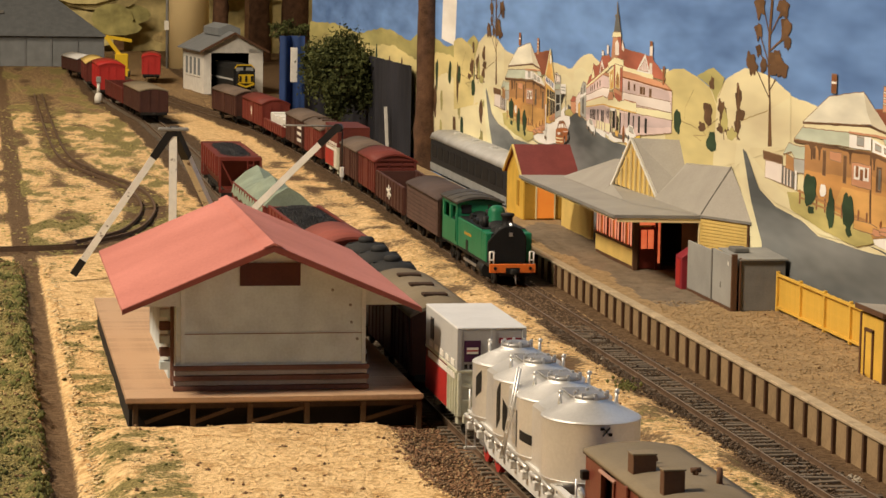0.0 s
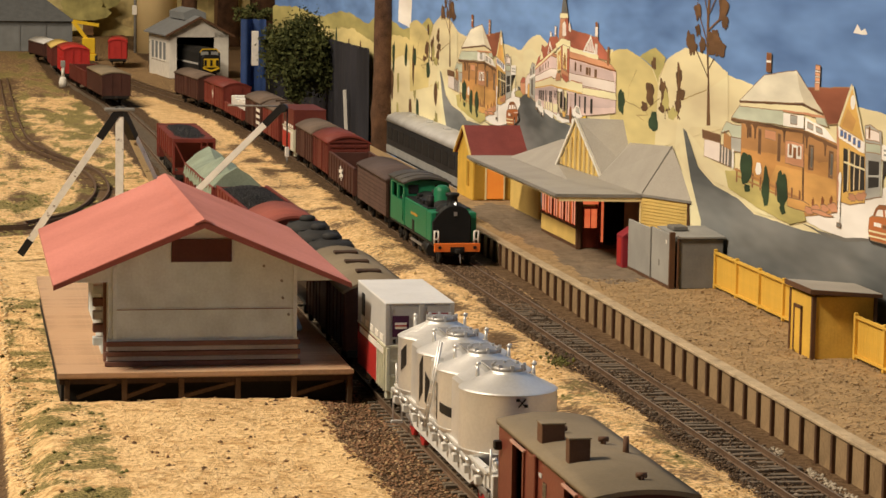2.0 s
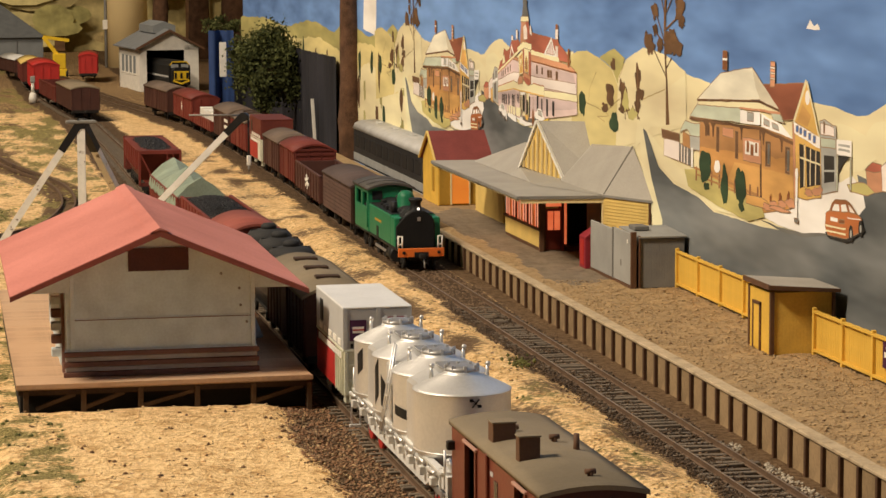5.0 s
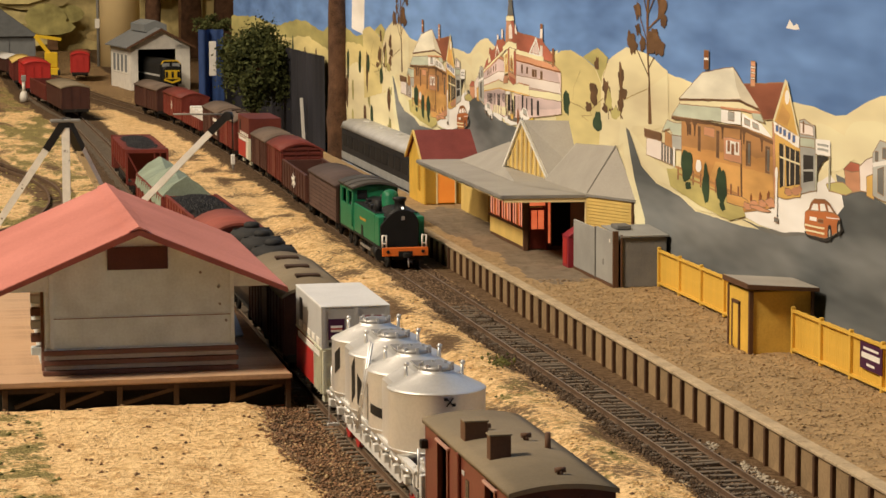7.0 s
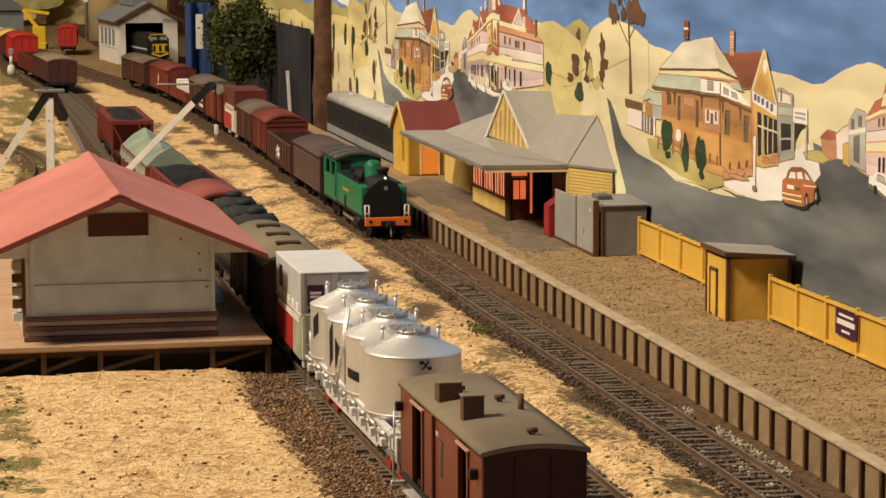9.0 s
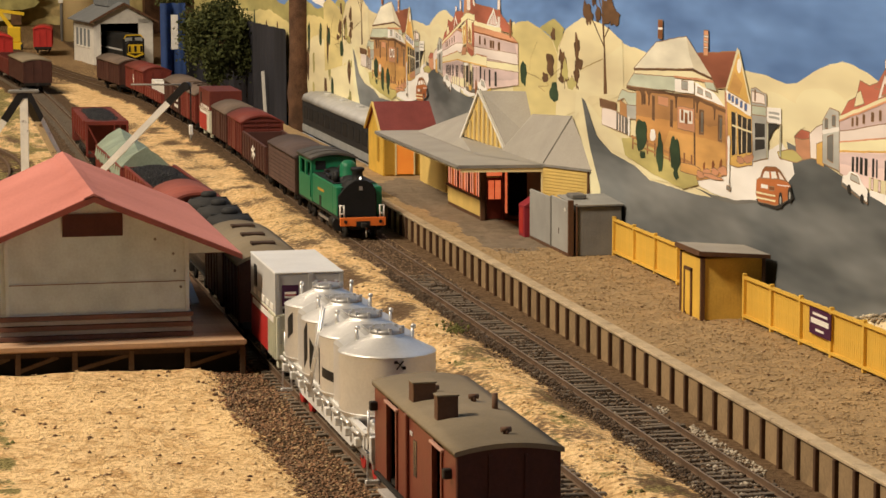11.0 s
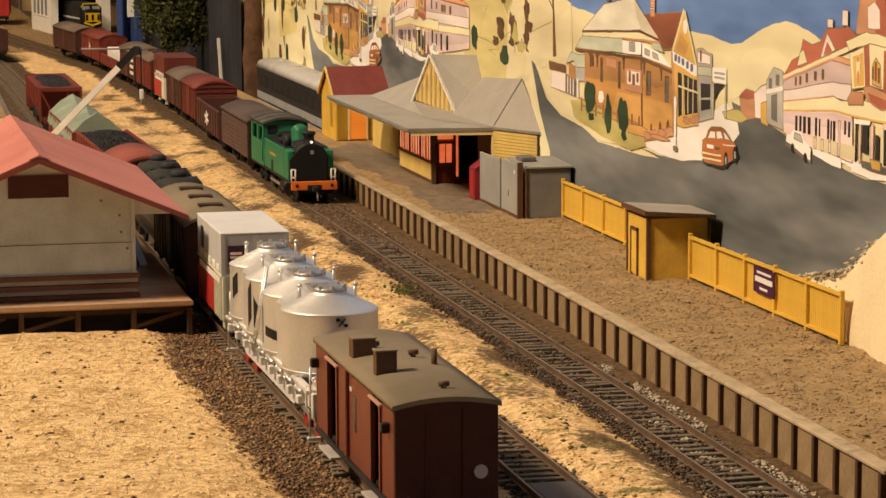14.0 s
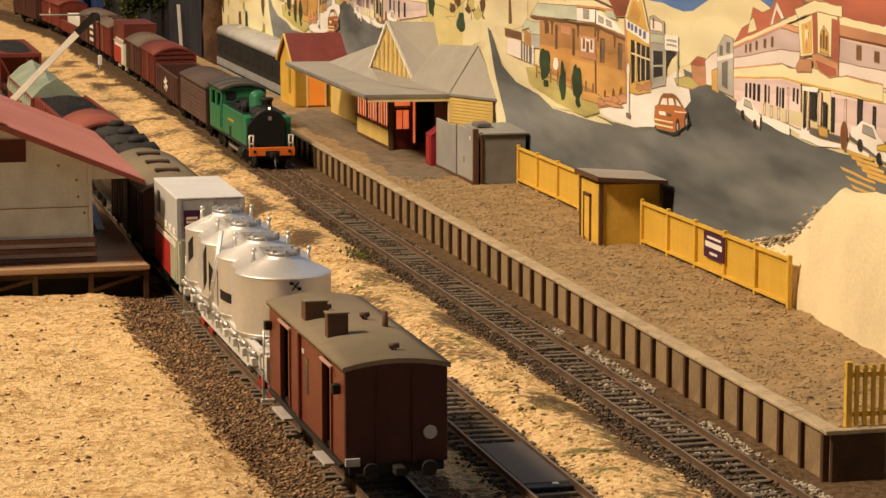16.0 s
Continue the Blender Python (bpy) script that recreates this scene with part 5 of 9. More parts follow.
    for y, a, b, w in ((27.09, 8.61, 9.20, 0.12), (26.66, 8.62, 9.23, 0.12), (26.23, 8.57, 9.25, 0.15), (25.74, 8.57, 9.26, 0.15), (25.02, 8.59, 9.30, 0.11), (24.66, 8.60, 9.29, 0.07), (23.78, 8.56, 9.34, 0.11), (23.48, 8.55, 9.30, 0.07), (23.19, 8.53, 9.32, 0.12), (22.11, 8.89, 9.43, 0.10), (21.72, 8.82, 9.42, 0.10), (21.05, 7.95, 9.41, 0.08), (20.17, 8.36, 9.42, 0.27), (19.08, 8.21, 9.14, 0.16), (18.30, 8.08, 9.40, 0.18), (15.86, 8.53, 9.55, 0.25), (14.62, 8.35, 9.38, 0.17),):
        p.rect("p_dark", y + w, y - w, a, b, 7.8)
    for y, a, b, w in ((13.08, 8.37, 9.43, 0.24), (11.27, 8.47, 9.37, 0.30),):
        p.rect("p_dark", y + w, y - w, a, b, 7.8)
    for y, a, b, w in ((22.68, 8.01, 9.36, 0.09), (20.66, 7.95, 9.45, 0.08), (19.52, 7.93, 9.50, 0.11), (17.16, 7.88, 9.41, 0.10),):
        p.rect("p_lilac", y + w, y - w, a, b, 7.7)
    p.shape("p_white", [(21.22, 9.59), (19.69, 9.61), (19.79, 9.44), (21.21, 9.40)], 7.9)
    p.shape("p_greydark", [(20.48, 8.04), (19.61, 8.04), (17.08, 7.97), (17.06, 7.76), (19.59, 7.75), (20.46, 7.83)], 7.95)
    p.shape("p_gold", [(19.72, 8.20), (18.76, 8.17), (18.74, 7.83), (19.49, 7.84)], 8.0)
    p.shape("p_white", [(25.32, 8.06), (22.49, 7.93), (22.47, 7.54), (23.63, 7.60), (25.30, 7.83)], 7.4)
    p.shape("p_white", [(21.46, 7.81), (17.07, 7.80), (17.06, 7.63), (19.57, 7.45), (21.45, 7.55)], 7.4)
    # roofs
    p.shape("p_redroof", [(28.61, 10.67), (27.69, 11.37), (26.83, 11.61), (26.50, 12.28), (25.52, 12.13), (24.69, 12.29), (24.20, 11.99), (23.38, 11.90), (26.20, 11.19)], 8)
    p.shape("p_redroof", [(24.98, 12.05), (24.04, 12.82), (21.88, 13.00), (20.85, 12.55), (22.11, 12.07)], 8)
    p.shape("p_cream", [(27.06, 11.19), (26.78, 11.75), (26.42, 11.90), (26.02, 11.39)], 8.2)
    p.shape("p_pinkpale", [(24.66, 11.65), (24.00, 12.66), (23.16, 12.04)], 8.2)
    p.shape("p_redroof", [(24.31, 11.80), (23.99, 12.31), (23.50, 11.98)], 8.4)
    p.line("p_cream", (28.61, 10.63), (23.49, 11.78), 0.17, 8.3)
    p.line("p_terra", (28.60, 10.53), (23.49, 11.68), 0.08, 8.35)
    p.line("p_cream", (23.49, 11.78), (21.59, 12.24), 0.2, 8.3)
    p.shape("p_terra", [(23.56, 11.85), (21.56, 11.75), (21.55, 11.53), (23.49, 11.63)], 8.2)
    p.shape("p_redroof", [(18.63, 13.05), (17.88, 13.50), (12.76, 13.32), (10.37, 13.19), (7.10, 12.29), (6.49, 11.91), (10.08, 11.92), (18.05, 12.17)], 8)
    p.shape("p_terra", [(17.89, 12.18), (9.93, 11.89), (6.19, 11.66), (4.90, 11.37), (6.14, 11.32), (17.84, 11.68)], 8.1)
    p.line("p_cream", (17.90, 12.25), (9.65, 11.97), 0.28, 8.3)
    p.line("p_brickdark", (17.84, 11.68), (4.89, 11.34), 0.08, 8.25)
    p.shape("p_white", [(14.00, 12.20), (11.85, 13.32), (10.39, 12.12)], 8.4)
    p.shape("p_pink", [(13.40, 12.29), (11.83, 13.04), (10.85, 12.24)], 8.6)
    p.line("p_white", (12.54, 12.67), (12.49, 12.28), 0.12, 8.7)
    p.line("p_white", (11.81, 12.90), (11.75, 12.31), 0.12, 8.7)
    p.line("p_white", (11.18, 12.57), (11.16, 12.33), 0.12, 8.7)
    for y, a, b, w in ((10.30, 12.12, 13.91, 0.38), (22.28, 13.02, 13.61, 0.27), (23.74, 12.87, 13.20, 0.27),):
        p.rect("p_pinkpale", y + w, y - w, a, b, 8.15)
    for y, a, b, w in ((10.32, 13.84, 14.12, 0.32), (7.00, 11.63, 12.70, 0.23),):
        p.rect("p_brickdark", y + w, y - w, a, b, 8.3)
    for y, a, b, w in ((10.22, 12.82, 13.23, 0.41),):
        p.rect("p_redroof", y + w, y - w, a, b, 8.35)
    # tower
    p.shape("p_cream", [(21.80, 11.99), (20.17, 12.39), (20.03, 10.82), (21.50, 10.67)], 8.6)
    p.shape("p_gold", [(21.46, 11.88), (20.48, 12.11), (20.36, 10.88), (21.29, 10.78)], 8.65, False)
    for y, z, ry, rz in ((20.94, 11.53, 0.19, 0.43),):
        p.blob("p_cream", y, z, ry, rz, 8.8, y + dy, 0.05, 22)
    for y, z, ry, rz in ((20.96, 11.83, 0.13, 0.11), (20.92, 11.15, 0.11, 0.25),):
        p.blob("p_terra", y, z, ry, rz, 8.9, y + dy, 0.2, 22)
    p.shape("p_redroof", [(20.44, 12.37), (19.96, 12.44), (19.76, 10.88), (20.25, 10.85)], 8.7)
    p.shape("p_cream", [(19.96, 12.48), (18.05, 12.38), (18.17, 10.79), (19.82, 10.92)], 8.7)
    p.shape("p_redroof", [(18.57, 12.27), (17.84, 12.23), (17.88, 10.35), (18.56, 10.38)], 8.8)
    p.shape("p_gold", [(19.61, 10.98), (19.59, 11.70), (19.29, 11.97), (18.85, 11.71), (18.75, 10.91)], 8.85)
    for y, a, b, w in ((19.54, 11.16, 11.62, 0.08), (19.28, 11.13, 11.80, 0.09), (19.00, 11.07, 11.61, 0.09),):
        p.rect("p_brickdark", y + w, y - w, a, b, 9)
    p.shape("p_terra", [(20.41, 10.82), (19.76, 10.91), (17.95, 10.68), (17.83, 10.23), (18.65, 10.08), (19.51, 10.22), (20.17, 10.43)], 8.9)
    p.shape("p_redroof", [(19.97, 10.66), (18.05, 10.46), (18.03, 10.21), (18.76, 10.11), (19.73, 10.33)], 8.95, False)
    p.shape("p_terra", [(21.93, 10.25), (21.50, 10.59), (20.40, 10.63), (20.37, 10.14), (21.81, 10.05)], 8.9)
    p.shape("p_cream", [(22.16, 12.44), (20.22, 12.87), (17.65, 12.80), (17.60, 12.37), (19.86, 12.47), (21.78, 12.09)], 9.1)
    p.shape("p_terra", [(21.19, 12.76), (20.86, 14.15), (18.60, 14.20), (17.80, 12.79)], 8.9)
    p.shape("p_redroof", [(19.40, 12.74), (19.40, 14.19), (18.60, 14.20), (17.80, 12.79)], 8.95, False)
    p.shape("p_pinkpale", [(20.08, 13.01), (20.16, 13.81), (19.54, 14.04), (19.03, 13.76), (18.95, 13.05)], 9)
    p.shape("p_cream", [(21.02, 14.15), (20.89, 14.48), (18.63, 14.52), (18.44, 14.20)], 9.1)
    p.shape("p_spire", [(20.57, 14.49), (20.16, 15.33), (20.35, 15.54), (19.87, 15.62), (19.87, 16.41), (19.72, 16.41), (19.39, 15.59), (19.05, 15.49), (19.19, 15.27), (18.63, 14.52)], 8.9)
    p.shape("p_pinkpale", [(18.34, 13.42), (18.10, 14.07), (17.57, 13.59), (17.54, 13.30)], 8.85)
    # parked cars, bollard and road marks
    for c, s in (((26.84, 8.09), 0.62), ((15.06, 8.13), 0.75)):
        y, z = c
        p.shape("p_greydark", [(y + 2.2 * s, z - 0.2 * s), (y - 2.2 * s, z - 1.0 * s), (y - 2.2 * s, z - 0.7 * s), (y + 2.2 * s, z + 0.1 * s)], 9)
        p.shape("p_white", [(y + 2.1 * s, z), (y - 2.1 * s, z - 0.85 * s), (y - 2.2 * s, z - 0.1 * s), (y - 1.2 * s, z + 0.3 * s), (y - 0.6 * s, z + 0.75 * s), (y + 0.8 * s, z + 0.85 * s), (y + 1.4 * s, z + 0.5 * s), (y + 2.0 * s, z + 0.45 * s)], 9.2)
        p.shape("p_grey", [(y + 0.7 * s, z + 0.3 * s), (y - 0.9 * s, z + 0.15 * s), (y - 0.5 * s, z + 0.62 * s), (y + 0.6 * s, z + 0.7 * s)], 9.4)
        for q in (0.9, -1.3):
            p.blob("p_dark", y + q * s, z - (0.35 if q > 0 else 0.75) * s, 0.32 * s, 0.3 * s, 9.5, q + dy, 0.1)
    p.blob("p_brickdark", *(17.22, 8.07), 0.3, 0.55, 9, 3 + dy, 0.1)
    for k in range(5):
        y, z = 16.03 - 0.46 * k, 7.61 - 0.17 * k
        p.shape("p_gold", [(y + 1.0, z), (y - 1.4, z - 0.1), (y - 1.4, z - 0.22), (y + 0.9, z - 0.15)], 5.9)
    p.shape("p_yellow", [(14.28, 8.01), (13.71, 8.11), (12.6, 8.3), (12.6, 7.9), (13.69, 7.87), (14.27, 7.84)], 9.2)
    return p.done("painted_hall", mural, "painted pink town hall with red roofs")


for shift in (0.0, 72.0):
    hills(shift)
    roads(shift)
    corner_house(shift)
    street_corner(shift)
    town_hall(shift)


def far_bush():
    """The leafy end of the painting, past the last house."""
    p = Paint(0)
    p.ridge("p_olive", [(234, 11.2), (215, 11.6), (196, 11.0), (185, 12.0), (176, 11.9), (168, 11.2), (160, 12.6), (150, 11.4), (140, 12.2)], 1.0, 0.6, 5, 0.3)
    p.ridge("p_hill", [(225, 8.0), (205, 10.4), (190, 10.0), (176, 10.6), (165, 9.6), (152, 10.9), (142, 10.4), (136, 9.0)], 1.0, 1.4, 8, 0.3)
    p.ridge("p_hillpale", [(170, 4), (160, 7.4), (150, 9.2), (142, 8.4), (134, 9.4), (128, 8.0)], 1.0, 1.7, 9, 0.2)
    p.shape("p_white", [(152, 12.0), (146, 11.6), (145.4, 16.4), (149, 18), (151.6, 15.6)], 0.8)
    rng = random.Random(5)
    for k in range(34):
        y, z = rng.uniform(134, 205), rng.uniform(3.5, 9.4)
        p.blob(rng.choice(["p_leafbrown", "p_olive", "p_leafbrown", "p_cypress"]), y, z, rng.uniform(0.5, 1.0), rng.uniform(0.6, 1.6), 2.4 + k * 0.02, k, 0.5)
    p.done("painted_bush", mural, "painted olive bush and hills")


far_bush()
sky = Paint(0)
sky.shape("p_white", [(41.09, 15.17), (39.97, 15.12), (39.33, 15.17), (39.65, 15.42), (40.13, 15.29), (40.61, 15.57)], 1)
sky.done("painted_cloud", mural, "small white painted cloud")

# ---- unseen room added round the layout to enclose and bounce the light ----
solid("room_floor", Geo().box(-300, 260, -300, 700, -95, -90), "room_floor", "unseen brown floor added below the layout", "floor", "structure")
solid("ceiling", Geo().box(-300, 260, -300, 700, 205, 212), "room_ceiling", "unseen off-white ceiling added over the layout", "ceiling", "structure")
for name, b in (("wall_west", (-306, -300, -300, 700)), ("wall_east", (260, 266, -300, 700)), ("wall_south", (-300, 260, -306, -300)), ("wall_north", (-300, 260, 700, 706))):
    solid(name, Geo().box(*b, -90, 205), "room_wall", "unseen plain beige wall added round the layout", "wall", "structure")


# ---- station ----
def station():
    th = thing("station_building", 0, 0, PZ, 0, "yellow weatherboard station with grey iron roof and wide awning", "station")
    H = 5.0 - PZ
    # glazed bay; its panes glow themselves, standing for light inside
    bay = Geo()
    bay.box(7.05, 10.6, 76.1, 85.2, 0, 0.22)
    part("plinth", bay, "brown_trim", th)
    part("bay_wall", Geo().box(7.02, 7.2, 75.95, 85.2, 0.2, 1.2, 0.02), "yellow_pale", th, "plain yellow boarded dado")
    part("sill", Geo().box(6.92, 7.22, 75.9, 85.3, 1.2, 1.33, 0.02), "brown_trim", th)
    part("lintel", Geo().box(6.97, 7.2, 75.95, 85.2, 2.95, H, 0.02), "yellow_pale", th)
    for k in range(6):
        y0 = 76.15 + k * 1.5
        win = part("window", Geo().box(7.06, 7.12, y0 + 0.1, y0 + 1.4, 1.33, 2.95), "window_red", th, "lit red and pink window pane")
        part("curtain", Geo().box(7.03, 7.055, y0 + 0.16 + 0.1 * (k % 2), y0 + 1.15 + 0.1 * (k % 3), 1.4, 2.85), "window_pink", win)
        part("glazing_bar", Geo().box(6.99, 7.05, y0 + 0.72, y0 + 0.79, 1.33, 2.95), "brown_trim", win)
        part("mullion", Geo().box(6.96, 7.16, y0 - 0.07, y0 + 0.09, 1.2, 3.0), "cream" if k % 2 else "brown_trim", th)
    part("corner_post", Geo().box(6.97, 7.25, 75.88, 76.12, 0, H, 0.02), "brown_trim", th)
    # end wall with the lit door
    part("end_wall", Geo().box(7.25, 7.36, 76.0, 76.2, 0.2, H), "brown_trim", th)
    door = part("door", Geo().box(7.38, 8.30, 76.05, 76.15, 0.1, 2.5, 0.02), "door_red", th, "dark red door with two lit panes")
    for x in (7.48, 7.88):
        part("pane", Geo().box(x, x + 0.33, 76.0, 76.045, 1.25, 2.35), "window_red", door)
    part("fanlight", Geo().box(7.38, 8.30, 76.05, 76.12, 2.62, 3.0), "window_red", th)
    part("door_frame", Geo().box(8.30, 8.46, 75.95, 76.2, 0, H, 0.02), "door_red", th)
    part("side_light", Geo().box(8.48, 8.62, 76.05, 76.12, 0.4, 2.9), "window_red", th)
    # Near-black back wall; the shade of the recess is its colour.
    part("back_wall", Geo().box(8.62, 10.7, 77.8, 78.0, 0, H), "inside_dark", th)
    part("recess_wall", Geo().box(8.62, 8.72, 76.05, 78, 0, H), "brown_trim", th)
    part("rear_wall", Geo().box(10.45, 10.62, 69.8, 92, 0, H), "yellow_pale", th)
    # parcels room beyond the recess
    part("room_end", Geo().prism([(9.15, 69.75), (10.75, 66.0), (10.75, 69.0), (9.3, 70.2)], "z", 0, H), "board_yellow", th, "yellow weatherboard end wall")
    for k in range(20):
        z = 0.08 + k * 0.18
        part("weatherboard", Geo().beam((9.13, 69.62, z + 0.08), (10.73, 65.9, z + 0.08), 0.05, 0.15), "yellow_pale", th)
    # Brown stands for the shade on this side of the yellow room.
    part("room_side", Geo().box(9.15, 9.3, 69.8, 73.4, 0, H), "brown_trim", th, "boarded side, shade put into its dark colour")
    part("corner_board", Geo().box(9.06, 9.2, 69.62, 69.86, 0, H, 0.02), "cream", th)
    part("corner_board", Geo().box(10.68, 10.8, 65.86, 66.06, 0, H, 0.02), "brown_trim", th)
    part("link_wall", Geo().box(8.3, 8.45, 91.5, 100.0, 0, 2.1), "yellow_pale", th, "low yellow wall towards the lamp room")
    # awning
    z = 5.1 - PZ
    aw = Geo()
    aw.prism([(4.4, 70.2), (9.2, 69.6), (9.2, 95.0), (4.35, 95.4)], "z", z - 0.16, z)
    part("awning", aw, "iron_roof", th, "broad flat grey awning")
    part("valance", Geo().box(4.30, 4.42, 70.2, 95.3, z - 0.19, z - 0.02), "iron_dark", th, "grey gutter fascia")
    part("valance_board", Geo().box(4.42, 4.5, 70.4, 95.2, z - 0.33, z - 0.165), "cream", th, "pale timber board under the gutter")
    part("end_valance", Geo().prism([(4.3, 70.12), (9.2, 69.52), (9.2, 69.62), (4.3, 70.22)], "z", z - 0.19, z - 0.02), "iron_dark", th)
    part("end_board", Geo().prism([(4.5, 70.16), (9.2, 69.58), (9.2, 69.68), (4.5, 70.26)], "z", z - 0.42, z - 0.195), "cream", th, "pale timber board under the end gutter")
    part("soffit", Geo().prism([(4.5, 70.3), (9.1, 69.8), (9.1, 94.8), (4.5, 95.2)], "z", z - 0.22, z - 0.165), "yellow_pale", th)
    # main roof: hipped, with a tall boarded gable towards the platform
    roof = Geo()
    e = 5.12 - PZ
    roof.face([(6.9, 94.0, e), (6.9, 83.2, e), (8.9, 84.5, 6.7 - PZ), (9.6, 91.0, 6.5 - PZ)])
    roof.face([(6.9, 94.0, e), (9.6, 91.0, 6.5 - PZ), (10.85, 91.0, 6.5 - PZ), (10.85, 94.0, e)])
    roof.face([(8.9, 84.5, 6.7 - PZ), (9.6, 91.0, 6.5 - PZ), (10.85, 91.0, 6.5 - PZ), (10.85, 80.0, 7.2 - PZ)])
    roof.face([(8.9, 78.8, e), (9.12, 69.55, e), (10.72, 69.3, 7.8 - PZ), (10.15, 76.0, 7.38 - PZ)])
    roof.face([(9.12, 69.55, e), (10.9, 65.5, e), (10.72, 69.3, 7.8 - PZ)])
    roof.face([(8.9, 78.8, e), (10.15, 76.0, 7.38 - PZ), (10.72, 69.3, 7.8 - PZ), (10.9, 79.0, 7.3 - PZ)])
    roof.face([(6.9, 94.0, e), (10.85, 94.0, e), (10.9, 65.5, e), (9.12, 69.55, e), (6.9, 76.0, e)])
    roof.face([(7.3, 82.5, 5.68 - PZ), (9.25, 78.8, 5.14 - PZ), (9.2, 76.0, e), (6.9, 78.0, e), (6.9, 83.6, e)])
    part("roof", roof, "iron_roof", th, "pale grey iron roof")
    part("ridge_cap", Geo().tube((9.15, 69.6, e + 0.04), (10.72, 69.3, 7.83 - PZ), 0.06, 0.06, 6), "iron_dark", th)
    part("eave_gutter", Geo().beam((9.12, 69.62, e - 0.06), (10.85, 65.6, e - 0.06), 0.14), "iron_dark", th)
    gz = 8.55 - PZ
    gable_roof = Geo()
    gable_roof.face([(8.15, 81.2, gz), (11.0, 79.6, gz), (11.0, 82.6, 5.3 - PZ), (7.32, 82.6, 5.66 - PZ)])
    gable_roof.face([(8.15, 81.2, gz), (9.25, 78.8, 5.05 - PZ), (11.0, 76.6, 5.2 - PZ), (11.0, 79.6, gz)])
    part("gable_roof", gable_roof, "iron_roof", th, "steep grey roof behind the gable")
    gable = part("gable", Geo().face([(8.12, 81.15, gz - 0.2), (7.42, 82.3, 5.72 - PZ), (9.15, 78.95, 5.1 - PZ)]), "yellow_pale", th, "steep cream boarded gable")
    for k in range(9):
        s = (k + 0.5) / 9
        bx, by, bz = 7.42 + (9.15 - 7.42) * s, 82.3 + (78.95 - 82.3) * s, 5.72 - PZ + (5.1 - 5.72) * s
        t = 1 - (abs(s - 0.405) / (0.405 if s < 0.405 else 0.595)) * 0.97
        top = bz + max(0.2, (gz - 0.3 - bz) * t)
        part("batten", Geo().beam((bx - 0.05, by - 0.03, bz), (bx - 0.05, by - 0.03, top), 0.11, 0.06), "cream", gable)
    for q in ((7.32, 82.5, 5.62), (9.25, 78.8, 5.0)):
        part("barge_board", Geo().beam((8.06, 81.1, gz), (q[0] - 0.06, q[1] - 0.05, q[2] - PZ), 0.17, 0.12), "white_paint", gable)


station()


def lamp_hut():
    th = thing("lamp_hut", 6.45, 103.8, PZ, 0, "small yellow hut with dark red roof and orange door", "hut")
    H = 3.2
    g = Geo()
    g.prism([(0, 0), (5.4, 0), (5.4, H), (2.7, 4.9), (0, H)], "x", 0, 3.9)
    part("wall", g, "yellow", th, "bright yellow boarded wall", 0.03)
    r = Geo()
    for a, b in ((-0.35, 2.7), (5.75, 2.7)):
        za = H - 0.22
        r.face([(-0.2, a, za), (4.1, a, za), (4.1, b, 5.0), (-0.2, b, 5.0)])
        r.face([(-0.2, a, za - 0.1), (4.1, a, za - 0.1), (4.1, b, 4.9), (-0.2, b, 4.9)])
    part("roof", r, "hut_roof", th, "dark red iron roof")
    for a in (-0.35, 5.75):
        part("barge_board", Geo().beam((-0.22, a, H - 0.27), (-0.22, 2.7, 4.95), 0.13), "yellow_pale", th)
    part("front_panel", Geo().box(0.12, 3.8, -0.06, 0.0, 0.1, H - 0.1), "ochre", th)
    door = part("door", Geo().box(0.95, 2.15, -0.16, -0.07, 0.12, 2.5, 0.02), "door_glow", th, "orange door with an added glow")
    for x in (0.86, 2.15):
        part("door_post", Geo().box(x, x + 0.1, -0.2, -0.06, 0.05, 2.6), "cream", th)
    part("side_board", Geo().box(-0.06, 0.0, 1.2, 1.9, 0.9, 2.6), "ochre", th)


lamp_hut()


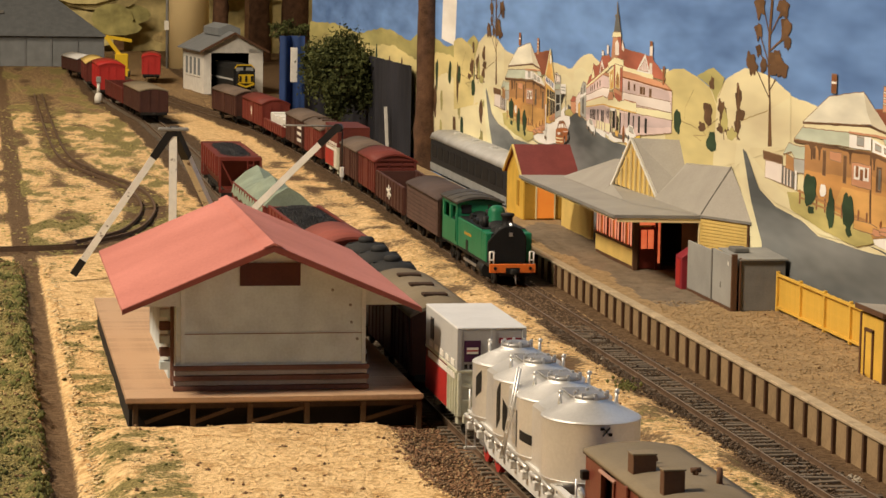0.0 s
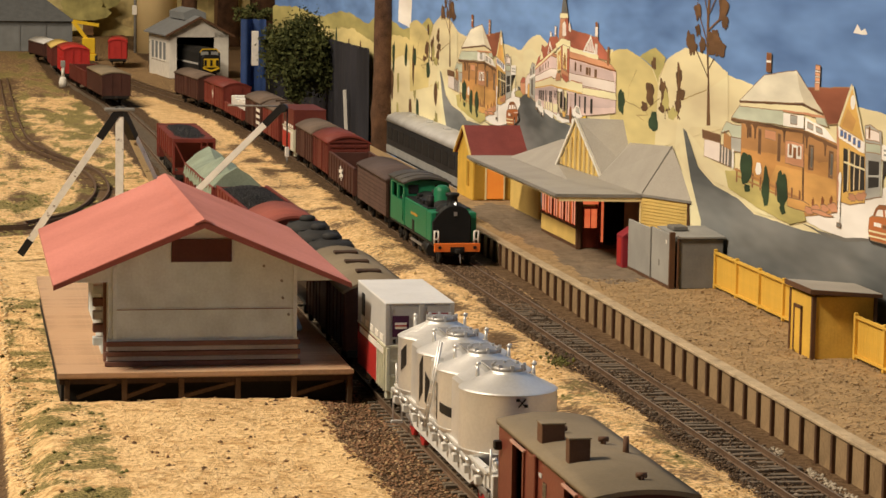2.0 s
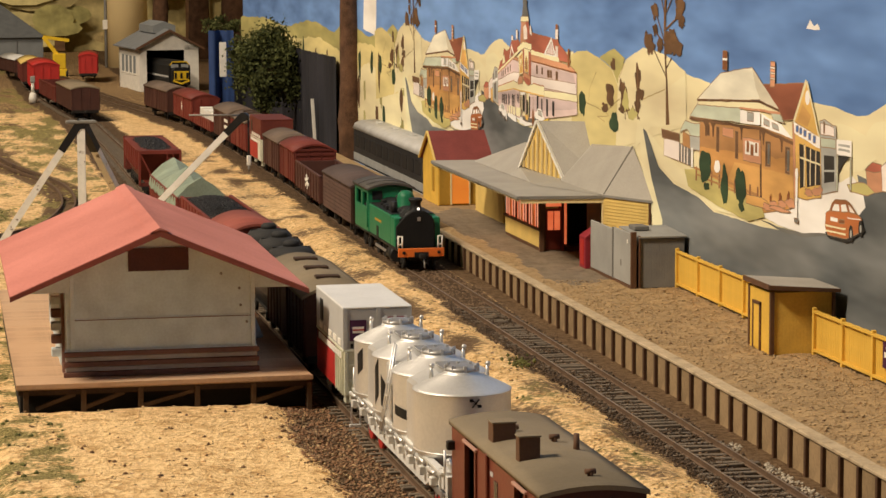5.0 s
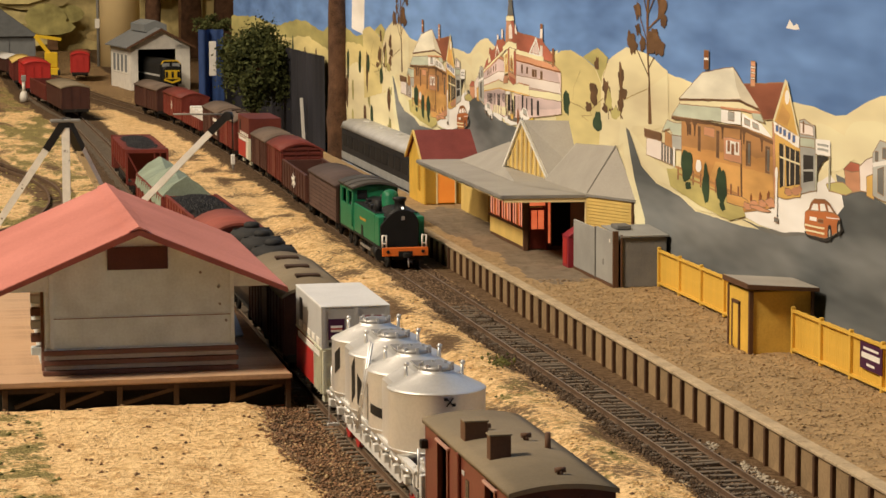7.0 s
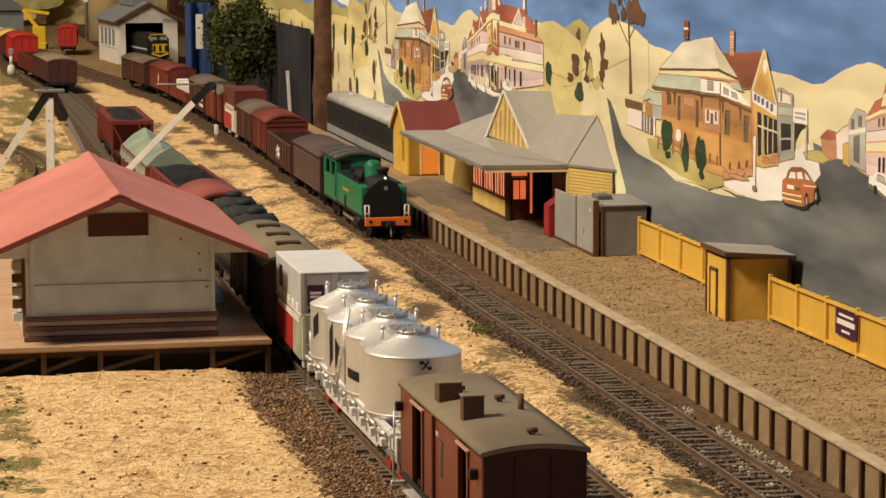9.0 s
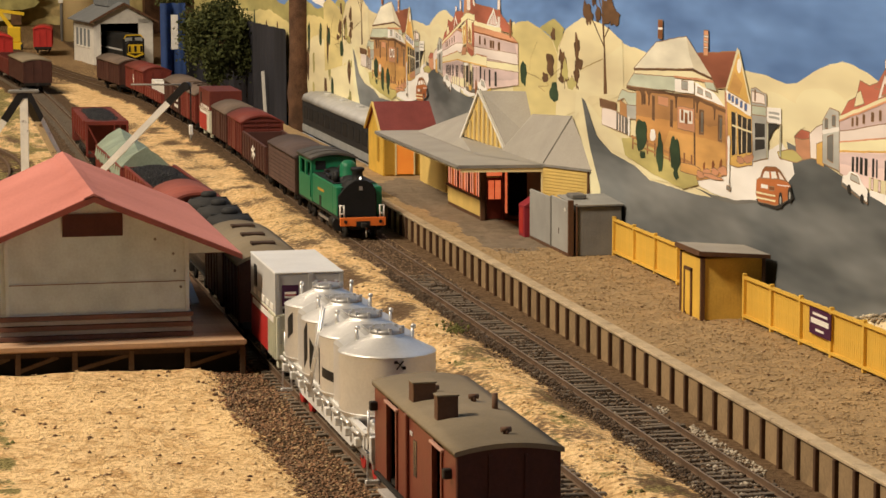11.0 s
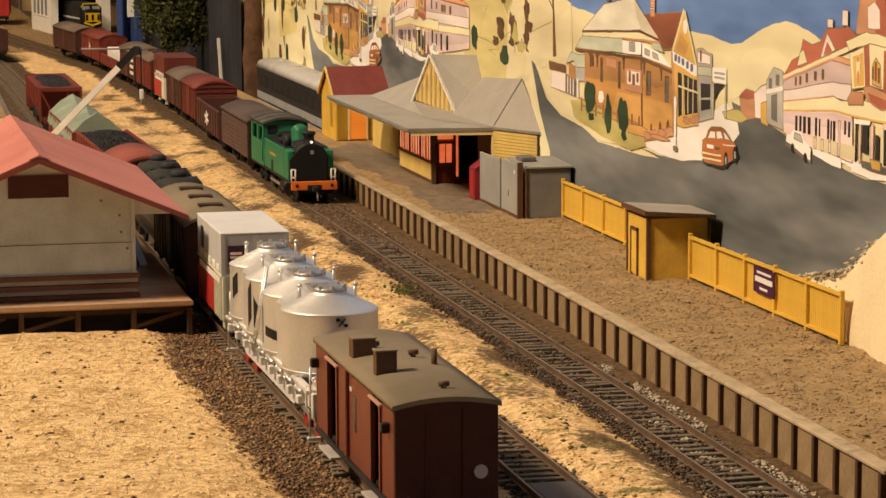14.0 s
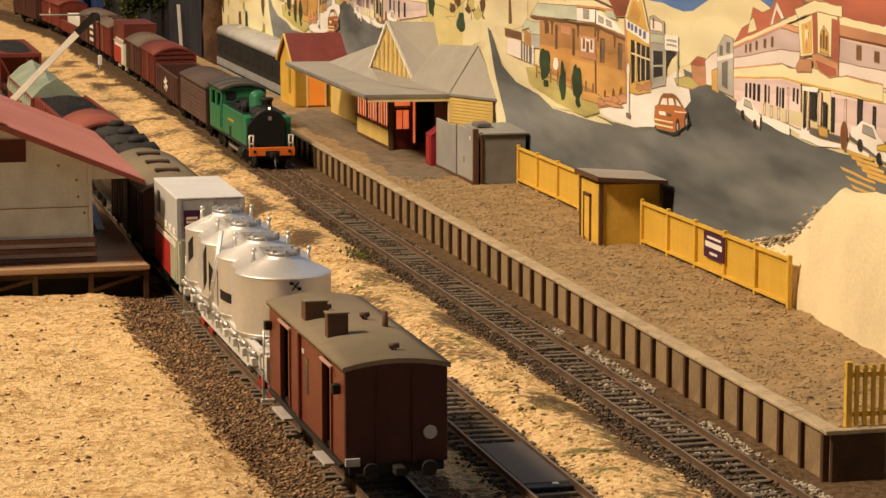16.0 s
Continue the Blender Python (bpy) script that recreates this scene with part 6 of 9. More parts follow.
def railcar():
    th = thing("railcar", 9.0, 130.5, 0, 0, "dark grey passenger carriage with silver roof at the platform", "carriage")
    side = [(-1.45, 1.1), (1.45, 1.1), (1.45, 3.9), (1.2, 4.25), (0.6, 4.5), (-0.6, 4.5), (-1.2, 4.25), (-1.45, 3.9)]
    part("body", Geo().prism([(-1.42, 1.0), (1.42, 1.0), (1.42, 3.8), (-1.42, 3.8)], "y", -16, 16), "coach_side", th, "", 0.05)
    part("roof", Geo().prism([(-1.5, 3.75), (1.5, 3.75), (1.3, 4.2), (0.7, 4.45), (-0.7, 4.45), (-1.3, 4.2)], "y", -16.1, 16.1, True), "coach_roof", th, "weathered silver roof")
    part("waist_band", Geo().box(-1.47, -1.40, -15.8, 15.8, 1.15, 1.75), "coach_grey", th)
    part("step_board", Geo().box(-1.62, -1.4, -15.8, 15.8, 0.85, 0.97), "coach_grey", th)
    for k in range(11):
        y = -14.4 + k * 2.75
        part("window", Geo().box(-1.45, -1.40, y, y + 2.1, 2.25, 3.3, 0.02), "inside_dark", th)
    part("end_panel", Geo().box(-1.4, 1.4, -16.12, -16.02, 1.0, 3.8), "yellow", th, "yellow end panel")
    for y in (-11, 11):
        part("bogie", Geo().box(-1.0, 1.0, y - 2, y + 2, 0.35, 0.95), "under_black", th)
        for dy in (-1.2, 1.2):
            for x in (-0.82, 0.82):
                part("wheel", Geo().tube((x - 0.12, y + dy, 0.52), (x + 0.12, y + dy, 0.52), 0.52, 0.52, 14), "under_black", th)
    for k in range(4):
        part("roof_vent", Geo().box(-0.25, 0.25, -12 + k * 7.6, -11 + k * 7.6, 4.4, 4.58, 0.05), "coach_roof", th)


railcar()


def iron_closet():
    th = thing("iron_closet", 7.75, 59.0, PZ, 0, "grey iron closets with dark trim behind a screen", "closet")
    part("screen_panel", Geo().box(0, 0.12, 3.6, 8.2, 0.15, 2.75, 0.02), "privy_grey", th, "pale grey sheet screen")
    part("screen_panel", Geo().box(0.02, 0.14, 0.1, 3.5, 0.15, 2.85, 0.02), "privy_grey", th, "pale grey sheet screen")
    part("screen_rail", Geo().box(-0.02, 0.16, 0.05, 8.2, 0.0, 0.15), "brown_trim", th)
    part("cover_strip", Geo().box(-0.03, 0.16, 3.48, 3.62, 0.1, 2.85), "privy_dark", th)
    part("corner_post", Geo().box(0.0, 0.3, -0.06, 0.1, 0, 2.95, 0.02), "brown_trim", th)
    part("corner_post", Geo().box(0.42, 0.52, -0.06, 0.1, 0, 2.75, 0.02), "brown_trim", th)
    part("closet_wall", Geo().box(0.5, 2.9, 0.0, 3.6, 0.0, 2.6, 0.03), "iron_corr", th, "dark grey corrugated closet")
    part("closet_roof", Geo().prism([(-0.1, 2.62), (3.8, 2.78), (3.8, 2.86), (-0.1, 2.7)], "x", 0.4, 3.0), "privy_grey", th)
    part("roof_pipe", Geo().box(0.7, 1.5, 1.8, 3.0, 2.8, 3.05, 0.05), "privy_dark", th)
    part("notice", Geo().box(-0.015, 0.0, 0.5, 0.7, 2.3, 2.5), "white_paint", th)
    part("door_latch", Geo().box(-0.02, 0.02, 1.9, 1.98, 1.0, 1.3), "iron_dark", th)


iron_closet()


def booth():
    th = thing("red_booth", 7.5, 67.4, PZ, 0, "small crimson booth standing against the grey screen", "booth")
    part("body", Geo().box(0, 0.9, 0.05, 1.3, 0, 1.75, 0.03), "crimson", th)
    part("roof", Geo().prism([(0.0, 1.75), (0.9, 1.75), (0.9, 2.1), (0.7, 2.22)], "y", 0.0, 1.35), "crimson", th)
    part("door_panel", Geo().box(-0.02, 0.0, 0.3, 1.05, 0.2, 1.6), "signal_red", th)


booth()


def privy():
    th = thing("platform_shed", 7.85, 36.6, PZ, 0, "yellow boarded platform shed with brown trim", "shed")
    part("wall", Geo().box(0, 2.75, 0.1, 3.1, 0, 2.72, 0.02), "board_ochre", th, "yellow board wall, shade put into its colour")
    part("front_panel", Geo().box(-0.04, 0.0, 0.15, 3.05, 0, 2.7), "yellow", th, "bright yellow front")
    for y, w in ((0.06, 0.16), (2.98, 0.16)):
        part("corner_board", Geo().box(-0.1, 0.1, y, y + w, 0, 2.75, 0.02), "brown_trim", th)
    part("corner_board", Geo().box(2.7, 2.85, 0.02, 0.2, 0, 2.7, 0.02), "brown_trim", th)
    door = part("door", Geo().box(-0.09, -0.04, 1.55, 2.35, 0.1, 2.0), "yellow", th)
    for y in (1.42, 2.35):
        part("door_post", Geo().box(-0.12, -0.04, y, y + 0.13, 0.0, 2.1), "brown_trim", th)
    part("door_head", Geo().box(-0.12, -0.04, 1.42, 2.48, 2.0, 2.14), "brown_trim", th)
    part("roof", Geo().prism([(-0.22, 2.98), (3.0, 2.75), (3.0, 2.86), (-0.22, 3.1)], "y", -0.12, 3.35), "iron_roof", th, "flat weathered roof", 0.02)
    part("fascia", Geo().box(-0.26, -0.2, -0.15, 3.38, 2.88, 3.1), "brown_trim", th)
    part("end_fascia", Geo().prism([(-0.22, 2.88), (3.0, 2.68), (3.0, 2.84), (-0.22, 3.08)], "y", -0.19, -0.125), "brown_trim", th)


privy()


def paling_fence(y0, y1, x0, x1, sign=False):
    th = thing("paling_fence", x0, y0, PZ, 0, "yellow paling fence at the back of the platform", "fence", "platform fences")
    n = max(2, round((y1 - y0) / 3.5))
    h = 1.95

    def px(y):
        return (x1 - x0) * (y / (y1 - y0))

    for k in range(n + 1):
        y = (y1 - y0) * k / n
        part("post", Geo().box(px(y) - 0.12, px(y) + 0.06, y - 0.09, y + 0.09, 0, h + 0.12, 0.02), "yellow", th)
    for z in (0.22, h - 0.06):
        part("rail", Geo().beam((px(0) - 0.05, 0, z), (px(y1 - y0) - 0.05, y1 - y0, z), 0.14, 0.1), "yellow", th)
    paling = Geo().box(0.02, 0.07, 0.01, 0.19, 0.1, h, 0.012).mesh("paling", [C["yellow"]])
    y = 0.0
    while y < y1 - y0 - 0.1:
        part("paling", paling, None, th, at=(px(y), y, 0.01 * math.sin(y * 7)))
        y += 0.205
    if sign:
        s = part("sign", Geo().box(px(5) - 0.16, px(5) - 0.12, 26.1 - y0, 28.5 - y0, 0.72, 1.78), "plum", th, "dark plum sign with white lettering bars")
        for k, (a, b, z) in enumerate(((0.35, 2.0, 1.52), (0.2, 2.2, 1.17), (0.75, 1.65, 0.88))):
            part("lettering_bar", Geo().box(px(5) - 0.175, px(5) - 0.162, 26.1 - y0 + a, 26.1 - y0 + b, z, z + (0.22 if k == 1 else 0.1)), "white_paint", s)
    return th


paling_fence(40.1, 58.9, 10.15, 10.25)
paling_fence(19.5, 36.4, 9.95, 9.7, True)


def picket_gate():
    th = thing("picket_fence", 4.0, 0.0, PZ, 0, "yellow picket fence across the platform ramp", "fence", "platform fences")
    for x in (0.0, 3.4, 6.6):
        part("post", Geo().box(x, x + 0.2, -0.1, 0.1, 0, 2.0, 0.02), "yellow", th)
    for z in (0.3, 1.5):
        part("rail", Geo().box(0, 6.8, 0.02, 0.12, z, z + 0.15), "yellow", th)
    picket = Geo().box(-0.075, 0.075, -0.08, 0.0, 0.05, 1.9, 0.02).mesh("picket", [C["yellow"]])
    for k in range(24):
        part("picket", picket, None, th, at=(0.36 + k * 0.265, 0, 0.02 * math.sin(k * 3)))


picket_gate()


def plaster_bank():
    rows = []
    for k in range(52):
        y = 33.0 - k * 0.9
        crest = lerp(y, [(-20, 6.6), (14, 6.3), (17.5, 6.1), (19.4, 5.2), (21.5, 3.9), (25, 3.2), (29, 2.4), (33, 1.3)])
        foot = lerp(y, [(-20, 9.0), (0, 9.2), (12, 9.7), (18.6, 10.15), (33, 10.35)])
        row = []
        for i in range(14):
            s = i / 13
            x = foot + (11.4 - foot) * s ** 1.4 + 0.22 * noise.noise((y * 0.3, s * 2.2, 1.0)) * (1 - s)
            z = PZ - 0.05 + (crest - PZ) * (1 - (1 - s) ** 2.0) + 0.16 * noise.noise((y * 0.7, s * 4.0, 2.0)) * (0.3 + s)
            row.append((x, y + 0.2 * noise.noise((s * 3, y * 0.3, 4)), z))
        rows.append(row)
    solid("plaster_bank", Geo().grid(rows), "plaster", "cream plaster rock bank against the backdrop", "bank", "structure")

    def place(rng, n):
        y = rng.uniform(19.0, 32.0, n)
        s = rng.uniform(0, 1, n) ** 2
        return np.stack([11.15 - rng.uniform(0, 0.45, n), y, np.interp(y, [17.5, 19.4, 21.5, 25, 29, 33], [6.1, 5.0, 3.8, 3.1, 2.3, 1.4]) - s * 1.1], 1)

    grains("rubble", 420, place, 0.06, 0.18, "pale_stone", 21, "grey and pale rubble at the foot of the bank")


plaster_bank()


# ---- goods shed ----
def goods_shed():
    th = thing("goods_shed", 0, 0, 0, 0, "grey boarded goods shed with red roof on a timber deck", "shed")
    X0, X1, Y0, Y1, ZD = -22.25, -14.4, 38.0, 54.5, 1.2
    roof_z, eave = 7.45, 4.85
    cx = -18.45
    end = [(X0, ZD), (X1, ZD), (X1, 5.55), (cx, 7.2), (X0, 5.55)]
    wall = part("end_wall", Geo().prism([(X0, 2.2), (X1, 2.2), (X1, 5.6), (cx, 7.15), (X0, 5.6)], "y", Y0, Y0 + 0.25), "board_shed", th, "pale grey vertical boards")
    # eave returns of the end wall
    for a, b in ((-24.3, X0), (X1, -12.7)):
        low, high = (4.76, 5.6) if a < -20 else (5.6, 4.76)
        part("eave_return", Geo().prism([(a, 4.72), (b, 4.72), (b, high), (a, low)], "y", Y0 - 0.02, Y0 + 0.2), "board_shed", th)
    part("side_wall", Geo().box(X0, X0 + 0.25, Y0 + 0.25, Y1, ZD, 5.6), "board_shed", th)
    part("side_wall", Geo().box(X1 - 0.25, X1, Y0 + 0.25, Y0 + 5.0, ZD, 5.6), "board_shed", th)
    part("side_wall", Geo().box(X1 - 0.25, X1, Y0 + 10.5, Y1, ZD, 5.6), "board_shed", th)
    # Black panel in the opening, painted as the shade within.
    part("side_door", Geo().box(X1 - 0.32, X1 - 0.18, Y0 + 5.0, Y0 + 10.5, ZD, 5.6), "inside_dark", th, "black panel giving the open doorway its shade")
    part("back_wall", Geo().prism(end, "y", Y1 - 0.25, Y1), "board_shed", th)
    for x in (X0 + 0.3, X1 - 0.05):
        part("corner_batten", Geo().box(x - 0.12, x + 0.05, Y0 - 0.07, Y0, 2.25, 5.5 if x > -20 else 5.4), "shed_grey", th)
    part("cover_strip", Geo().box(X0 + 0.3, X1 - 0.05, Y0 - 0.03, Y0, 3.58, 3.62), "shed_grey", th)
    part("wall_joint", Geo().box(X0 + 0.3, X1 - 0.05, Y0 - 0.012, Y0, 3.54, 3.58), "shed_brown", th)
    for k in range(5):
        z = ZD + 0.02 + 0.21 * k
        brown = k % 2 == 0
        out = 0.18 if brown else 0.10
        part("base_board", Geo().box(X0 - out + 0.04, X1 + out - 0.04, Y0 - out, Y0 + 0.1, z, z + 0.195, 0.02), "shed_brown" if brown else "base_grey", th, "weathered brown base board" if brown else "grey base board")
    part("base_cap", Geo().box(X0 - 0.06, X1 + 0.06, Y0 - 0.08, Y0 + 0.1, 2.255, 2.32), "shed_grey", th)
    part("gable_vent", Geo().box(-19.65, -17.15, Y0 - 0.09, Y0 + 0.02, 5.55, 6.5), "vent_maroon", th, "dark maroon louvred vent")
    for x, z in ((-15.05, 4.72), (-15.0, 4.0), (-15.8, 5.35), (-14.75, 3.3)):
        part("bolt", Geo().tube((x, Y0 - 0.06, z), (x, Y0 + 0.02, z), 0.06, 0.06, 8), "iron_dark", th)
    # loading door framing on the yard side
    for k in range(5):
        part("fender_board", Geo().box(X0 - 0.5, X0 - 0.05, Y0 + 2.4 + 0.03 * k, Y0 + 2.9, ZD + 0.5 + 0.55 * k, ZD + 0.85 + 0.55 * k, 0.03), "shed_brown" if k % 2 else "shed_grey", th)
    part("door_frame", Geo().box(X0 - 0.12, X0, Y0 + 1.2, Y0 + 1.7, ZD, 4.6), "shed_brown", th)
    part("yard_door", Geo().box(X0 - 0.1, X0 - 0.02, Y0 + 3.2, Y0 + 8.0, ZD, 4.6), "shed_grey", th)
    # roof in two slabs with a thin edge
    for sx, name in ((-1, "west"), (1, "east")):
        ex = cx + sx * 6.1
        g = Geo()
        g.prism([(cx, roof_z), (ex, eave), (ex, eave - 0.14), (cx, roof_z - 0.16)], "y", 36.3, 56.4)
        part("roof_slope", g, "roof_red", th, "faded red painted roof slope")
        part("barge_board", Geo().prism([(cx, roof_z - 0.03), (ex, eave - 0.03), (ex, eave - 0.22), (cx, roof_z - 0.30)], "y", 36.22, 36.3), "roof_trim", th)
    part("ridge_cap", Geo().prism([(cx - 0.42, roof_z - 0.12), (cx, roof_z + 0.08), (cx + 0.42, roof_z - 0.12), (cx, roof_z - 0.02)], "y", 36.2, 56.5), "roof_red", th)
    # deck
    deck = part("deck", Geo().box(-24.35, -12.25, 36.55, 66.5, 0.95, 1.12), "deck_wood", th, "worn brown timber deck")
    plank = Geo().box(-6.05, 6.05, -0.245, 0.245, 1.12, 1.2, 0.01).mesh("plank", [C["deck_wood"]])
    for k in range(60):
        part("plank", plank, None, deck, at=(-18.3, 36.8 + 0.5 * k, 0.004 * math.sin(k * 5.0)))
    part("deck_edge", Geo().box(-24.4, -12.2, 36.42, 36.54, 1.02, 1.2), "deck_wood", th)
    part("deck_joist", Geo().box(-24.3, -12.3, 36.6, 36.8, 0.72, 0.95), "dark_wood", th)
    for k in range(6):
        x = -24.1 + k * 2.33
        part("deck_post", Geo().box(x, x + 0.22, 36.55, 36.77, -0.6, 0.9, 0.02), "post_wood", th)
    for a, b in ((-23.6, -22.0), (-19.2, -17.0), (-14.6, -12.6), (-21.6, -20.0)):
        part("brace", Geo().beam((a, 36.7, 0.15), (b, 36.7, 0.72), 0.16), "post_wood", th)
    # Black block added under the deck to stand for the shade there.
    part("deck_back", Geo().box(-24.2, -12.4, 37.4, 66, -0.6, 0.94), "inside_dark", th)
    part("loose_plank", Geo().beam((-14.2, 48.5, 4.2), (-13.2, 46.5, 1.3), 0.4, 0.16), "shed_grey", th)


goods_shed()


def derrick():
    th = thing("derrick_crane", 0, 0, 0, 0, "white timber yard derrick with black iron tips", "crane")
    top = (-18.9, 85.0, 8.74)
    feet = ((-24.75, 85.5, 0.0), (-18.95, 84.6, -0.3), (-14.4, 92.0, -0.3))
    for k, f in enumerate(feet):
        t, b = Vector(top), Vector(f)
        u, w = t.lerp(b, 0.20 if k != 1 else 0.05), t.lerp(b, 0.9 if k == 0 else 1.0)
        leg = part("leg", Geo().beam(u, w, 0.46, 0.4), "chipped_white", th, "chipped white timber leg")
        part("leg_tip", Geo().beam(t, u, 0.52, 0.46), "black_paint", leg)
        if k == 0:
            part("leg_foot", Geo().beam(w, b, 0.5, 0.44), "black_paint", leg)
    part("head_plate", Geo().box(top[0] - 0.9, top[0] + 0.9, 84.7, 85.3, 8.6, 8.8, 0.05), "iron_dark", th)
    a, b = Vector((-16.5, 82.0, 2.2)), Vector((-9.75, 80.0, 9.25))
    jib = part("jib", Geo().beam(a, a.lerp(b, 0.85), 0.36, 0.36), "white_paint", th, "white timber jib")
    part("jib_tip", Geo().beam(a.lerp(b, 0.85), b, 0.42, 0.42), "black_paint", jib)
    part("pulley", Geo().tube((b.x - 0.1, 79.8, 9.15), (b.x + 0.1, 80.2, 9.15), 0.26, 0.26, 14), "black_paint", jib)
    part("tie_rod", Geo().tube(b, b + Vector((-3.2, 0.1, 0.05)), 0.06, 0.06, 6), "iron_dark", th)
    part("rope", Geo().tube((-9.5, 80.0, 9.1), (-9.5, 80.0, 6.9), 0.045, 0.045, 6), "black_paint", th)
    hook = part("hook_block", Geo().box(-9.62, -9.38, 79.9, 80.1, 6.3, 6.9, 0.04), "white_paint", th)
    part("hook", Geo().tube((-9.5, 80, 6.3), (-9.5, 80, 5.95), 0.08, 0.03, 8), "iron_dark", hook)
    part("mast", Geo().beam((-16.5, 82.2, -0.3), (-16.5, 82.2, 2.7), 0.6), "dark_wood", th)


derrick()


# ---- rolling stock ----
def running_gear(th, L, W, bogie=False, red=False, body="under_black"):
    """Frame, wheels, axle boxes, couplers; the wagon is centred on the origin, rail top at z = 0."""
    h = L / 2
    for s in (-1, 1):
        part("sole_bar", Geo().box(s * 0.95 - 0.1, s * 0.95 + 0.1, -h + 0.05, h - 0.05, 0.78, 1.06, 0.02), body, th)
        part("headstock", Geo().box(-W / 2 + 0.1, W / 2 - 0.1, min(s * h, s * (h - 0.16)), max(s * h, s * (h - 0.16)), 0.72, 1.06, 0.02), body, th)
        part("coupler", Geo().box(-0.16, 0.16, min(s * h, s * (h + 0.5)), max(s * h, s * (h + 0.5)), 0.72, 0.98, 0.04), "under_black", th)
    spots = []
    for s in (-1, 1):
        c = s * (h - (2.3 if bogie else 1.9 * L / 8.5))
        spots += [c - 0.95, c + 0.95] if bogie else [c]
        if bogie:
            part("bogie_frame", Geo().box(-1.08, 1.08, c - 1.6, c + 1.6, 0.35, 0.75, 0.05), "under_black", th)
    for y in spots:
        part("axle", Geo().tube((-0.85, y, 0.52), (0.85, y, 0.52), 0.09, 0.09, 8), "under_black", th)
        for s in (-1, 1):
            wheel = part("wheel", Geo().tube((s * 0.72, y, 0.52), (s * 0.9, y, 0.52), 0.54, 0.52, 18), "signal_red" if red else "under_black", th)
            part("hub", Geo().tube((s * 0.9, y, 0.52), (s * 0.96, y, 0.52), 0.2, 0.16, 10), "under_black", wheel)
            part("axle_box", Geo().box(s * 1.05 - 0.12, s * 1.05 + 0.12, y - 0.22, y + 0.22, 0.38, 0.85, 0.03), body, th)


def arch(W, zs, zr, n=9, t=0.14):
    """Profile of an arched roof."""
    up = [(-W / 2 + W * k / (n - 1), zs + (zr - zs) * (1 - (2 * k / (n - 1) - 1) ** 2)) for k in range(n)]
    return up + [(x, z - t) for x, z in reversed(up)]


def box_van(name, x, y0, y1, rz, body, roof, label, W=2.95, zs=3.45, zr=4.0, louvre=False, door=True, group="goods train", bogie=False, hatches=0, mark="", straps=True):
    L = y1 - y0
    th = thing(name, x, (y0 + y1) / 2, 0, rz, label, "wagon", group)
    running_gear(th, L, W, bogie)
    h = L / 2
    ends = [(-W / 2, 1.02), (W / 2, 1.02)] + [(a, b - 0.1) for a, b in reversed(arch(W, zs, zr)[:9])]
    part("body", Geo().prism(ends, "y", -h + 0.06, h - 0.06), body, th, "", 0.03)
    part("roof", Geo().prism(arch(W + 0.22, zs, zr), "y", -h - 0.06, h + 0.06, True), roof, th, "arched dusty roof")
    for s in (-1, 1):
        n = max(4, int(L / 1.1))
        for k in range(n + 1) if straps else (0, n):
            y = -h + 0.12 + (L - 0.24) * k / n
            part("side_strap", Geo().box(s * W / 2 - 0.02, s * (W / 2 + 0.05) if s > 0 else s * W / 2 + 0.02, y - 0.05, y + 0.05, 1.05, zs - 0.05) if s > 0 else Geo().box(-W / 2 - 0.05, -W / 2 + 0.02, y - 0.05, y + 0.05, 1.05, zs - 0.05), body, th)
        for z in np.arange(1.08, zs - 0.2, 0.27) if not straps else ():
            xa, xb = (W / 2 - 0.02, W / 2 + 0.04) if s > 0 else (-W / 2 - 0.04, -W / 2 + 0.02)
            part("plank", Geo().box(xa, xb, -h + 0.2, h - 0.2, z, z + 0.225, 0.015), "plank_brown", th)
        if door:
            x0, x1 = (W / 2, W / 2 + 0.09) if s > 0 else (-W / 2 - 0.09, -W / 2)
            part("side_door", Geo().box(x0, x1, -0.95, 0.95, 1.1, zs - 0.12, 0.02), body, th)
    for s in (-1, 1):
        ya, yb = (h - 0.06, h + 0.03) if s > 0 else (-h - 0.03, -h + 0.06)
        if louvre:
            for z in np.arange(1.3, zs, 0.36):
                part("louvre", Geo().box(-W / 2 + 0.15, W / 2 - 0.15, ya, yb, z, z + 0.2, 0.03), body, th)
        for xx in (-W / 2 + 0.08, -0.5, 0.5, W / 2 - 0.08):
            part("end_stanchion", Geo().box(xx - 0.06, xx + 0.06, ya, yb + (0.03 if s > 0 else 0), 1.02, zs - 0.05), body, th)
    for k in range(hatches):
        y = -h + L * (k + 0.8) / (hatches + 0.6)
        part("roof_hatch", Geo().box(-0.6, 0.5, y - 0.3, y + 0.3, zr - 0.05, zr + 0.09, 0.03), "dark_wood", th)
    if mark == "star":
        for k in range(3):
            a = math.pi * k / 3
            part("emblem_bar", Geo().beam((-W / 2 - 0.07, -math.cos(a) * 0.5, 2.3 - math.sin(a) * 0.5), (-W / 2 - 0.07, math.cos(a) * 0.5, 2.3 + math.sin(a) * 0.5), 0.05, 0.16), "white_paint", th)
    if mark == "bars":
        for z in (1.5, 2.1, 2.7):
            part("lettering_bar", Geo().box(-W / 2 - 0.08, -W / 2 - 0.055, -h + 0.5, -h + 3.2, z, z + 0.3), "white_paint", th)
    return th


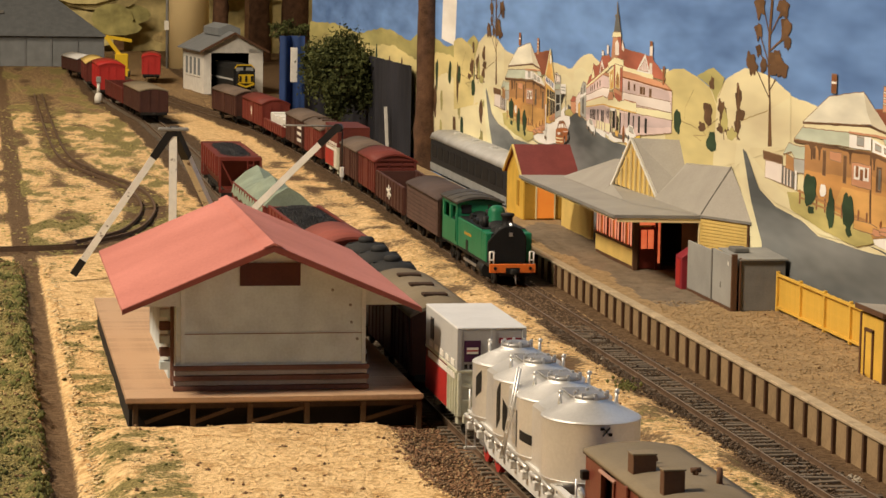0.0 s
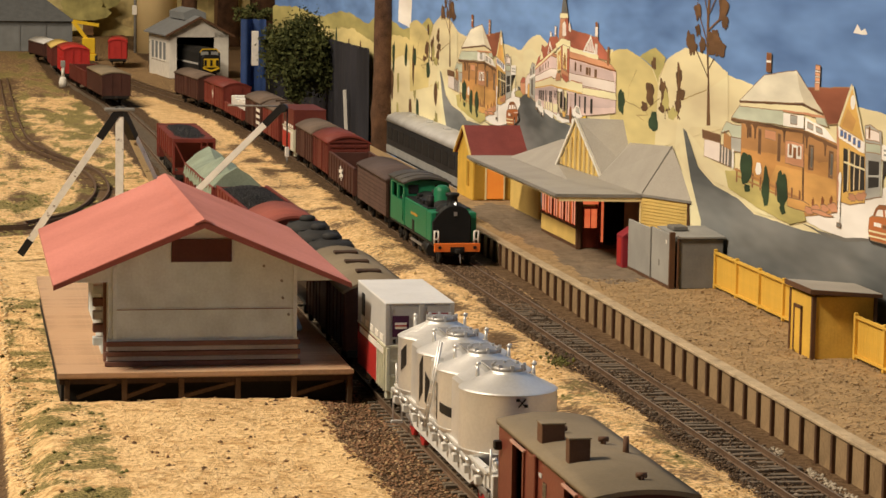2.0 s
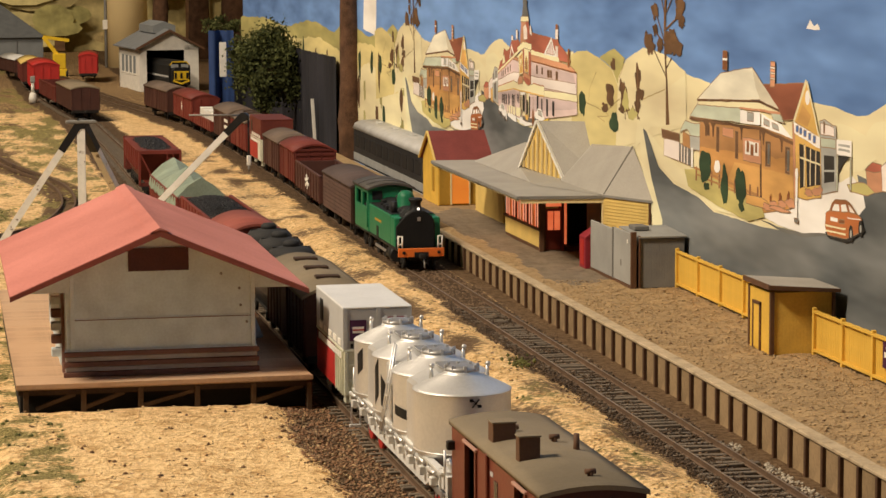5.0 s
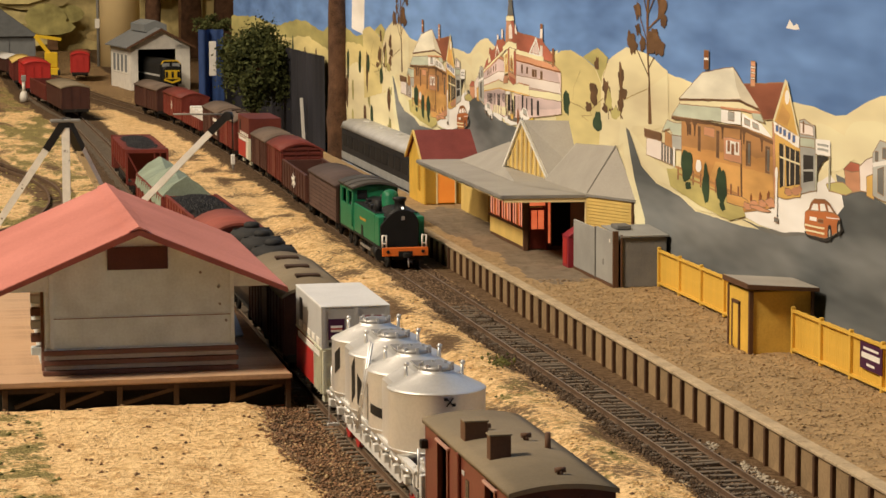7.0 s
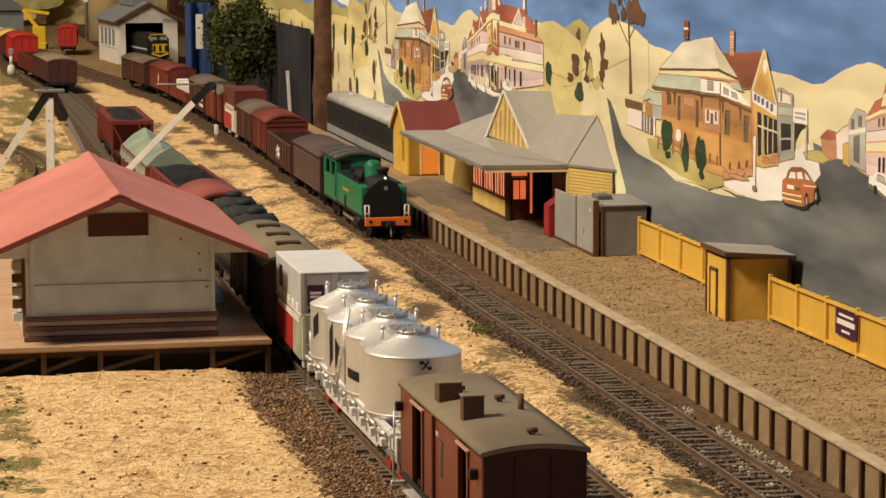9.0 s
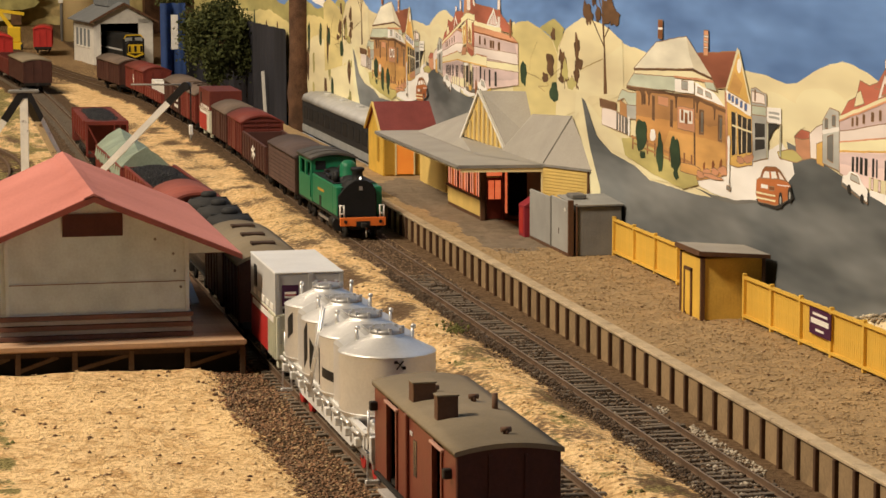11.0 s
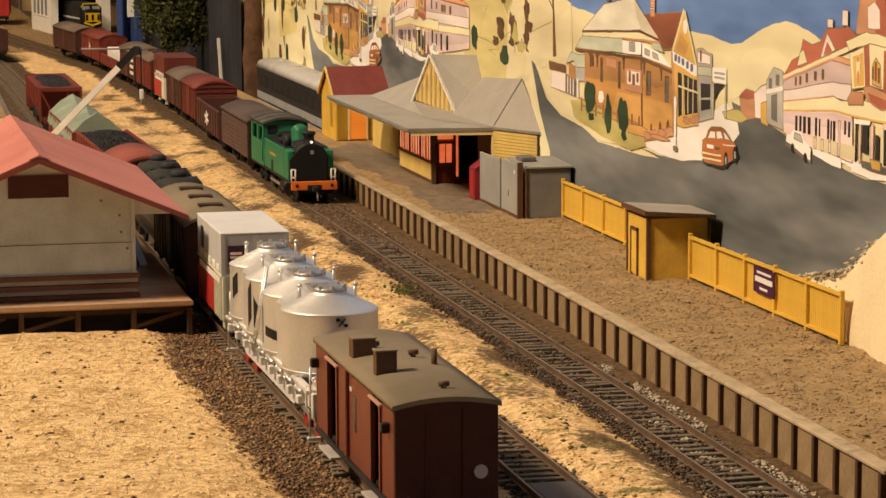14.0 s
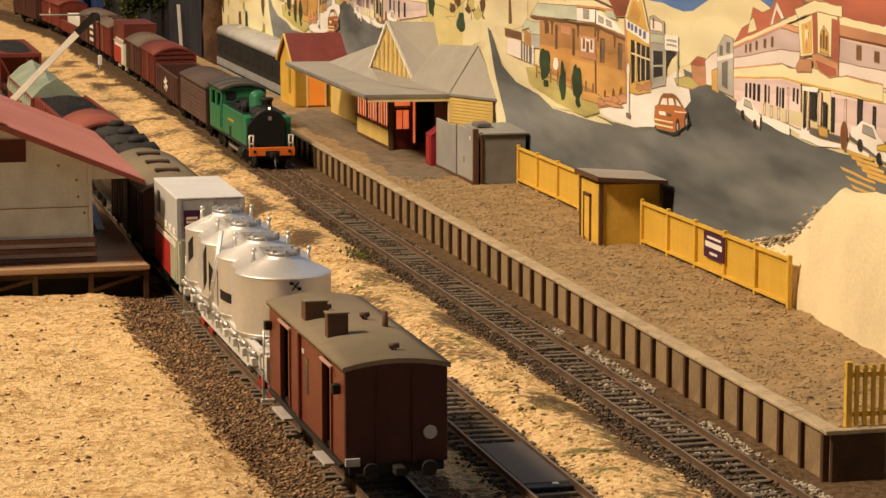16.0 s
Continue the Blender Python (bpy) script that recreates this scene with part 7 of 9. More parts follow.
def open_wagon(name, x, y0, y1, rz, body, label, W=2.95, top=2.85, load="", group="goods train", mark="", bogie=False):
    L = y1 - y0
    th = thing(name, x, (y0 + y1) / 2, 0, rz, label, "wagon", group)
    running_gear(th, L, W, bogie)
    h = L / 2
    part("floor", Geo().box(-W / 2 + 0.02, W / 2 - 0.02, -h + 0.05, h - 0.05, 1.02, 1.15), body, th)
    for s in (-1, 1):
        part("side_panel", Geo().box(s * W / 2 - 0.07, s * W / 2 + 0.07, -h + 0.05, h - 0.05, 1.05, top, 0.03), body, th)
        part("end_panel", Geo().box(-W / 2, W / 2, s * (h - 0.12) - 0.07, s * (h - 0.12) + 0.07, 1.05, top, 0.03), body, th)
        part("top_rail", Geo().box(s * W / 2 - 0.1, s * W / 2 + 0.1, -h, h, top, top + 0.08, 0.02), body, th)
        n = max(4, int(L / 1.5))
        for k in range(n + 1):
            y = -h + 0.15 + (L - 0.3) * k / n
            part("stanchion", Geo().box(s * W / 2 - 0.13, s * W / 2 + 0.13, y - 0.07, y + 0.07, 1.0, top - 0.02), body, th)
    if load == "coal":
        rng = np.random.default_rng(int(y0))

        def heap(r, n):
            u, v = r.uniform(-1, 1, n), r.uniform(-1, 1, n)
            z = top + 0.05 + 0.45 * (1 - u ** 2) * (1 - v ** 4) - 0.15
            return np.stack([u * (W / 2 - 0.12), v * (h - 0.2), z], 1)

        part("load_bed", Geo().grid([[(u * (W / 2 - 0.1), v * (h - 0.2), top - 0.12 + 0.45 * (1 - u * u) * (1 - v ** 4)) for u in np.linspace(-1, 1, 7)] for v in np.linspace(-1, 1, 11)]), "coal", th)
        grains("coal", 2600, heap, 0.03, 0.11, "coal", int(y0), "heaped black coal", th, 0.9)
    if mark == "star":
        for k in range(3):
            a = math.pi * k / 3 + 0.3
            part("emblem_bar", Geo().beam((-W / 2 - 0.16, -0.6 - math.cos(a) * 1.1, 2.0 - math.sin(a) * 0.5), (-W / 2 - 0.16, -0.6 + math.cos(a) * 1.1, 2.0 + math.sin(a) * 0.5), 0.05, 0.17), "white_paint", th)
    return th


def head(table, y):
    return -math.degrees(math.atan2(lerp(y + 3, table) - lerp(y - 3, table), 6))


def guards_van():
    y0, y1 = -0.15, 11.3
    th = thing("guards_van", -9.85, (y0 + y1) / 2, 0, head(SIDING, 6), "maroon guards van with flat grey-brown roof", "wagon", "siding wagons")
    L, W, h = y1 - y0, 3.0, (y1 - y0) / 2
    running_gear(th, L, W)
    zs, zr = 3.85, 4.05
    prof = arch(W, zs, zr)
    ends = [(-W / 2, 0.98), (W / 2, 0.98)] + [(a, b - 0.08) for a, b in reversed(prof[:9])]
    # Near end and its ribs take the shaded copy of the maroon.
    part("end_wall", Geo().prism(ends, "y", -h, -h + 0.15), "van_end", th, "plain maroon end, shade put into its colour", 0.02)
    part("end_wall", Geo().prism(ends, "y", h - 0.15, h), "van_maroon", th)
    part("side_wall", Geo().box(W / 2 - 0.14, W / 2, -h + 0.15, h - 0.15, 0.98, zs - 0.02), "van_maroon", th)
    part("floor", Geo().box(-W / 2 + 0.1, W / 2 - 0.1, -h + 0.1, h - 0.1, 0.95, 1.08), "under_black", th)
    # left side in panels round its doorways
    gaps = [(-h + 1.75, -h + 3.0), (h - 3.5, h - 2.0)]
    edge = -h + 0.15
    for a, b in gaps + [(h - 0.15, h - 0.15)]:
        part("side_panel", Geo().box(-W / 2, -W / 2 + 0.14, edge, a, 0.98, zs - 0.02, 0.02), "van_maroon", th)
        edge = b
    for a, b in gaps:
        # Black panels behind the openings stand for shade inside the van.
        part("doorway", Geo().box(-W / 2 + 0.3, -W / 2 + 0.36, a - 0.1, b + 0.1, 1.0, zs - 0.1), "inside_dark", th, "black panel giving the open doorway its shade")
        for y in (a, b):
            part("door_post", Geo().box(-W / 2 - 0.06, -W / 2 + 0.05, y - 0.08, y + 0.08, 1.05, zs - 0.3), "van_maroon", th)
        part("hood", Geo().box(-W / 2 - 0.1, -W / 2 + 0.02, a - 0.15, b + 0.15, zs - 0.35, zs - 0.26, 0.02), "hood_pale", th)
        part("door_step", Geo().box(-W / 2 - 0.3, -W / 2 + 0.05, a - 0.2, b + 0.2, 0.62, 0.72, 0.02), "base_grey", th, "worn grey step board")
    part("inner_wall", Geo().box(-0.06, 0.06, -h + 0.2, h - 0.2, 1.0, zs), "inside_dark", th)
    part("window", Geo().box(-W / 2 - 0.02, -W / 2, -0.55, -0.15, 2.0, 3.1), "window_dark", th)
    part("label_plate", Geo().box(-W / 2 - 0.02, -W / 2, 0.0, 0.35, 3.15, 3.28), "box_grey", th)
    part("lookout_rib", Geo().box(-W / 2 - 0.12, -W / 2, 0.5, 0.75, 1.05, zs - 0.1, 0.03), "van_maroon", th)
    part("foot_board", Geo().box(-W / 2 - 0.12, -W / 2 + 0.02, -h + 0.3, h - 0.3, 0.86, 0.98, 0.02), "under_black", th)
    for y in (-h + 0.7, h - 0.35):
        part("lamp_iron", Geo().box(-W / 2 - 0.25, -W / 2, y - 0.12, y + 0.12, 2.95, 3.25, 0.03), "black_paint", th)
    for x in (-0.55, 0.5):
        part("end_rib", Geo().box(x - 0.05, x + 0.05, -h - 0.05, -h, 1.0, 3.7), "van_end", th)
    part("tail_disc", Geo().tube((0.98, -h - 0.06, 1.85), (0.98, -h, 1.85), 0.2, 0.2, 18), "box_grey", th, "pale grey tail disc")
    part("step_plate", Geo().box(-W / 2 - 0.02, -W / 2 + 0.4, -h - 0.12, -h, 0.98, 1.2), "box_grey", th)
    for x in (-0.85, 0.85):
        buf = part("buffer", Geo().tube((x, -h, 0.9), (x, -h - 0.45, 0.9), 0.12, 0.1, 10), "under_black", th)
        part("buffer_head", Geo().tube((x, -h - 0.45, 0.9), (x, -h - 0.52, 0.9), 0.24, 0.22, 12), "under_black", buf)
    part("roof", Geo().prism(arch(W + 0.16, zs, zr), "y", -h - 0.08, h + 0.08, True), "van_roof", th, "grey-brown curved roof")
    for x, y, w, d, z in ((-0.85, 1.3, 0.72, 0.6, 0.56), (-0.82, -1.7, 0.64, 0.4, 0.70)):
        # Dark sides and a roof-coloured top imitate shaded front and lit top.
        box = part("roof_cupola", Geo().box(x - w / 2, x + w / 2, y, y + d, zr - 0.35, zr + z - 0.1, 0.02), "brown_trim", th, "square ventilator box, shade put into its dark sides")
        part("cupola_lid", Geo().box(x - w / 2 - 0.03, x + w / 2 + 0.03, y - 0.03, y + d + 0.03, zr + z - 0.1, zr + z - 0.05, 0.01), "van_roof", box)
    for x, y in ((0.53, 0.65), (0.22, -4.5), (-0.3, 2.4)):
        v = part("torpedo_vent", Geo().tube((x, y, zr - 0.08), (x, y, zr + 0.1), 0.1, 0.08, 10), "brown_trim", th)
        part("vent_cap", Geo().tube((x - 0.15, y, zr + 0.12), (x + 0.15, y, zr + 0.12), 0.08, 0.08, 10), "brown_trim", v)
    part("stove_pipe", Geo().tube((0.92, -0.45, zr - 0.3), (0.92, -0.45, zr + 0.4), 0.1, 0.09, 10), "brown_trim", th)
    part("pipe_collar", Geo().tube((0.92, -0.45, zr - 0.25), (0.92, -0.45, zr - 0.08), 0.2, 0.15, 12), "brown_trim", th)


guards_van()


def cement_hopper():
    th = thing("cement_hopper_wagon", -10.15, 21.1, 0, head(SIDING, 21), "silver cement hopper wagon with four round tanks", "wagon", "siding wagons")
    h = 8.6
    for s in (-1, 1):
        part("sole_bar", Geo().prism([(-h, 1.75), (-h, 1.2), (-h + 2.6, 1.1), (-h + 3.6, 0.72), (h - 3.6, 0.72), (h - 2.6, 1.1), (h, 1.2), (h, 1.75)], "x", s * 1.2 - 0.1, s * 1.2 + 0.1), "frame_white", th, "deep whitened side frame", 0.02)
        for k in range(9):
            y = -h + 1.0 + k * 1.85
            part("frame_rib", Geo().box(s * 1.32 - 0.05, s * 1.32 + 0.05, y - 0.06, y + 0.06, 1.15, 1.85), "frame_white", th)
            part("discharge_pipe", Geo().tube((s * 1.46, y + 0.2, 1.62), (s * 1.46, y + 1.45, 1.55 + 0.1 * (k % 2)), 0.07, 0.07, 8), "silver", th)
            part("pipe_bend", Geo().tube((s * 1.46, y + 1.45, 1.58), (s * 1.3, y + 1.65, 1.3), 0.07, 0.06, 8), "silver", th)
            part("valve_box", Geo().box(s * 1.42 - 0.12, s * 1.42 + 0.12, y + 0.55, y + 0.85, 1.12, 1.42, 0.03), "frame_white", th)
        part("headstock", Geo().box(-1.35, 1.35, s * h - 0.12, s * h + 0.12, 0.95, 1.78, 0.03), "frame_white", th)
        part("coupler", Geo().box(-0.18, 0.18, min(s * h, s * (h + 0.55)), max(s * h, s * (h + 0.55)), 0.7, 1.0, 0.04), "silver_dark", th)
        part("end_platform", Geo().box(-1.3, 1.3, s * (h - 0.6) - 0.55, s * (h - 0.6) + 0.55, 1.76, 1.86), "silver", th)
        part("step", Geo().box(-1.5, -1.05, s * h - 0.1, s * h + 0.1, 0.22, 0.32), "frame_white", th)
        for x in (-1.42, -1.08):
            part("step_hanger", Geo().box(x - 0.03, x + 0.03, s * h - 0.04, s * h + 0.04, 0.3, 1.2), "silver", th)
        part("ladder_post", Geo().tube((-1.35, s * (h - 0.2), 1.3), (-1.35, s * (h - 0.2), 2.6), 0.04, 0.04, 6), "silver", th)
        part("brake_wheel", Geo().tube((-1.2, s * (h - 0.35), 2.0), (-1.05, s * (h - 0.35), 2.05), 0.26, 0.26, 14), "silver", th)
        c = s * 6.2
        for q in (-1, 1):
            part("bogie_frame", Geo().box(q * 1.04 - 0.06, q * 1.04 + 0.06, c - 1.5, c + 1.5, 0.62, 0.86, 0.03), "silver_dark", th)
        part("bolster", Geo().box(-1.0, 1.0, c - 0.25, c + 0.25, 0.45, 1.2, 0.03), "silver_dark", th)
        for y in (c - 1.0, c + 1.0):
            for q in (-1, 1):
                wheel = part("wheel", Geo().tube((q * 0.72, y, 0.52), (q * 0.92, y, 0.52), 0.54, 0.52, 18), "signal_red", th, "bright red wheel")
                part("hub", Geo().tube((q * 0.92, y, 0.52), (q * 0.98, y, 0.52), 0.2, 0.16, 10), "silver_dark", wheel)
    part("walkway", Geo().box(-1.45, -1.2, -h + 0.3, h - 0.3, 1.74, 1.82), "frame_white", th)
    for k in range(4):
        y = -4.9 + 3.75 * k
        tank = part("tank", Geo().lathe([(1.15, 1.4), (1.66, 1.95), (1.66, 2.0), (1.66, 3.94), (1.67, 3.99), (1.65, 4.02), (1.59, 4.05), (1.53, 4.08), (0.66, 4.5), (0.62, 4.53), (0.6, 4.6), (0.02, 4.62)], 0, y, 48), "silver", th, "smooth silver tank")
        part("hatch_ring", Geo().lathe([(0.6, 4.58), (0.6, 4.7), (0.45, 4.76), (0.02, 4.78)], 0, y, 24), "silver_dark", tank)
        for z in (2.0, 3.98):
            part("seam_band", Geo().lathe([(1.655, z - 0.03), (1.69, z), (1.655, z + 0.03), (1.64, z)], 0, y, 48), "silver", tank)
        for k2 in range(8):
            a = 2 * math.pi * k2 / 8
            part("hatch_clamp", Geo().box(0.55 * math.cos(a) - 0.05, 0.55 * math.cos(a) + 0.05, y + 0.55 * math.sin(a) - 0.05, y + 0.55 * math.sin(a) + 0.05, 4.6, 4.82), "silver", tank)
        for dx in (-0.95, 1.0):
            part("relief_valve", Geo().tube((dx, y + 0.5, 4.2), (dx, y + 0.5, 4.68), 0.08, 0.05, 8), "silver", tank)
            part("valve_cap", Geo().tube((dx, y + 0.5, 4.66), (dx + 0.05, y + 0.5, 4.78), 0.10, 0.07, 8), "silver", tank)
        # black emblem shapes wrapped round the shell: start and end angle, low and high edge, lean
        for a0, a1, z0, z1, lean in ((), ((190, 232, 2.55, 2.9, -0.2), (172, 180, 2.2, 3.5, 0.0)), ((190, 200, 2.2, 3.6, 0.4), (205, 214, 2.3, 3.4, -0.3)), ((192, 206, 2.7, 3.5, 0.3),))[k]:
            g = Geo()
            g.grid([[(1.668 * math.cos(math.radians(a0 + (a1 - a0) * u / 6)), y + 1.668 * math.sin(math.radians(a0 + (a1 - a0) * u / 6)), z + lean * u / 6) for u in range(7)] for z in (z0, z1)])
            part("emblem_patch", g, "black_paint", tank)
        if k == 0:
            for a in (-1, 1):
                part("emblem_stroke", Geo().beam((0.1 - 0.12 * a, y - 1.675, 3.6), (0.1 + 0.12 * a, y - 1.675, 3.88), 0.09, 0.03), "black_paint", tank)
            for q in (-1, 1):
                part("emblem_dot", Geo().box(0.1 + q * 0.14 - 0.06, 0.1 + q * 0.14 + 0.06, y - 1.69, y - 1.65, 3.74 - q * 0.1 - 0.05, 3.74 - q * 0.1 + 0.05), "black_paint", tank)
    part("tank_saddle", Geo().prism([(-1.35, 1.5), (1.35, 1.5), (1.35, 3.95), (0.5, 4.3), (-0.5, 4.3), (-1.35, 3.95)], "y", -4.9, 6.35), "silver", th, "", 0.1)
    for k in range(3):
        y = -3.03 + 3.75 * k
        part("catwalk", Geo().box(-0.35, 0.75, y - 0.9, y + 0.9, 4.4, 4.46), "silver_dark", th)
    for y in (0.5, 0.85):
        part("ladder_rail", Geo().tube((-1.75, y, 1.6), (-1.2, y, 4.7), 0.05, 0.05, 6), "silver", th)
    for k in range(6):
        part("rung", Geo().tube((-1.7 + 0.085 * k, 0.5, 1.9 + 0.46 * k), (-1.7 + 0.085 * k, 0.85, 1.9 + 0.46 * k), 0.04, 0.04, 6), "silver", th)


cement_hopper()


def container_wagon(x, y0, y1, rz, near=True):
    h = (y1 - y0) / 2
    th = thing("container_wagon", x, (y0 + y1) / 2, 0, rz, "off-white ribbed wagon carrying a grey box container" if near else "red box wagon with a white and red end panel", "wagon", "siding wagons" if near else "goods train")
    running_gear(th, 2 * h + 1.4, 2.7, False, False, "pale_green_white")
    up = "box_grey" if near else "wagon_red"
    part("lower_body", Geo().box(-1.36, 1.36, -h, h, 0.85, 2.68, 0.03), "pale_green_white", th, "pale ribbed lower body")
    part("box", Geo().box(-1.4, 1.4, -h, h, 2.75, 4.4, 0.03), up, th, "plain grey box" if near else "")
    part("box_roof", Geo().box(-1.42, 1.42, -h - 0.02, h + 0.02, 4.4, 4.48, 0.03), "box_roof" if near else "wagon_red", th)
    part("top_rail", Geo().box(-1.42, 1.42, -h - 0.04, h + 0.04, 2.66, 2.76, 0.02), "pale_green_white", th)
    part("red_panel", Geo().box(-1.42, -1.36, -h + 2.0, h - 0.2, 0.95, 2.3), "signal_red", th, "bright red side panel")
    part("red_panel", Geo().box(-1.41, -1.37, -h + 2.0, h - 0.2, 2.3, 2.66), "wagon_bright", th)
    part("letter_bar", Geo().box(-1.44, -1.41, -h + 0.4, h - 0.8, 2.36, 2.6), "white_paint", th)
    for k in range(5):
        part("letter_bar", Geo().box(-1.43, -1.40, -h + 0.5 + k * 1.2, -h + 1.2 + k * 1.2, 2.85, 3.1), "white_paint", th)
    part("side_emblem", Geo().box(-1.43, -1.40, h - 1.9, h - 1.2, 3.2, 4.1), "black_paint", th)
    for k in range(4):
        xx = -1.3 + k * 0.86
        part("end_rib", Geo().box(xx - 0.07, xx + 0.07, -h - 0.08, -h, 0.9, 2.66, 0.02), "pale_green_white", th)
    for z in (1.45, 2.05):
        part("end_bar", Geo().box(-1.3, 1.3, -h - 0.06, -h, z, z + 0.12), "pale_green_white", th)
    for k in range(4):
        part("side_rib", Geo().box(-1.44, -1.36, -h + 0.1 + k * 0.55, -h + 0.22 + k * 0.55, 0.9, 2.66), "pale_green_white", th)
    if near:
        emb = part("end_emblem", Geo().box(-1.12, -0.45, -h - 0.03, -h, 3.1, 3.95), "plum", th, "dark square emblem with white bars")
        part("emblem_bar", Geo().box(-1.02, -0.55, -h - 0.045, -h - 0.032, 3.42, 3.68), "white_paint", emb)
        part("emblem_line", Geo().box(-1.02, -0.55, -h - 0.05, -h - 0.046, 3.52, 3.58), "signal_red", emb)
        for k in range(3):
            part("letter_bar", Geo().box(-1.1 + k * 0.2, -0.98 + k * 0.2, -h - 0.02, -h, 2.82, 3.0), "black_paint", th)
        part("side_letter", Geo().box(0.3, 1.2, -h - 0.02, -h, 3.85, 4.05), "crimson", th)
        for xx in (-1.32, 1.32, 0.05):
            part("corner_post", Geo().box(xx - 0.08, xx + 0.08, -h - 0.04, -h, 2.76, 4.4), up, th)
    else:
        part("end_panel", Geo().box(-1.42, -1.38, -h + 0.1, -h + 1.9, 0.95, 2.6), "white_paint", th)
    return th


container_wagon(-10.1, 32.9, 39.9, head(SIDING, 36))
box_van("covered_van", lerp(48, SIDING), 42.0, 54.3, head(SIDING, 48), "wagon_brown", "van_roof", "brown covered van with olive roof and three hatches", W=3.0, zs=3.7, zr=4.2, hatches=3, group="siding wagons")


def dome_wagon():
    th = thing("dome_wagon", lerp(61, SIDING), 61.2, 0, head(SIDING, 61), "black hopper wagon with three domed covers", "wagon", "siding wagons")
    running_gear(th, 12.0, 2.9)
    part("body", Geo().prism([(-1.1, 1.0), (1.1, 1.0), (1.4, 1.9), (1.4, 3.2), (-1.4, 3.2), (-1.4, 1.9)], "y", -5.8, 5.8), "black_paint", th, "", 0.03)
    part("saddle_roof", Geo().prism(arch(2.95, 3.2, 3.5), "y", -6.0, 6.0, True), "roof_dirt", th)
    for y in (-4.3, -0.2, 3.9):
        cover = part("dome_cover", Geo().lathe([(1.1, 3.3), (1.2, 3.5), (1.2, 3.85), (1.0, 4.1), (0.5, 4.22), (0.02, 4.24)], 0, y, 24).stretch(y, 1.05), "black_rubber", th, "dull black domed cover")
        part("dome_lid", Geo().lathe([(0.42, 4.2), (0.42, 4.4), (0.3, 4.5), (0.02, 4.51)], 0, y, 16), "black_rubber", cover)
        part("hand_bar", Geo().box(-0.95, 0.95, y - 0.05, y + 0.05, 4.1, 4.2), "black_rubber", cover)


dome_wagon()
box_van("red_van", lerp(74, SIDING), 69.6, 77.4, head(SIDING, 74), "wagon_red", "van_roof_red", "red louvred van with faded red arched roof", W=3.1, zs=3.45, zr=4.0, group="siding wagons", louvre=True)
open_wagon("coal_wagon", lerp(85, SIDING), 78.3, 92.5, head(SIDING, 85), "wagon_bright", "red open wagon heaped with black coal", W=3.1, top=3.35, load="coal", group="siding wagons")


def tarp_wagon():
    th = open_wagon("tarpaulin_wagon", lerp(103, SIDING), 95.0, 113.0, head(SIDING, 103), "wagon_bright", "red open wagon under a grey-green tarpaulin", W=3.1, top=3.0, group="siding wagons", bogie=True)
    rows = []
    for k in range(25):
        y = -8.7 + k * 0.725
        peak = 4.0 + 0.3 * math.cos(k * 0.55) + 0.1 * noise.noise((k, 3, 1))
        rows.append([(-1.75, y, 2.3 + 0.1 * math.sin(k * 1.7)), (-1.6, y, 3.05), (-0.8, y, 3.05 + (peak - 3.05) * 0.62), (0.0, y, peak), (0.8, y, 3.05 + (peak - 3.05) * 0.62), (1.6, y, 3.05), (1.75, y, 2.35)])
    part("tarpaulin", Geo().grid(rows, False), "tarp", th, "creased grey-green tarpaulin over a ridge pole")
    part("tarpaulin_end", Geo().face([rows[0][k] for k in range(7)]), "tarp", th)


tarp_wagon()


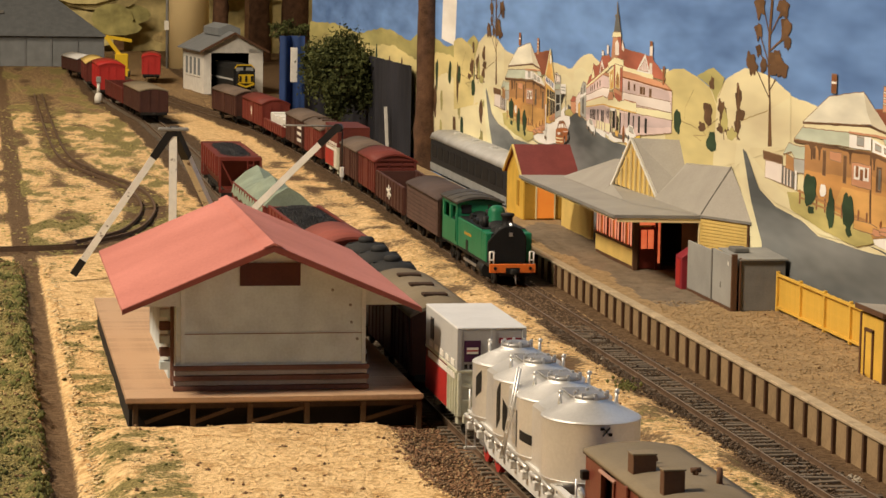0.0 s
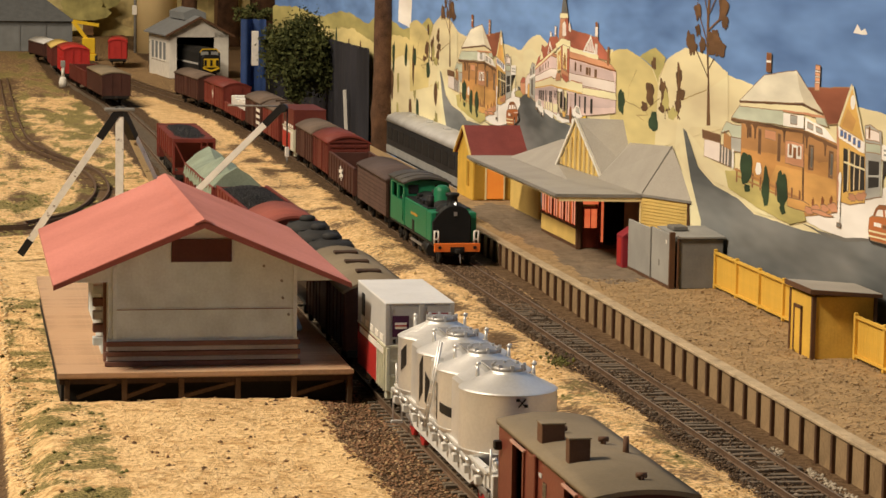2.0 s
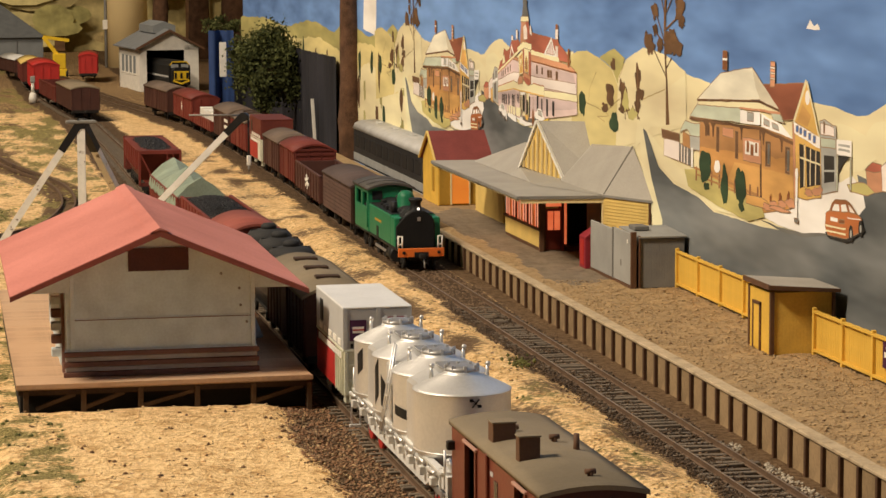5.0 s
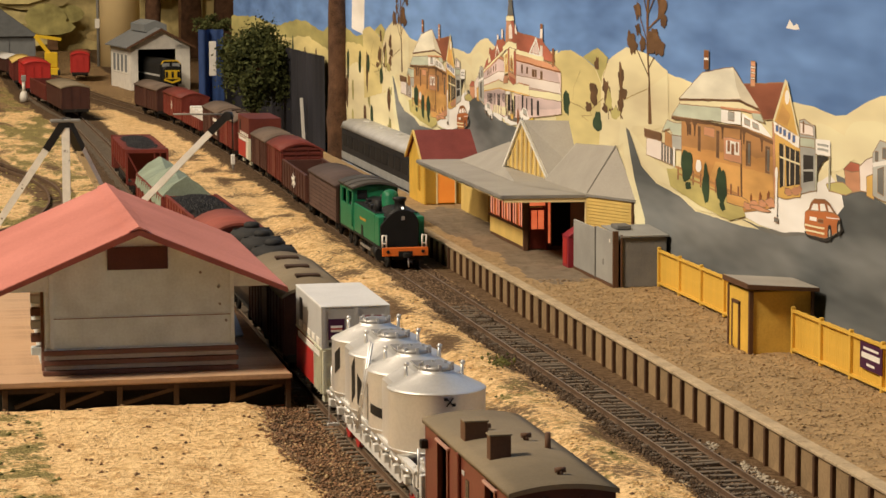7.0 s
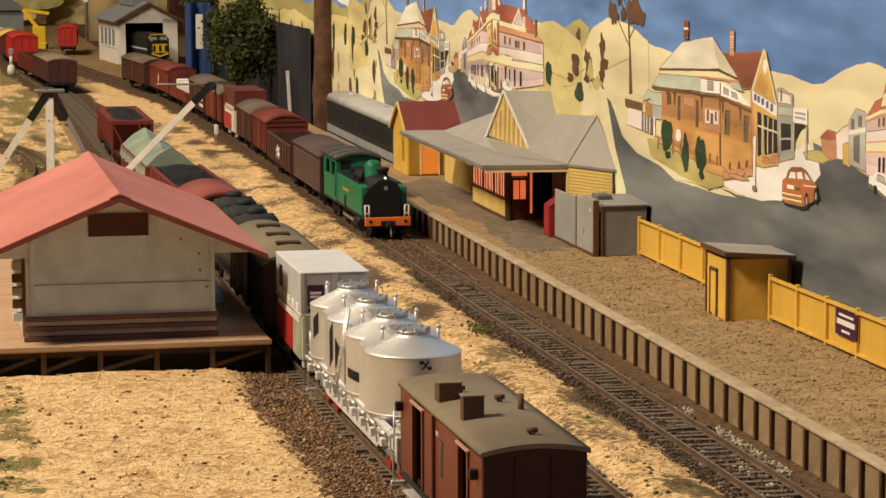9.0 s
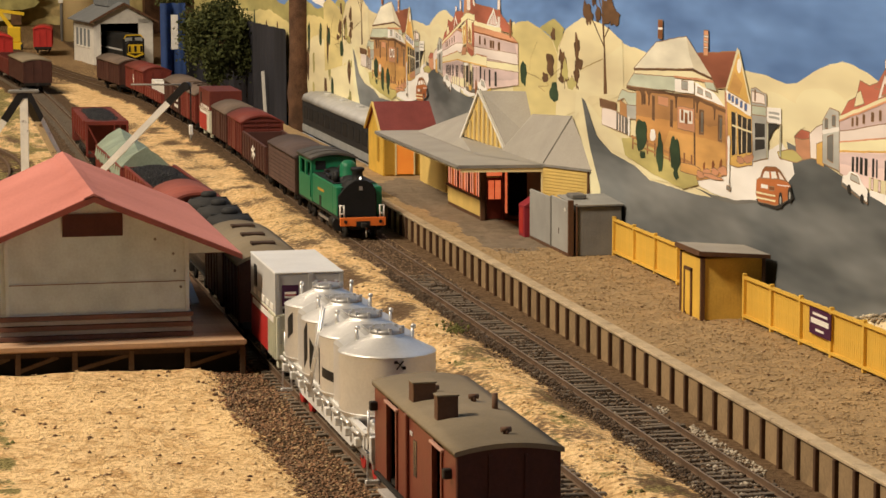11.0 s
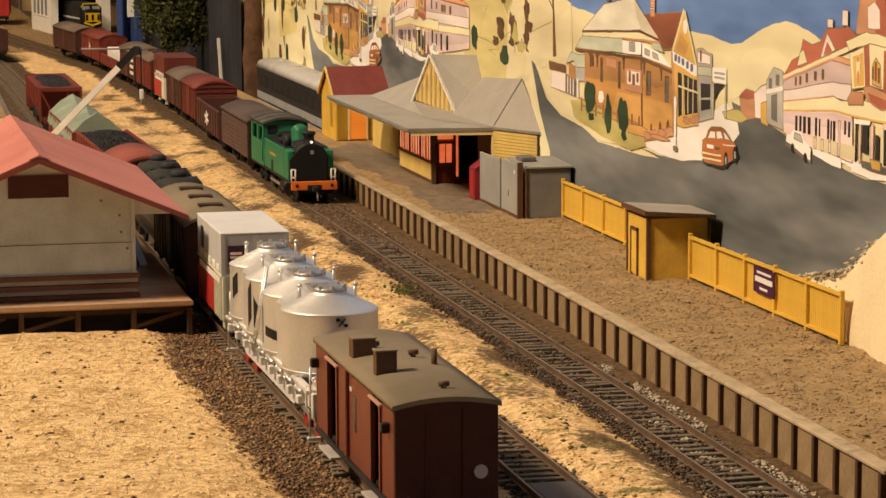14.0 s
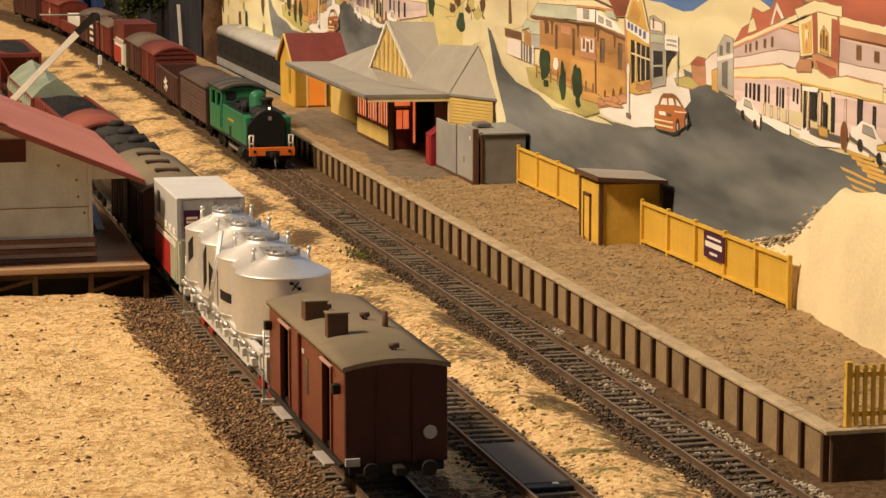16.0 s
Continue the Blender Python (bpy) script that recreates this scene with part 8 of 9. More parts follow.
def coal_hopper():
    th = thing("coal_hopper_wagon", lerp(134, SIDING), 134.0, 0, head(SIDING, 134), "dark red bogie hopper wagon full of coal", "wagon", "siding wagons")
    h, W = 8.2, 3.3
    running_gear(th, 16.4, 3.0, True)
    part("hopper_side", Geo().prism([(-1.0, 1.1), (1.0, 1.1), (W / 2, 2.3), (W / 2, 3.7), (-W / 2, 3.7), (-W / 2, 2.3)], "y", -h + 1.6, h - 1.6), "wagon_bright", th, "", 0.03)
    for s in (-1, 1):
        e = s * h
        part("end_slope", Geo().prism([(e, 3.7), (e - s * 1.6, 3.7), (e - s * 1.6, 1.4)], "x", -W / 2 + 0.1, W / 2 - 0.1), "wagon_red", th)
        part("end_sill", Geo().box(-W / 2, W / 2, min(e, e - s * 0.2), max(e, e - s * 0.2), 3.45, 3.75, 0.02), "wagon_bright", th)
        part("end_beam", Geo().box(-W / 2 + 0.1, W / 2 - 0.1, min(e, e - s * 0.2), max(e, e - s * 0.2), 1.0, 1.3, 0.02), "wagon_red", th)
        for x in (-W / 2 + 0.1, W / 2 - 0.1):
            part("end_post", Geo().box(x - 0.08, x + 0.08, e - 0.1, e + 0.1, 1.1, 3.6), "wagon_bright", th)
        for x in (0.55, 1.0):
            part("ladder_rail", Geo().box(x - 0.04, x + 0.04, e + s * 0.02 - 0.05, e + s * 0.02 + 0.05, 1.1, 3.6), "wagon_bright", th)
        for z in (1.6, 2.1, 2.6, 3.1):
            part("rung", Geo().box(0.55, 1.0, e + s * 0.02 - 0.04, e + s * 0.02 + 0.04, z, z + 0.07), "wagon_bright", th)
        part("brace", Geo().beam((-W / 2 + 0.2, e, 3.4), (-0.4, e, 1.3), 0.12), "wagon_bright", th)
        for k in range(7):
            part("side_rib", Geo().box(s * W / 2 - 0.1, s * W / 2 + 0.1, -h + 1.8 + k * 2.1, -h + 1.95 + k * 2.1, 2.2, 3.7), "wagon_bright", th)

    def heap(r, n):
        u, v = r.uniform(-1, 1, n), r.uniform(-1, 1, n)
        return np.stack([u * 1.5, v * 7.9, 3.5 + 0.35 * (1 - u ** 2) * (1 - v ** 4)], 1)

    part("load_bed", Geo().grid([[(u * 1.55, v * 8.0, 3.48 + 0.35 * (1 - u * u) * (1 - v ** 4)) for u in np.linspace(-1, 1, 7)] for v in np.linspace(-1, 1, 11)]), "coal", th)
    grains("coal", 3000, heap, 0.04, 0.13, "coal", 77, "heaped black coal", th, 0.9)


coal_hopper()


# ---- the goods train on the platform line ----
def tank_engine():
    y0 = 78.8
    th = thing("tank_engine", 0.5, y0, 0, head(MAIN, 84), "green tank engine with black smokebox and orange buffer beam", "locomotive", "goods train")
    part("running_plate", Geo().box(-1.38, 1.38, 0.15, 15.2, 1.1, 1.25, 0.02), "loco_black", th)
    beam = part("buffer_beam", Geo().box(-1.38, 1.38, 0.0, 0.18, 0.78, 1.3, 0.03), "orange_red", th, "bright orange buffer beam")
    part("beam_cutout", Geo().box(-0.42, 0.42, -0.03, 0.0, 0.76, 1.08), "loco_black", beam)
    for s in (-1, 1):
        buf = part("bolt_head", Geo().tube((s * 1.05, -0.05, 1.05), (s * 1.05, 0.0, 1.05), 0.1, 0.1, 10), "loco_black", beam)
        tank = part("side_tank", Geo().box(s * 1.02 - 0.36, s * 1.02 + 0.36, 2.6, 10.0, 1.25, 3.05, 0.05), "loco_green", th, "plain green side tank")
        part("tank_lining", Geo().box(s * 1.385 - 0.01, s * 1.385 + 0.01, 5.6, 7.8, 2.25, 2.4), "ochre", tank, "dull gilt lettering bar")
        part("tank_step", Geo().box(s * 1.30 - 0.1, s * 1.30 + 0.1, 6.6, 7.3, 1.25, 1.95), "loco_black", tank)
        wing = part("front_tank", Geo().box(s * 1.14 - 0.24, s * 1.14 + 0.24, 1.2, 2.6, 1.25, 3.0, 0.05), "loco_green", th)
        if s < 0:
            part("tank_front_plate", Geo().box(s * 0.99 - 0.1, s * 0.99 + 0.1, 1.13, 1.19, 1.28, 2.98), "loco_black", wing)
        part("step_frame", Geo().tube((s * 1.32, 0.35, 1.25), (s * 1.32, 0.35, 2.0), 0.05, 0.05, 8), "white_paint", th)
        part("step_frame", Geo().tube((s * 1.08, 0.35, 1.25), (s * 1.08, 0.35, 2.0), 0.05, 0.05, 8), "white_paint", th)
        for z in (1.5, 1.98):
            part("step_rung", Geo().tube((s * 1.06, 0.35, z), (s * 1.34, 0.35, z), 0.045, 0.045, 8), "white_paint", th)
        part("cylinder", Geo().tube((s * 1.12, 1.6, 0.75), (s * 1.12, 3.3, 0.75), 0.42, 0.42, 16), "loco_black", th)
        for y, r in ((1.2, 0.42), (4.6, 0.66), (6.9, 0.66), (9.2, 0.66), (12.4, 0.45), (14.0, 0.45)):
            wheel = part("wheel", Geo().tube((s * 0.74, y, r), (s * 0.95, y, r), r, r, 20), "under_black", th)
            part("hub", Geo().tube((s * 0.95, y, r), (s * 1.02, y, r), 0.16, 0.14, 10), "under_black", wheel)
        part("side_rod", Geo().box(s * 1.06 - 0.04, s * 1.06 + 0.04, 4.4, 9.4, 0.45, 0.6), "silver_dark", th)
        part("cab_side", Geo().box(s * 1.36 - 0.06, s * 1.36 + 0.06, 10.0, 15.0, 1.25, 2.75, 0.02), "loco_green", th)
        for a, b in ((10.0, 10.5), (12.2, 12.7), (14.5, 15.0)):
            part("cab_pillar", Geo().box(s * 1.36 - 0.06, s * 1.36 + 0.06, a, b, 2.7, 3.95), "loco_green", th)
        part("cab_header", Geo().box(s * 1.36 - 0.06, s * 1.36 + 0.06, 10.0, 15.0, 3.65, 4.0), "loco_green", th)
        part("handrail", Geo().tube((s * 1.45, 10.3, 1.5), (s * 1.45, 10.3, 3.2), 0.04, 0.04, 6), "loco_green", th)
    # boiler, smokebox and fittings
    part("boiler", Geo().tube((0, 2.2, 2.5), (0, 10.2, 2.5), 0.92, 0.92, 28), "loco_black", th)
    smoke = part("smokebox", Geo().tube((0, 0.95, 2.45), (0, 2.6, 2.45), 1.0, 1.0, 32), "loco_black", th, "black smokebox")
    part("smokebox_saddle", Geo().box(-1.0, 1.0, 0.95, 2.6, 1.2, 2.6), "loco_black", smoke)
    part("smokebox_door", Geo().tube((0, 0.78, 2.45), (0, 0.96, 2.45), 0.72, 0.85, 28), "loco_black", smoke)
    # Flat black shape over the front, reaching further on the left.
    part("front_apron", Geo().prism([(-1.36, 1.25), (0.92, 1.25), (0.92, 2.85), (0.72, 3.2), (0.35, 3.42), (-0.35, 3.42), (-0.72, 3.2), (-1.0, 2.95), (-1.36, 2.5)], "y", 0.7, 0.95), "loco_matt", smoke, "flat matt black front", 0.03)
    part("door_plate", Geo().box(-0.1, 0.1, 0.66, 0.7, 2.85, 3.08), "silver_dark", smoke)
    part("chimney", Geo().lathe([(0.45, 3.3), (0.33, 3.45), (0.31, 3.85), (0.42, 3.98), (0.40, 4.1), (0.28, 4.13)], 0.0, 1.75, 24), "loco_black", th)
    part("headlamp", Geo().tube((0, 0.85, 3.55), (0, 1.15, 3.55), 0.13, 0.15, 14), "loco_black", th)
    part("headlamp_glass", Geo().tube((0, 0.8, 3.55), (0, 0.85, 3.55), 0.075, 0.08, 12), "lamp_white", th, "lit white headlamp")
    part("dome", Geo().lathe([(0.62, 3.25), (0.54, 3.4), (0.52, 3.9), (0.44, 4.12), (0.25, 4.26), (0.02, 4.3)], 0.0, 4.9, 24), "loco_green", th, "rounded green steam dome")
    part("valve_bonnet", Geo().tube((0.0, 7.4, 3.3), (0.0, 7.4, 3.75), 0.2, 0.16, 12), "loco_black", th)
    part("tank_top", Geo().box(-1.3, 1.3, 2.7, 10.0, 3.02, 3.1), "loco_black", th)
    rng = random.Random(9)
    for k in range(16):
        x, y = rng.uniform(-1.1, 1.1), rng.uniform(3.0, 9.4)
        if abs(x) > 0.5:
            part("tank_fitting", Geo().box(x - 0.14, x + 0.14, y - 0.3, y + 0.3, 3.08, 3.2 + rng.uniform(0, 0.2), 0.03), "loco_black", th)
    part("pump", Geo().tube((-0.95, 3.6, 3.0), (-0.95, 3.6, 3.75), 0.2, 0.2, 12), "loco_black", th)
    # cab
    front = part("cab_front", Geo().box(-1.38, 1.38, 10.0, 10.14, 2.6, 4.05), "loco_green", th, "green cab front")
    for s in (-1, 1):
        part("cab_window", Geo().box(s * 0.85 - 0.32, s * 0.85 + 0.32, 9.96, 10.0, 3.25, 3.8, 0.01), "window_dark", front)
    part("cab_back", Geo().box(-1.38, 1.38, 14.86, 15.0, 1.25, 4.05), "loco_green", th)
    part("cab_inside", Geo().box(-1.2, 1.2, 10.3, 14.7, 1.25, 2.6), "loco_black", th)
    part("cab_roof", Geo().prism(arch(3.05, 4.0, 4.32), "y", 9.75, 15.25, True), "cab_roof", th, "sooty dark cab roof")
    for y in (11.2, 13.0):
        part("roof_rib", Geo().prism(arch(3.08, 4.03, 4.36, 9, 0.1), "y", y, y + 0.12, True), "cab_roof", th)
    part("coupler", Geo().box(-0.16, 0.16, -0.5, 0.0, 0.72, 1.0, 0.04), "under_black", th)
    part("air_hose", Geo().tube((0.1, -0.25, 0.72), (0.14, -0.3, 0.15), 0.05, 0.04, 8), "silver", th)
    part("frame_plate", Geo().box(-0.7, 0.7, 0.3, 15.0, 0.55, 1.1), "under_black", th)


tank_engine()
TRAIN = "goods train"
box_van("plank_van", lerp(101.8, MAIN) - 0.05, 95.4, 108.0, head(MAIN, 99), "board_plank", "plank_roof", "brown planked van with dusty brown roof", W=3.0, zs=3.5, zr=3.95, door=False, straps=False)
open_wagon("open_wagon", lerp(116.3, MAIN) - 0.1, 109.4, 123.8, head(MAIN, 113), "wagon_brown", "empty dark brown open wagon with a white emblem", W=3.0, top=2.9, mark="star", bogie=True)
box_van("louvre_van", lerp(134.8, MAIN), 125.4, 134.4, head(MAIN, 130), "wagon_red", "wagon_bright", "red van with louvred end and red roof", W=3.2, zs=3.5, zr=4.05, louvre=True)
box_van("brown_van", lerp(139.8, MAIN), 135.6, 145.4, head(MAIN, 138), "wagon_brown", "roof_dirt", "brown van with dusty arched roof", W=3.05, zs=3.45, zr=4.0)
container_wagon(lerp(151.8, MAIN), 148.2, 155.8, head(MAIN, 149), False)
box_van("hatch_van", lerp(162.8, MAIN), 157.8, 168.8, head(MAIN, 160), "wagon_bright", "roof_dirt", "red van with dusty roof and hatches", zs=3.6, zr=4.1, hatches=3)
box_van("brown_van", lerp(175.8, MAIN), 170.3, 182.3, head(MAIN, 173), "wagon_brown", "roof_dirt", "brown van with pale lettering bars on its side", zs=3.6, zr=4.1, mark="bars")
open_wagon("low_wagon", lerp(190.8, MAIN), 184.0, 197.8, head(MAIN, 188), "wagon_bright", "low red wagon with white crates", W=2.9, top=2.0)
for k in range(6):
    solid("white_crate", Geo().box(-0.9, 0.9, -0.85, 0.85, 1.15, 2.5 + 0.12 * (k % 3), 0.05), "white_paint", "white crate loaded on a low red wagon", "crate", "", "crates on the wagon", (lerp(185.8 + k * 2, MAIN), 185.8 + k * 2.1, 0, head(MAIN, 186)))
box_van("emblem_van", lerp(206.8, MAIN), 199.8, 213.8, head(MAIN, 204), "wagon_bright", "wagon_bright", "bright red van with a white emblem", zs=3.4, zr=3.9, mark="star")
box_van("red_brown_van", lerp(223.8, MAIN), 216.3, 231.3, head(MAIN, 221), "wagon_brown", "roof_dirt", "dark red-brown van at the tail of the train", zs=3.4, zr=3.9)


# ---- far end of the yard ----
box_van("tail_van", lerp(231, SIDING), 222.0, 238.5, head(SIDING, 231), "wagon_brown", "van_roof", "dark maroon van with pale olive roof", W=3.2, zs=3.5, zr=3.8, group="yard wagons", door=False)
open_wagon("yard_open_wagon", lerp(250, SIDING), 240.0, 260.0, head(SIDING, 250), "wagon_red", "empty dull red open wagon in the yard", W=3.1, top=2.8, group="yard wagons", bogie=True)
box_van("red_box_van", lerp(277, SIDING), 269.0, 285.0, head(SIDING, 277), "signal_red", "signal_red", "bright red van with a pale roof edge", W=3.4, zs=4.2, zr=4.6, group="yard wagons", door=False)
box_van("yard_van", lerp(300, SIDING) - 0.6, 290.0, 305.0, head(SIDING, 300), "wagon_red", "yellow_pale", "dull red van with a yellowed roof", W=3.2, zs=3.6, zr=4.2, group="yard wagons", door=False)
box_van("end_van", -15.2, 318.0, 332.0, 8, "wagon_brown", "box_roof", "dark van with whitened roof by the shed", W=3.4, zs=3.0, zr=3.5, group="yard wagons", door=False)
box_van("red_tank_van", -4.8, 312.0, 326.0, -4, "signal_red", "signal_red", "bright red round-topped van beyond the points", W=2.7, zs=3.6, zr=4.0, group="yard wagons", door=False)


def signal_post():
    th = thing("yard_signal", -15.3, 262.0, -0.3, 0, "short white yard signal post with a round base", "signal")
    part("base", Geo().lathe([(0.5, 0), (0.55, 0.6), (0.4, 1.2), (0.28, 1.3)], 0, 0, 14), "white_paint", th)
    part("post", Geo().tube((0, 0, 1.2), (0, 0, 2.6), 0.22, 0.2, 10), "white_paint", th)
    part("lamp", Geo().box(-0.3, 0.3, -0.3, 0.3, 2.6, 3.4, 0.05), "privy_grey", th)


signal_post()


def engine_shed():
    th = thing("engine_shed", 0.15, 284.0, -0.3, 6, "white engine shed with grey roof and open doorway", "shed")
    W, D, H, R = 8.3, 16.0, 6.3, 8.5
    for a, b in ((0, 1.0), (6.3, W)):
        part("front_pier", Geo().box(a, b, 0, 0.3, 0, H), "white_paint", th)
    part("front_gable", Geo().prism([(0, 5.7), (W, 5.7), (W, H), (W / 2, R), (0, H)], "y", 0, 0.3), "white_paint", th)
    part("side_wall", Geo().box(0, 0.3, 0.3, D, 0, H), "white_paint", th, "white side wall")
    part("side_wall", Geo().box(W - 0.3, W, 0.3, D, 0, H), "white_paint", th)
    # Back, floor and inner faces are blackened as shade inside the shed.
    part("back_wall", Geo().box(0, W, D - 0.3, D, 0, H), "inside_dark", th)
    part("inside_floor", Geo().box(0.3, W - 0.3, 0.3, D - 0.3, 0.3, 0.35), "inside_dark", th)
    for x in (0.31, W - 0.36):
        part("lining", Geo().box(x, x + 0.05, 0.3, D - 0.3, 0.3, H), "inside_dark", th)
    for k in range(4):
        win = part("window", Geo().box(-0.06, 0.0, 3.0 + k * 3.0, 4.5 + k * 3.0, 2.4, 4.8), "slate_wall", th)
        part("window_sill", Geo().box(-0.12, 0.0, 2.9 + k * 3.0, 4.6 + k * 3.0, 2.2, 2.4), "white_paint", win)
    r = Geo()
    for s in (-1, 1):
        xe = W / 2 + s * (W / 2 + 0.7)
        r.prism([(W / 2, R + 0.12), (xe, H - 0.3), (xe, H - 0.45), (W / 2, R - 0.1)], "y", -0.8, D + 0.6)
    part("roof", r, "slate", th, "grey slate roof")
    for s in (-1, 1):
        xe = W / 2 + s * (W / 2 + 0.7)
        part("barge_board", Geo().prism([(W / 2, R + 0.1), (xe, H - 0.3), (xe, H - 0.6), (W / 2, R - 0.25)], "y", -0.95, -0.8), "brown_trim", th)
    v = Geo()
    v.prism([(2.6, R - 0.5), (2.6, R + 0.5), (W / 2, R + 1.1), (W - 2.6, R + 0.5), (W - 2.6, R - 0.5)], "y", 3.0, D - 2)
    part("smoke_vent", v, "slate_wall", th, "raised grey smoke vent")


engine_shed()


def diesel():
    th = thing("diesel_engine", 4.9, 276.0, 0, 8, "black diesel engine with yellow striped nose", "locomotive")
    part("body", Geo().prism([(-1.5, 1.0), (1.5, 1.0), (1.5, 3.6), (1.0, 4.2), (-1.0, 4.2), (-1.5, 3.6)], "y", 0, 14), "loco_black", th, "", 0.05)
    part("nose", Geo().prism([(-1.2, 1.0), (1.2, 1.0), (1.2, 3.0), (0.8, 3.4), (-0.8, 3.4), (-1.2, 3.0)], "y", -1.0, 0), "loco_black", th, "", 0.05)
    part("nose_band", Geo().box(-1.0, 1.0, -1.05, -1.0, 1.7, 2.9), "crane_yellow", th, "yellow nose panel")
    for x in (-0.8, 0.0, 0.8):
        part("nose_stripe", Geo().box(x - 0.15, x + 0.15, -1.1, -1.05, 1.9, 2.7), "loco_black", th)
    part("brow", Geo().prism([(-1.35, 3.6), (-0.95, 4.05), (0.95, 4.05), (1.35, 3.6), (1.35, 3.75), (1.0, 4.2), (-1.0, 4.2), (-1.35, 3.75)], "y", -0.08, 0.0), "crane_yellow", th, "thin yellow brow line")
    part("nose_wing", Geo().prism([(-1.15, 1.5), (0.0, 1.1), (1.15, 1.5), (1.15, 1.75), (0.0, 1.35), (-1.15, 1.75)], "y", -1.06, -1.0), "crane_yellow", th, "yellow nose chevron")
    for s in (-1, 1):
        part("side_stripe", Geo().box(s * 1.51 - 0.01, s * 1.51 + 0.01, 0.2, 13.8, 2.0, 2.25), "box_grey", th)
    for x in (-0.7, 0.7):
        part("cab_window", Geo().box(x - 0.5, x + 0.5, -0.14, -0.085, 3.3, 3.8), "coach_grey", th)
    part("bogie", Geo().box(-1.1, 1.1, 0.5, 4.5, 0.2, 0.95), "under_black", th)
    part("bogie", Geo().box(-1.1, 1.1, 9, 13, 0.2, 0.95), "under_black", th)


diesel()


def big_shed():
    th = thing("grey_barn", -10.0, 365.0, -0.3, 0, "long grey corrugated barn with a hipped roof", "barn")
    part("wall", Geo().box(-44, 0, 0, 30, 0, 5.2), "slate_wall", th, "grey sheeted wall")
    for k in range(11):
        part("wall_post", Geo().box(-43.5 + k * 4.35, -43.2 + k * 4.35, -0.2, 0.0, 0, 5.2), "slate", th)
    r = Geo()
    r.grid([[(-45, -0.8, 5.1), (0.8, -0.8, 5.1)], [(-40, 15, 13.5), (-10.5, 15, 13.5)], [(-45, 31, 5.1), (0.8, 31, 5.1)]], False)
    r.face([(0.8, -0.8, 5.1), (0.8, 31, 5.1), (-10.5, 15, 13.5)])
    part("roof", r, "slate_corr", th, "plain grey hipped roof")
    part("roof_pipe", Geo().beam((-19.5, 2.0, 7.0), (-18.0, 5.5, 8.8), 0.5), "iron_dark", th)
    part("roof_pipe", Geo().beam((-18.0, 5.5, 8.8), (-16.4, 5.8, 9.0), 0.5), "iron_dark", th)
    part("down_pipe", Geo().beam((-20.5, -0.9, 0.0), (-20.0, -0.9, 5.1), 0.5), "iron_dark", th)


big_shed()


def grain_silo():
    th = thing("grain_silo", 4.2, 362.0, -0.3, 0, "tall smooth cream cylindrical grain silo", "silo")
    part("drum", Geo().tube((0, 0, 0), (0, 0, 42), 3.5, 3.5, 40), "silo", th, "cream painted drum")
    part("rim", Geo().tube((0, 0, 42), (0, 0, 42.6), 3.7, 3.7, 40), "silo", th)
    part("downpipe", Geo().tube((-3.6, -1.0, 0), (-3.6, -1.0, 40), 0.25, 0.25, 10), "coach_grey", th)
    part("inlet_box", Geo().box(-4.1, -3.3, -1.5, -0.7, 6.4, 8.0, 0.08), "white_paint", th)


grain_silo()


def yard_crane():
    th = thing("yellow_crane", -8.6, 332.0, -0.3, 0, "small yellow yard crane with a raised jib", "crane")
    part("base", Geo().box(-1.2, 1.2, -1.2, 1.2, 0, 1.2, 0.1), "crane_yellow", th)
    part("cab", Geo().box(-1.0, 1.0, -1.0, 1.0, 1.2, 3.6, 0.12), "crane_yellow", th)
    part("jib", Geo().beam((0, 0, 3.0), (-2.4, 0, 6.2), 0.6), "crane_yellow", th)
    part("arm", Geo().beam((-2.4, 0, 6.2), (1.6, 0, 5.6), 0.5), "crane_yellow", th)
    part("tyre", Geo().tube((-1.3, -0.8, 0.5), (-0.9, -0.8, 0.5), 0.6, 0.6, 14), "black_rubber", th)
    part("tyre", Geo().tube((0.9, -0.8, 0.5), (1.3, -0.8, 0.5), 0.6, 0.6, 14), "black_rubber", th)


yard_crane()


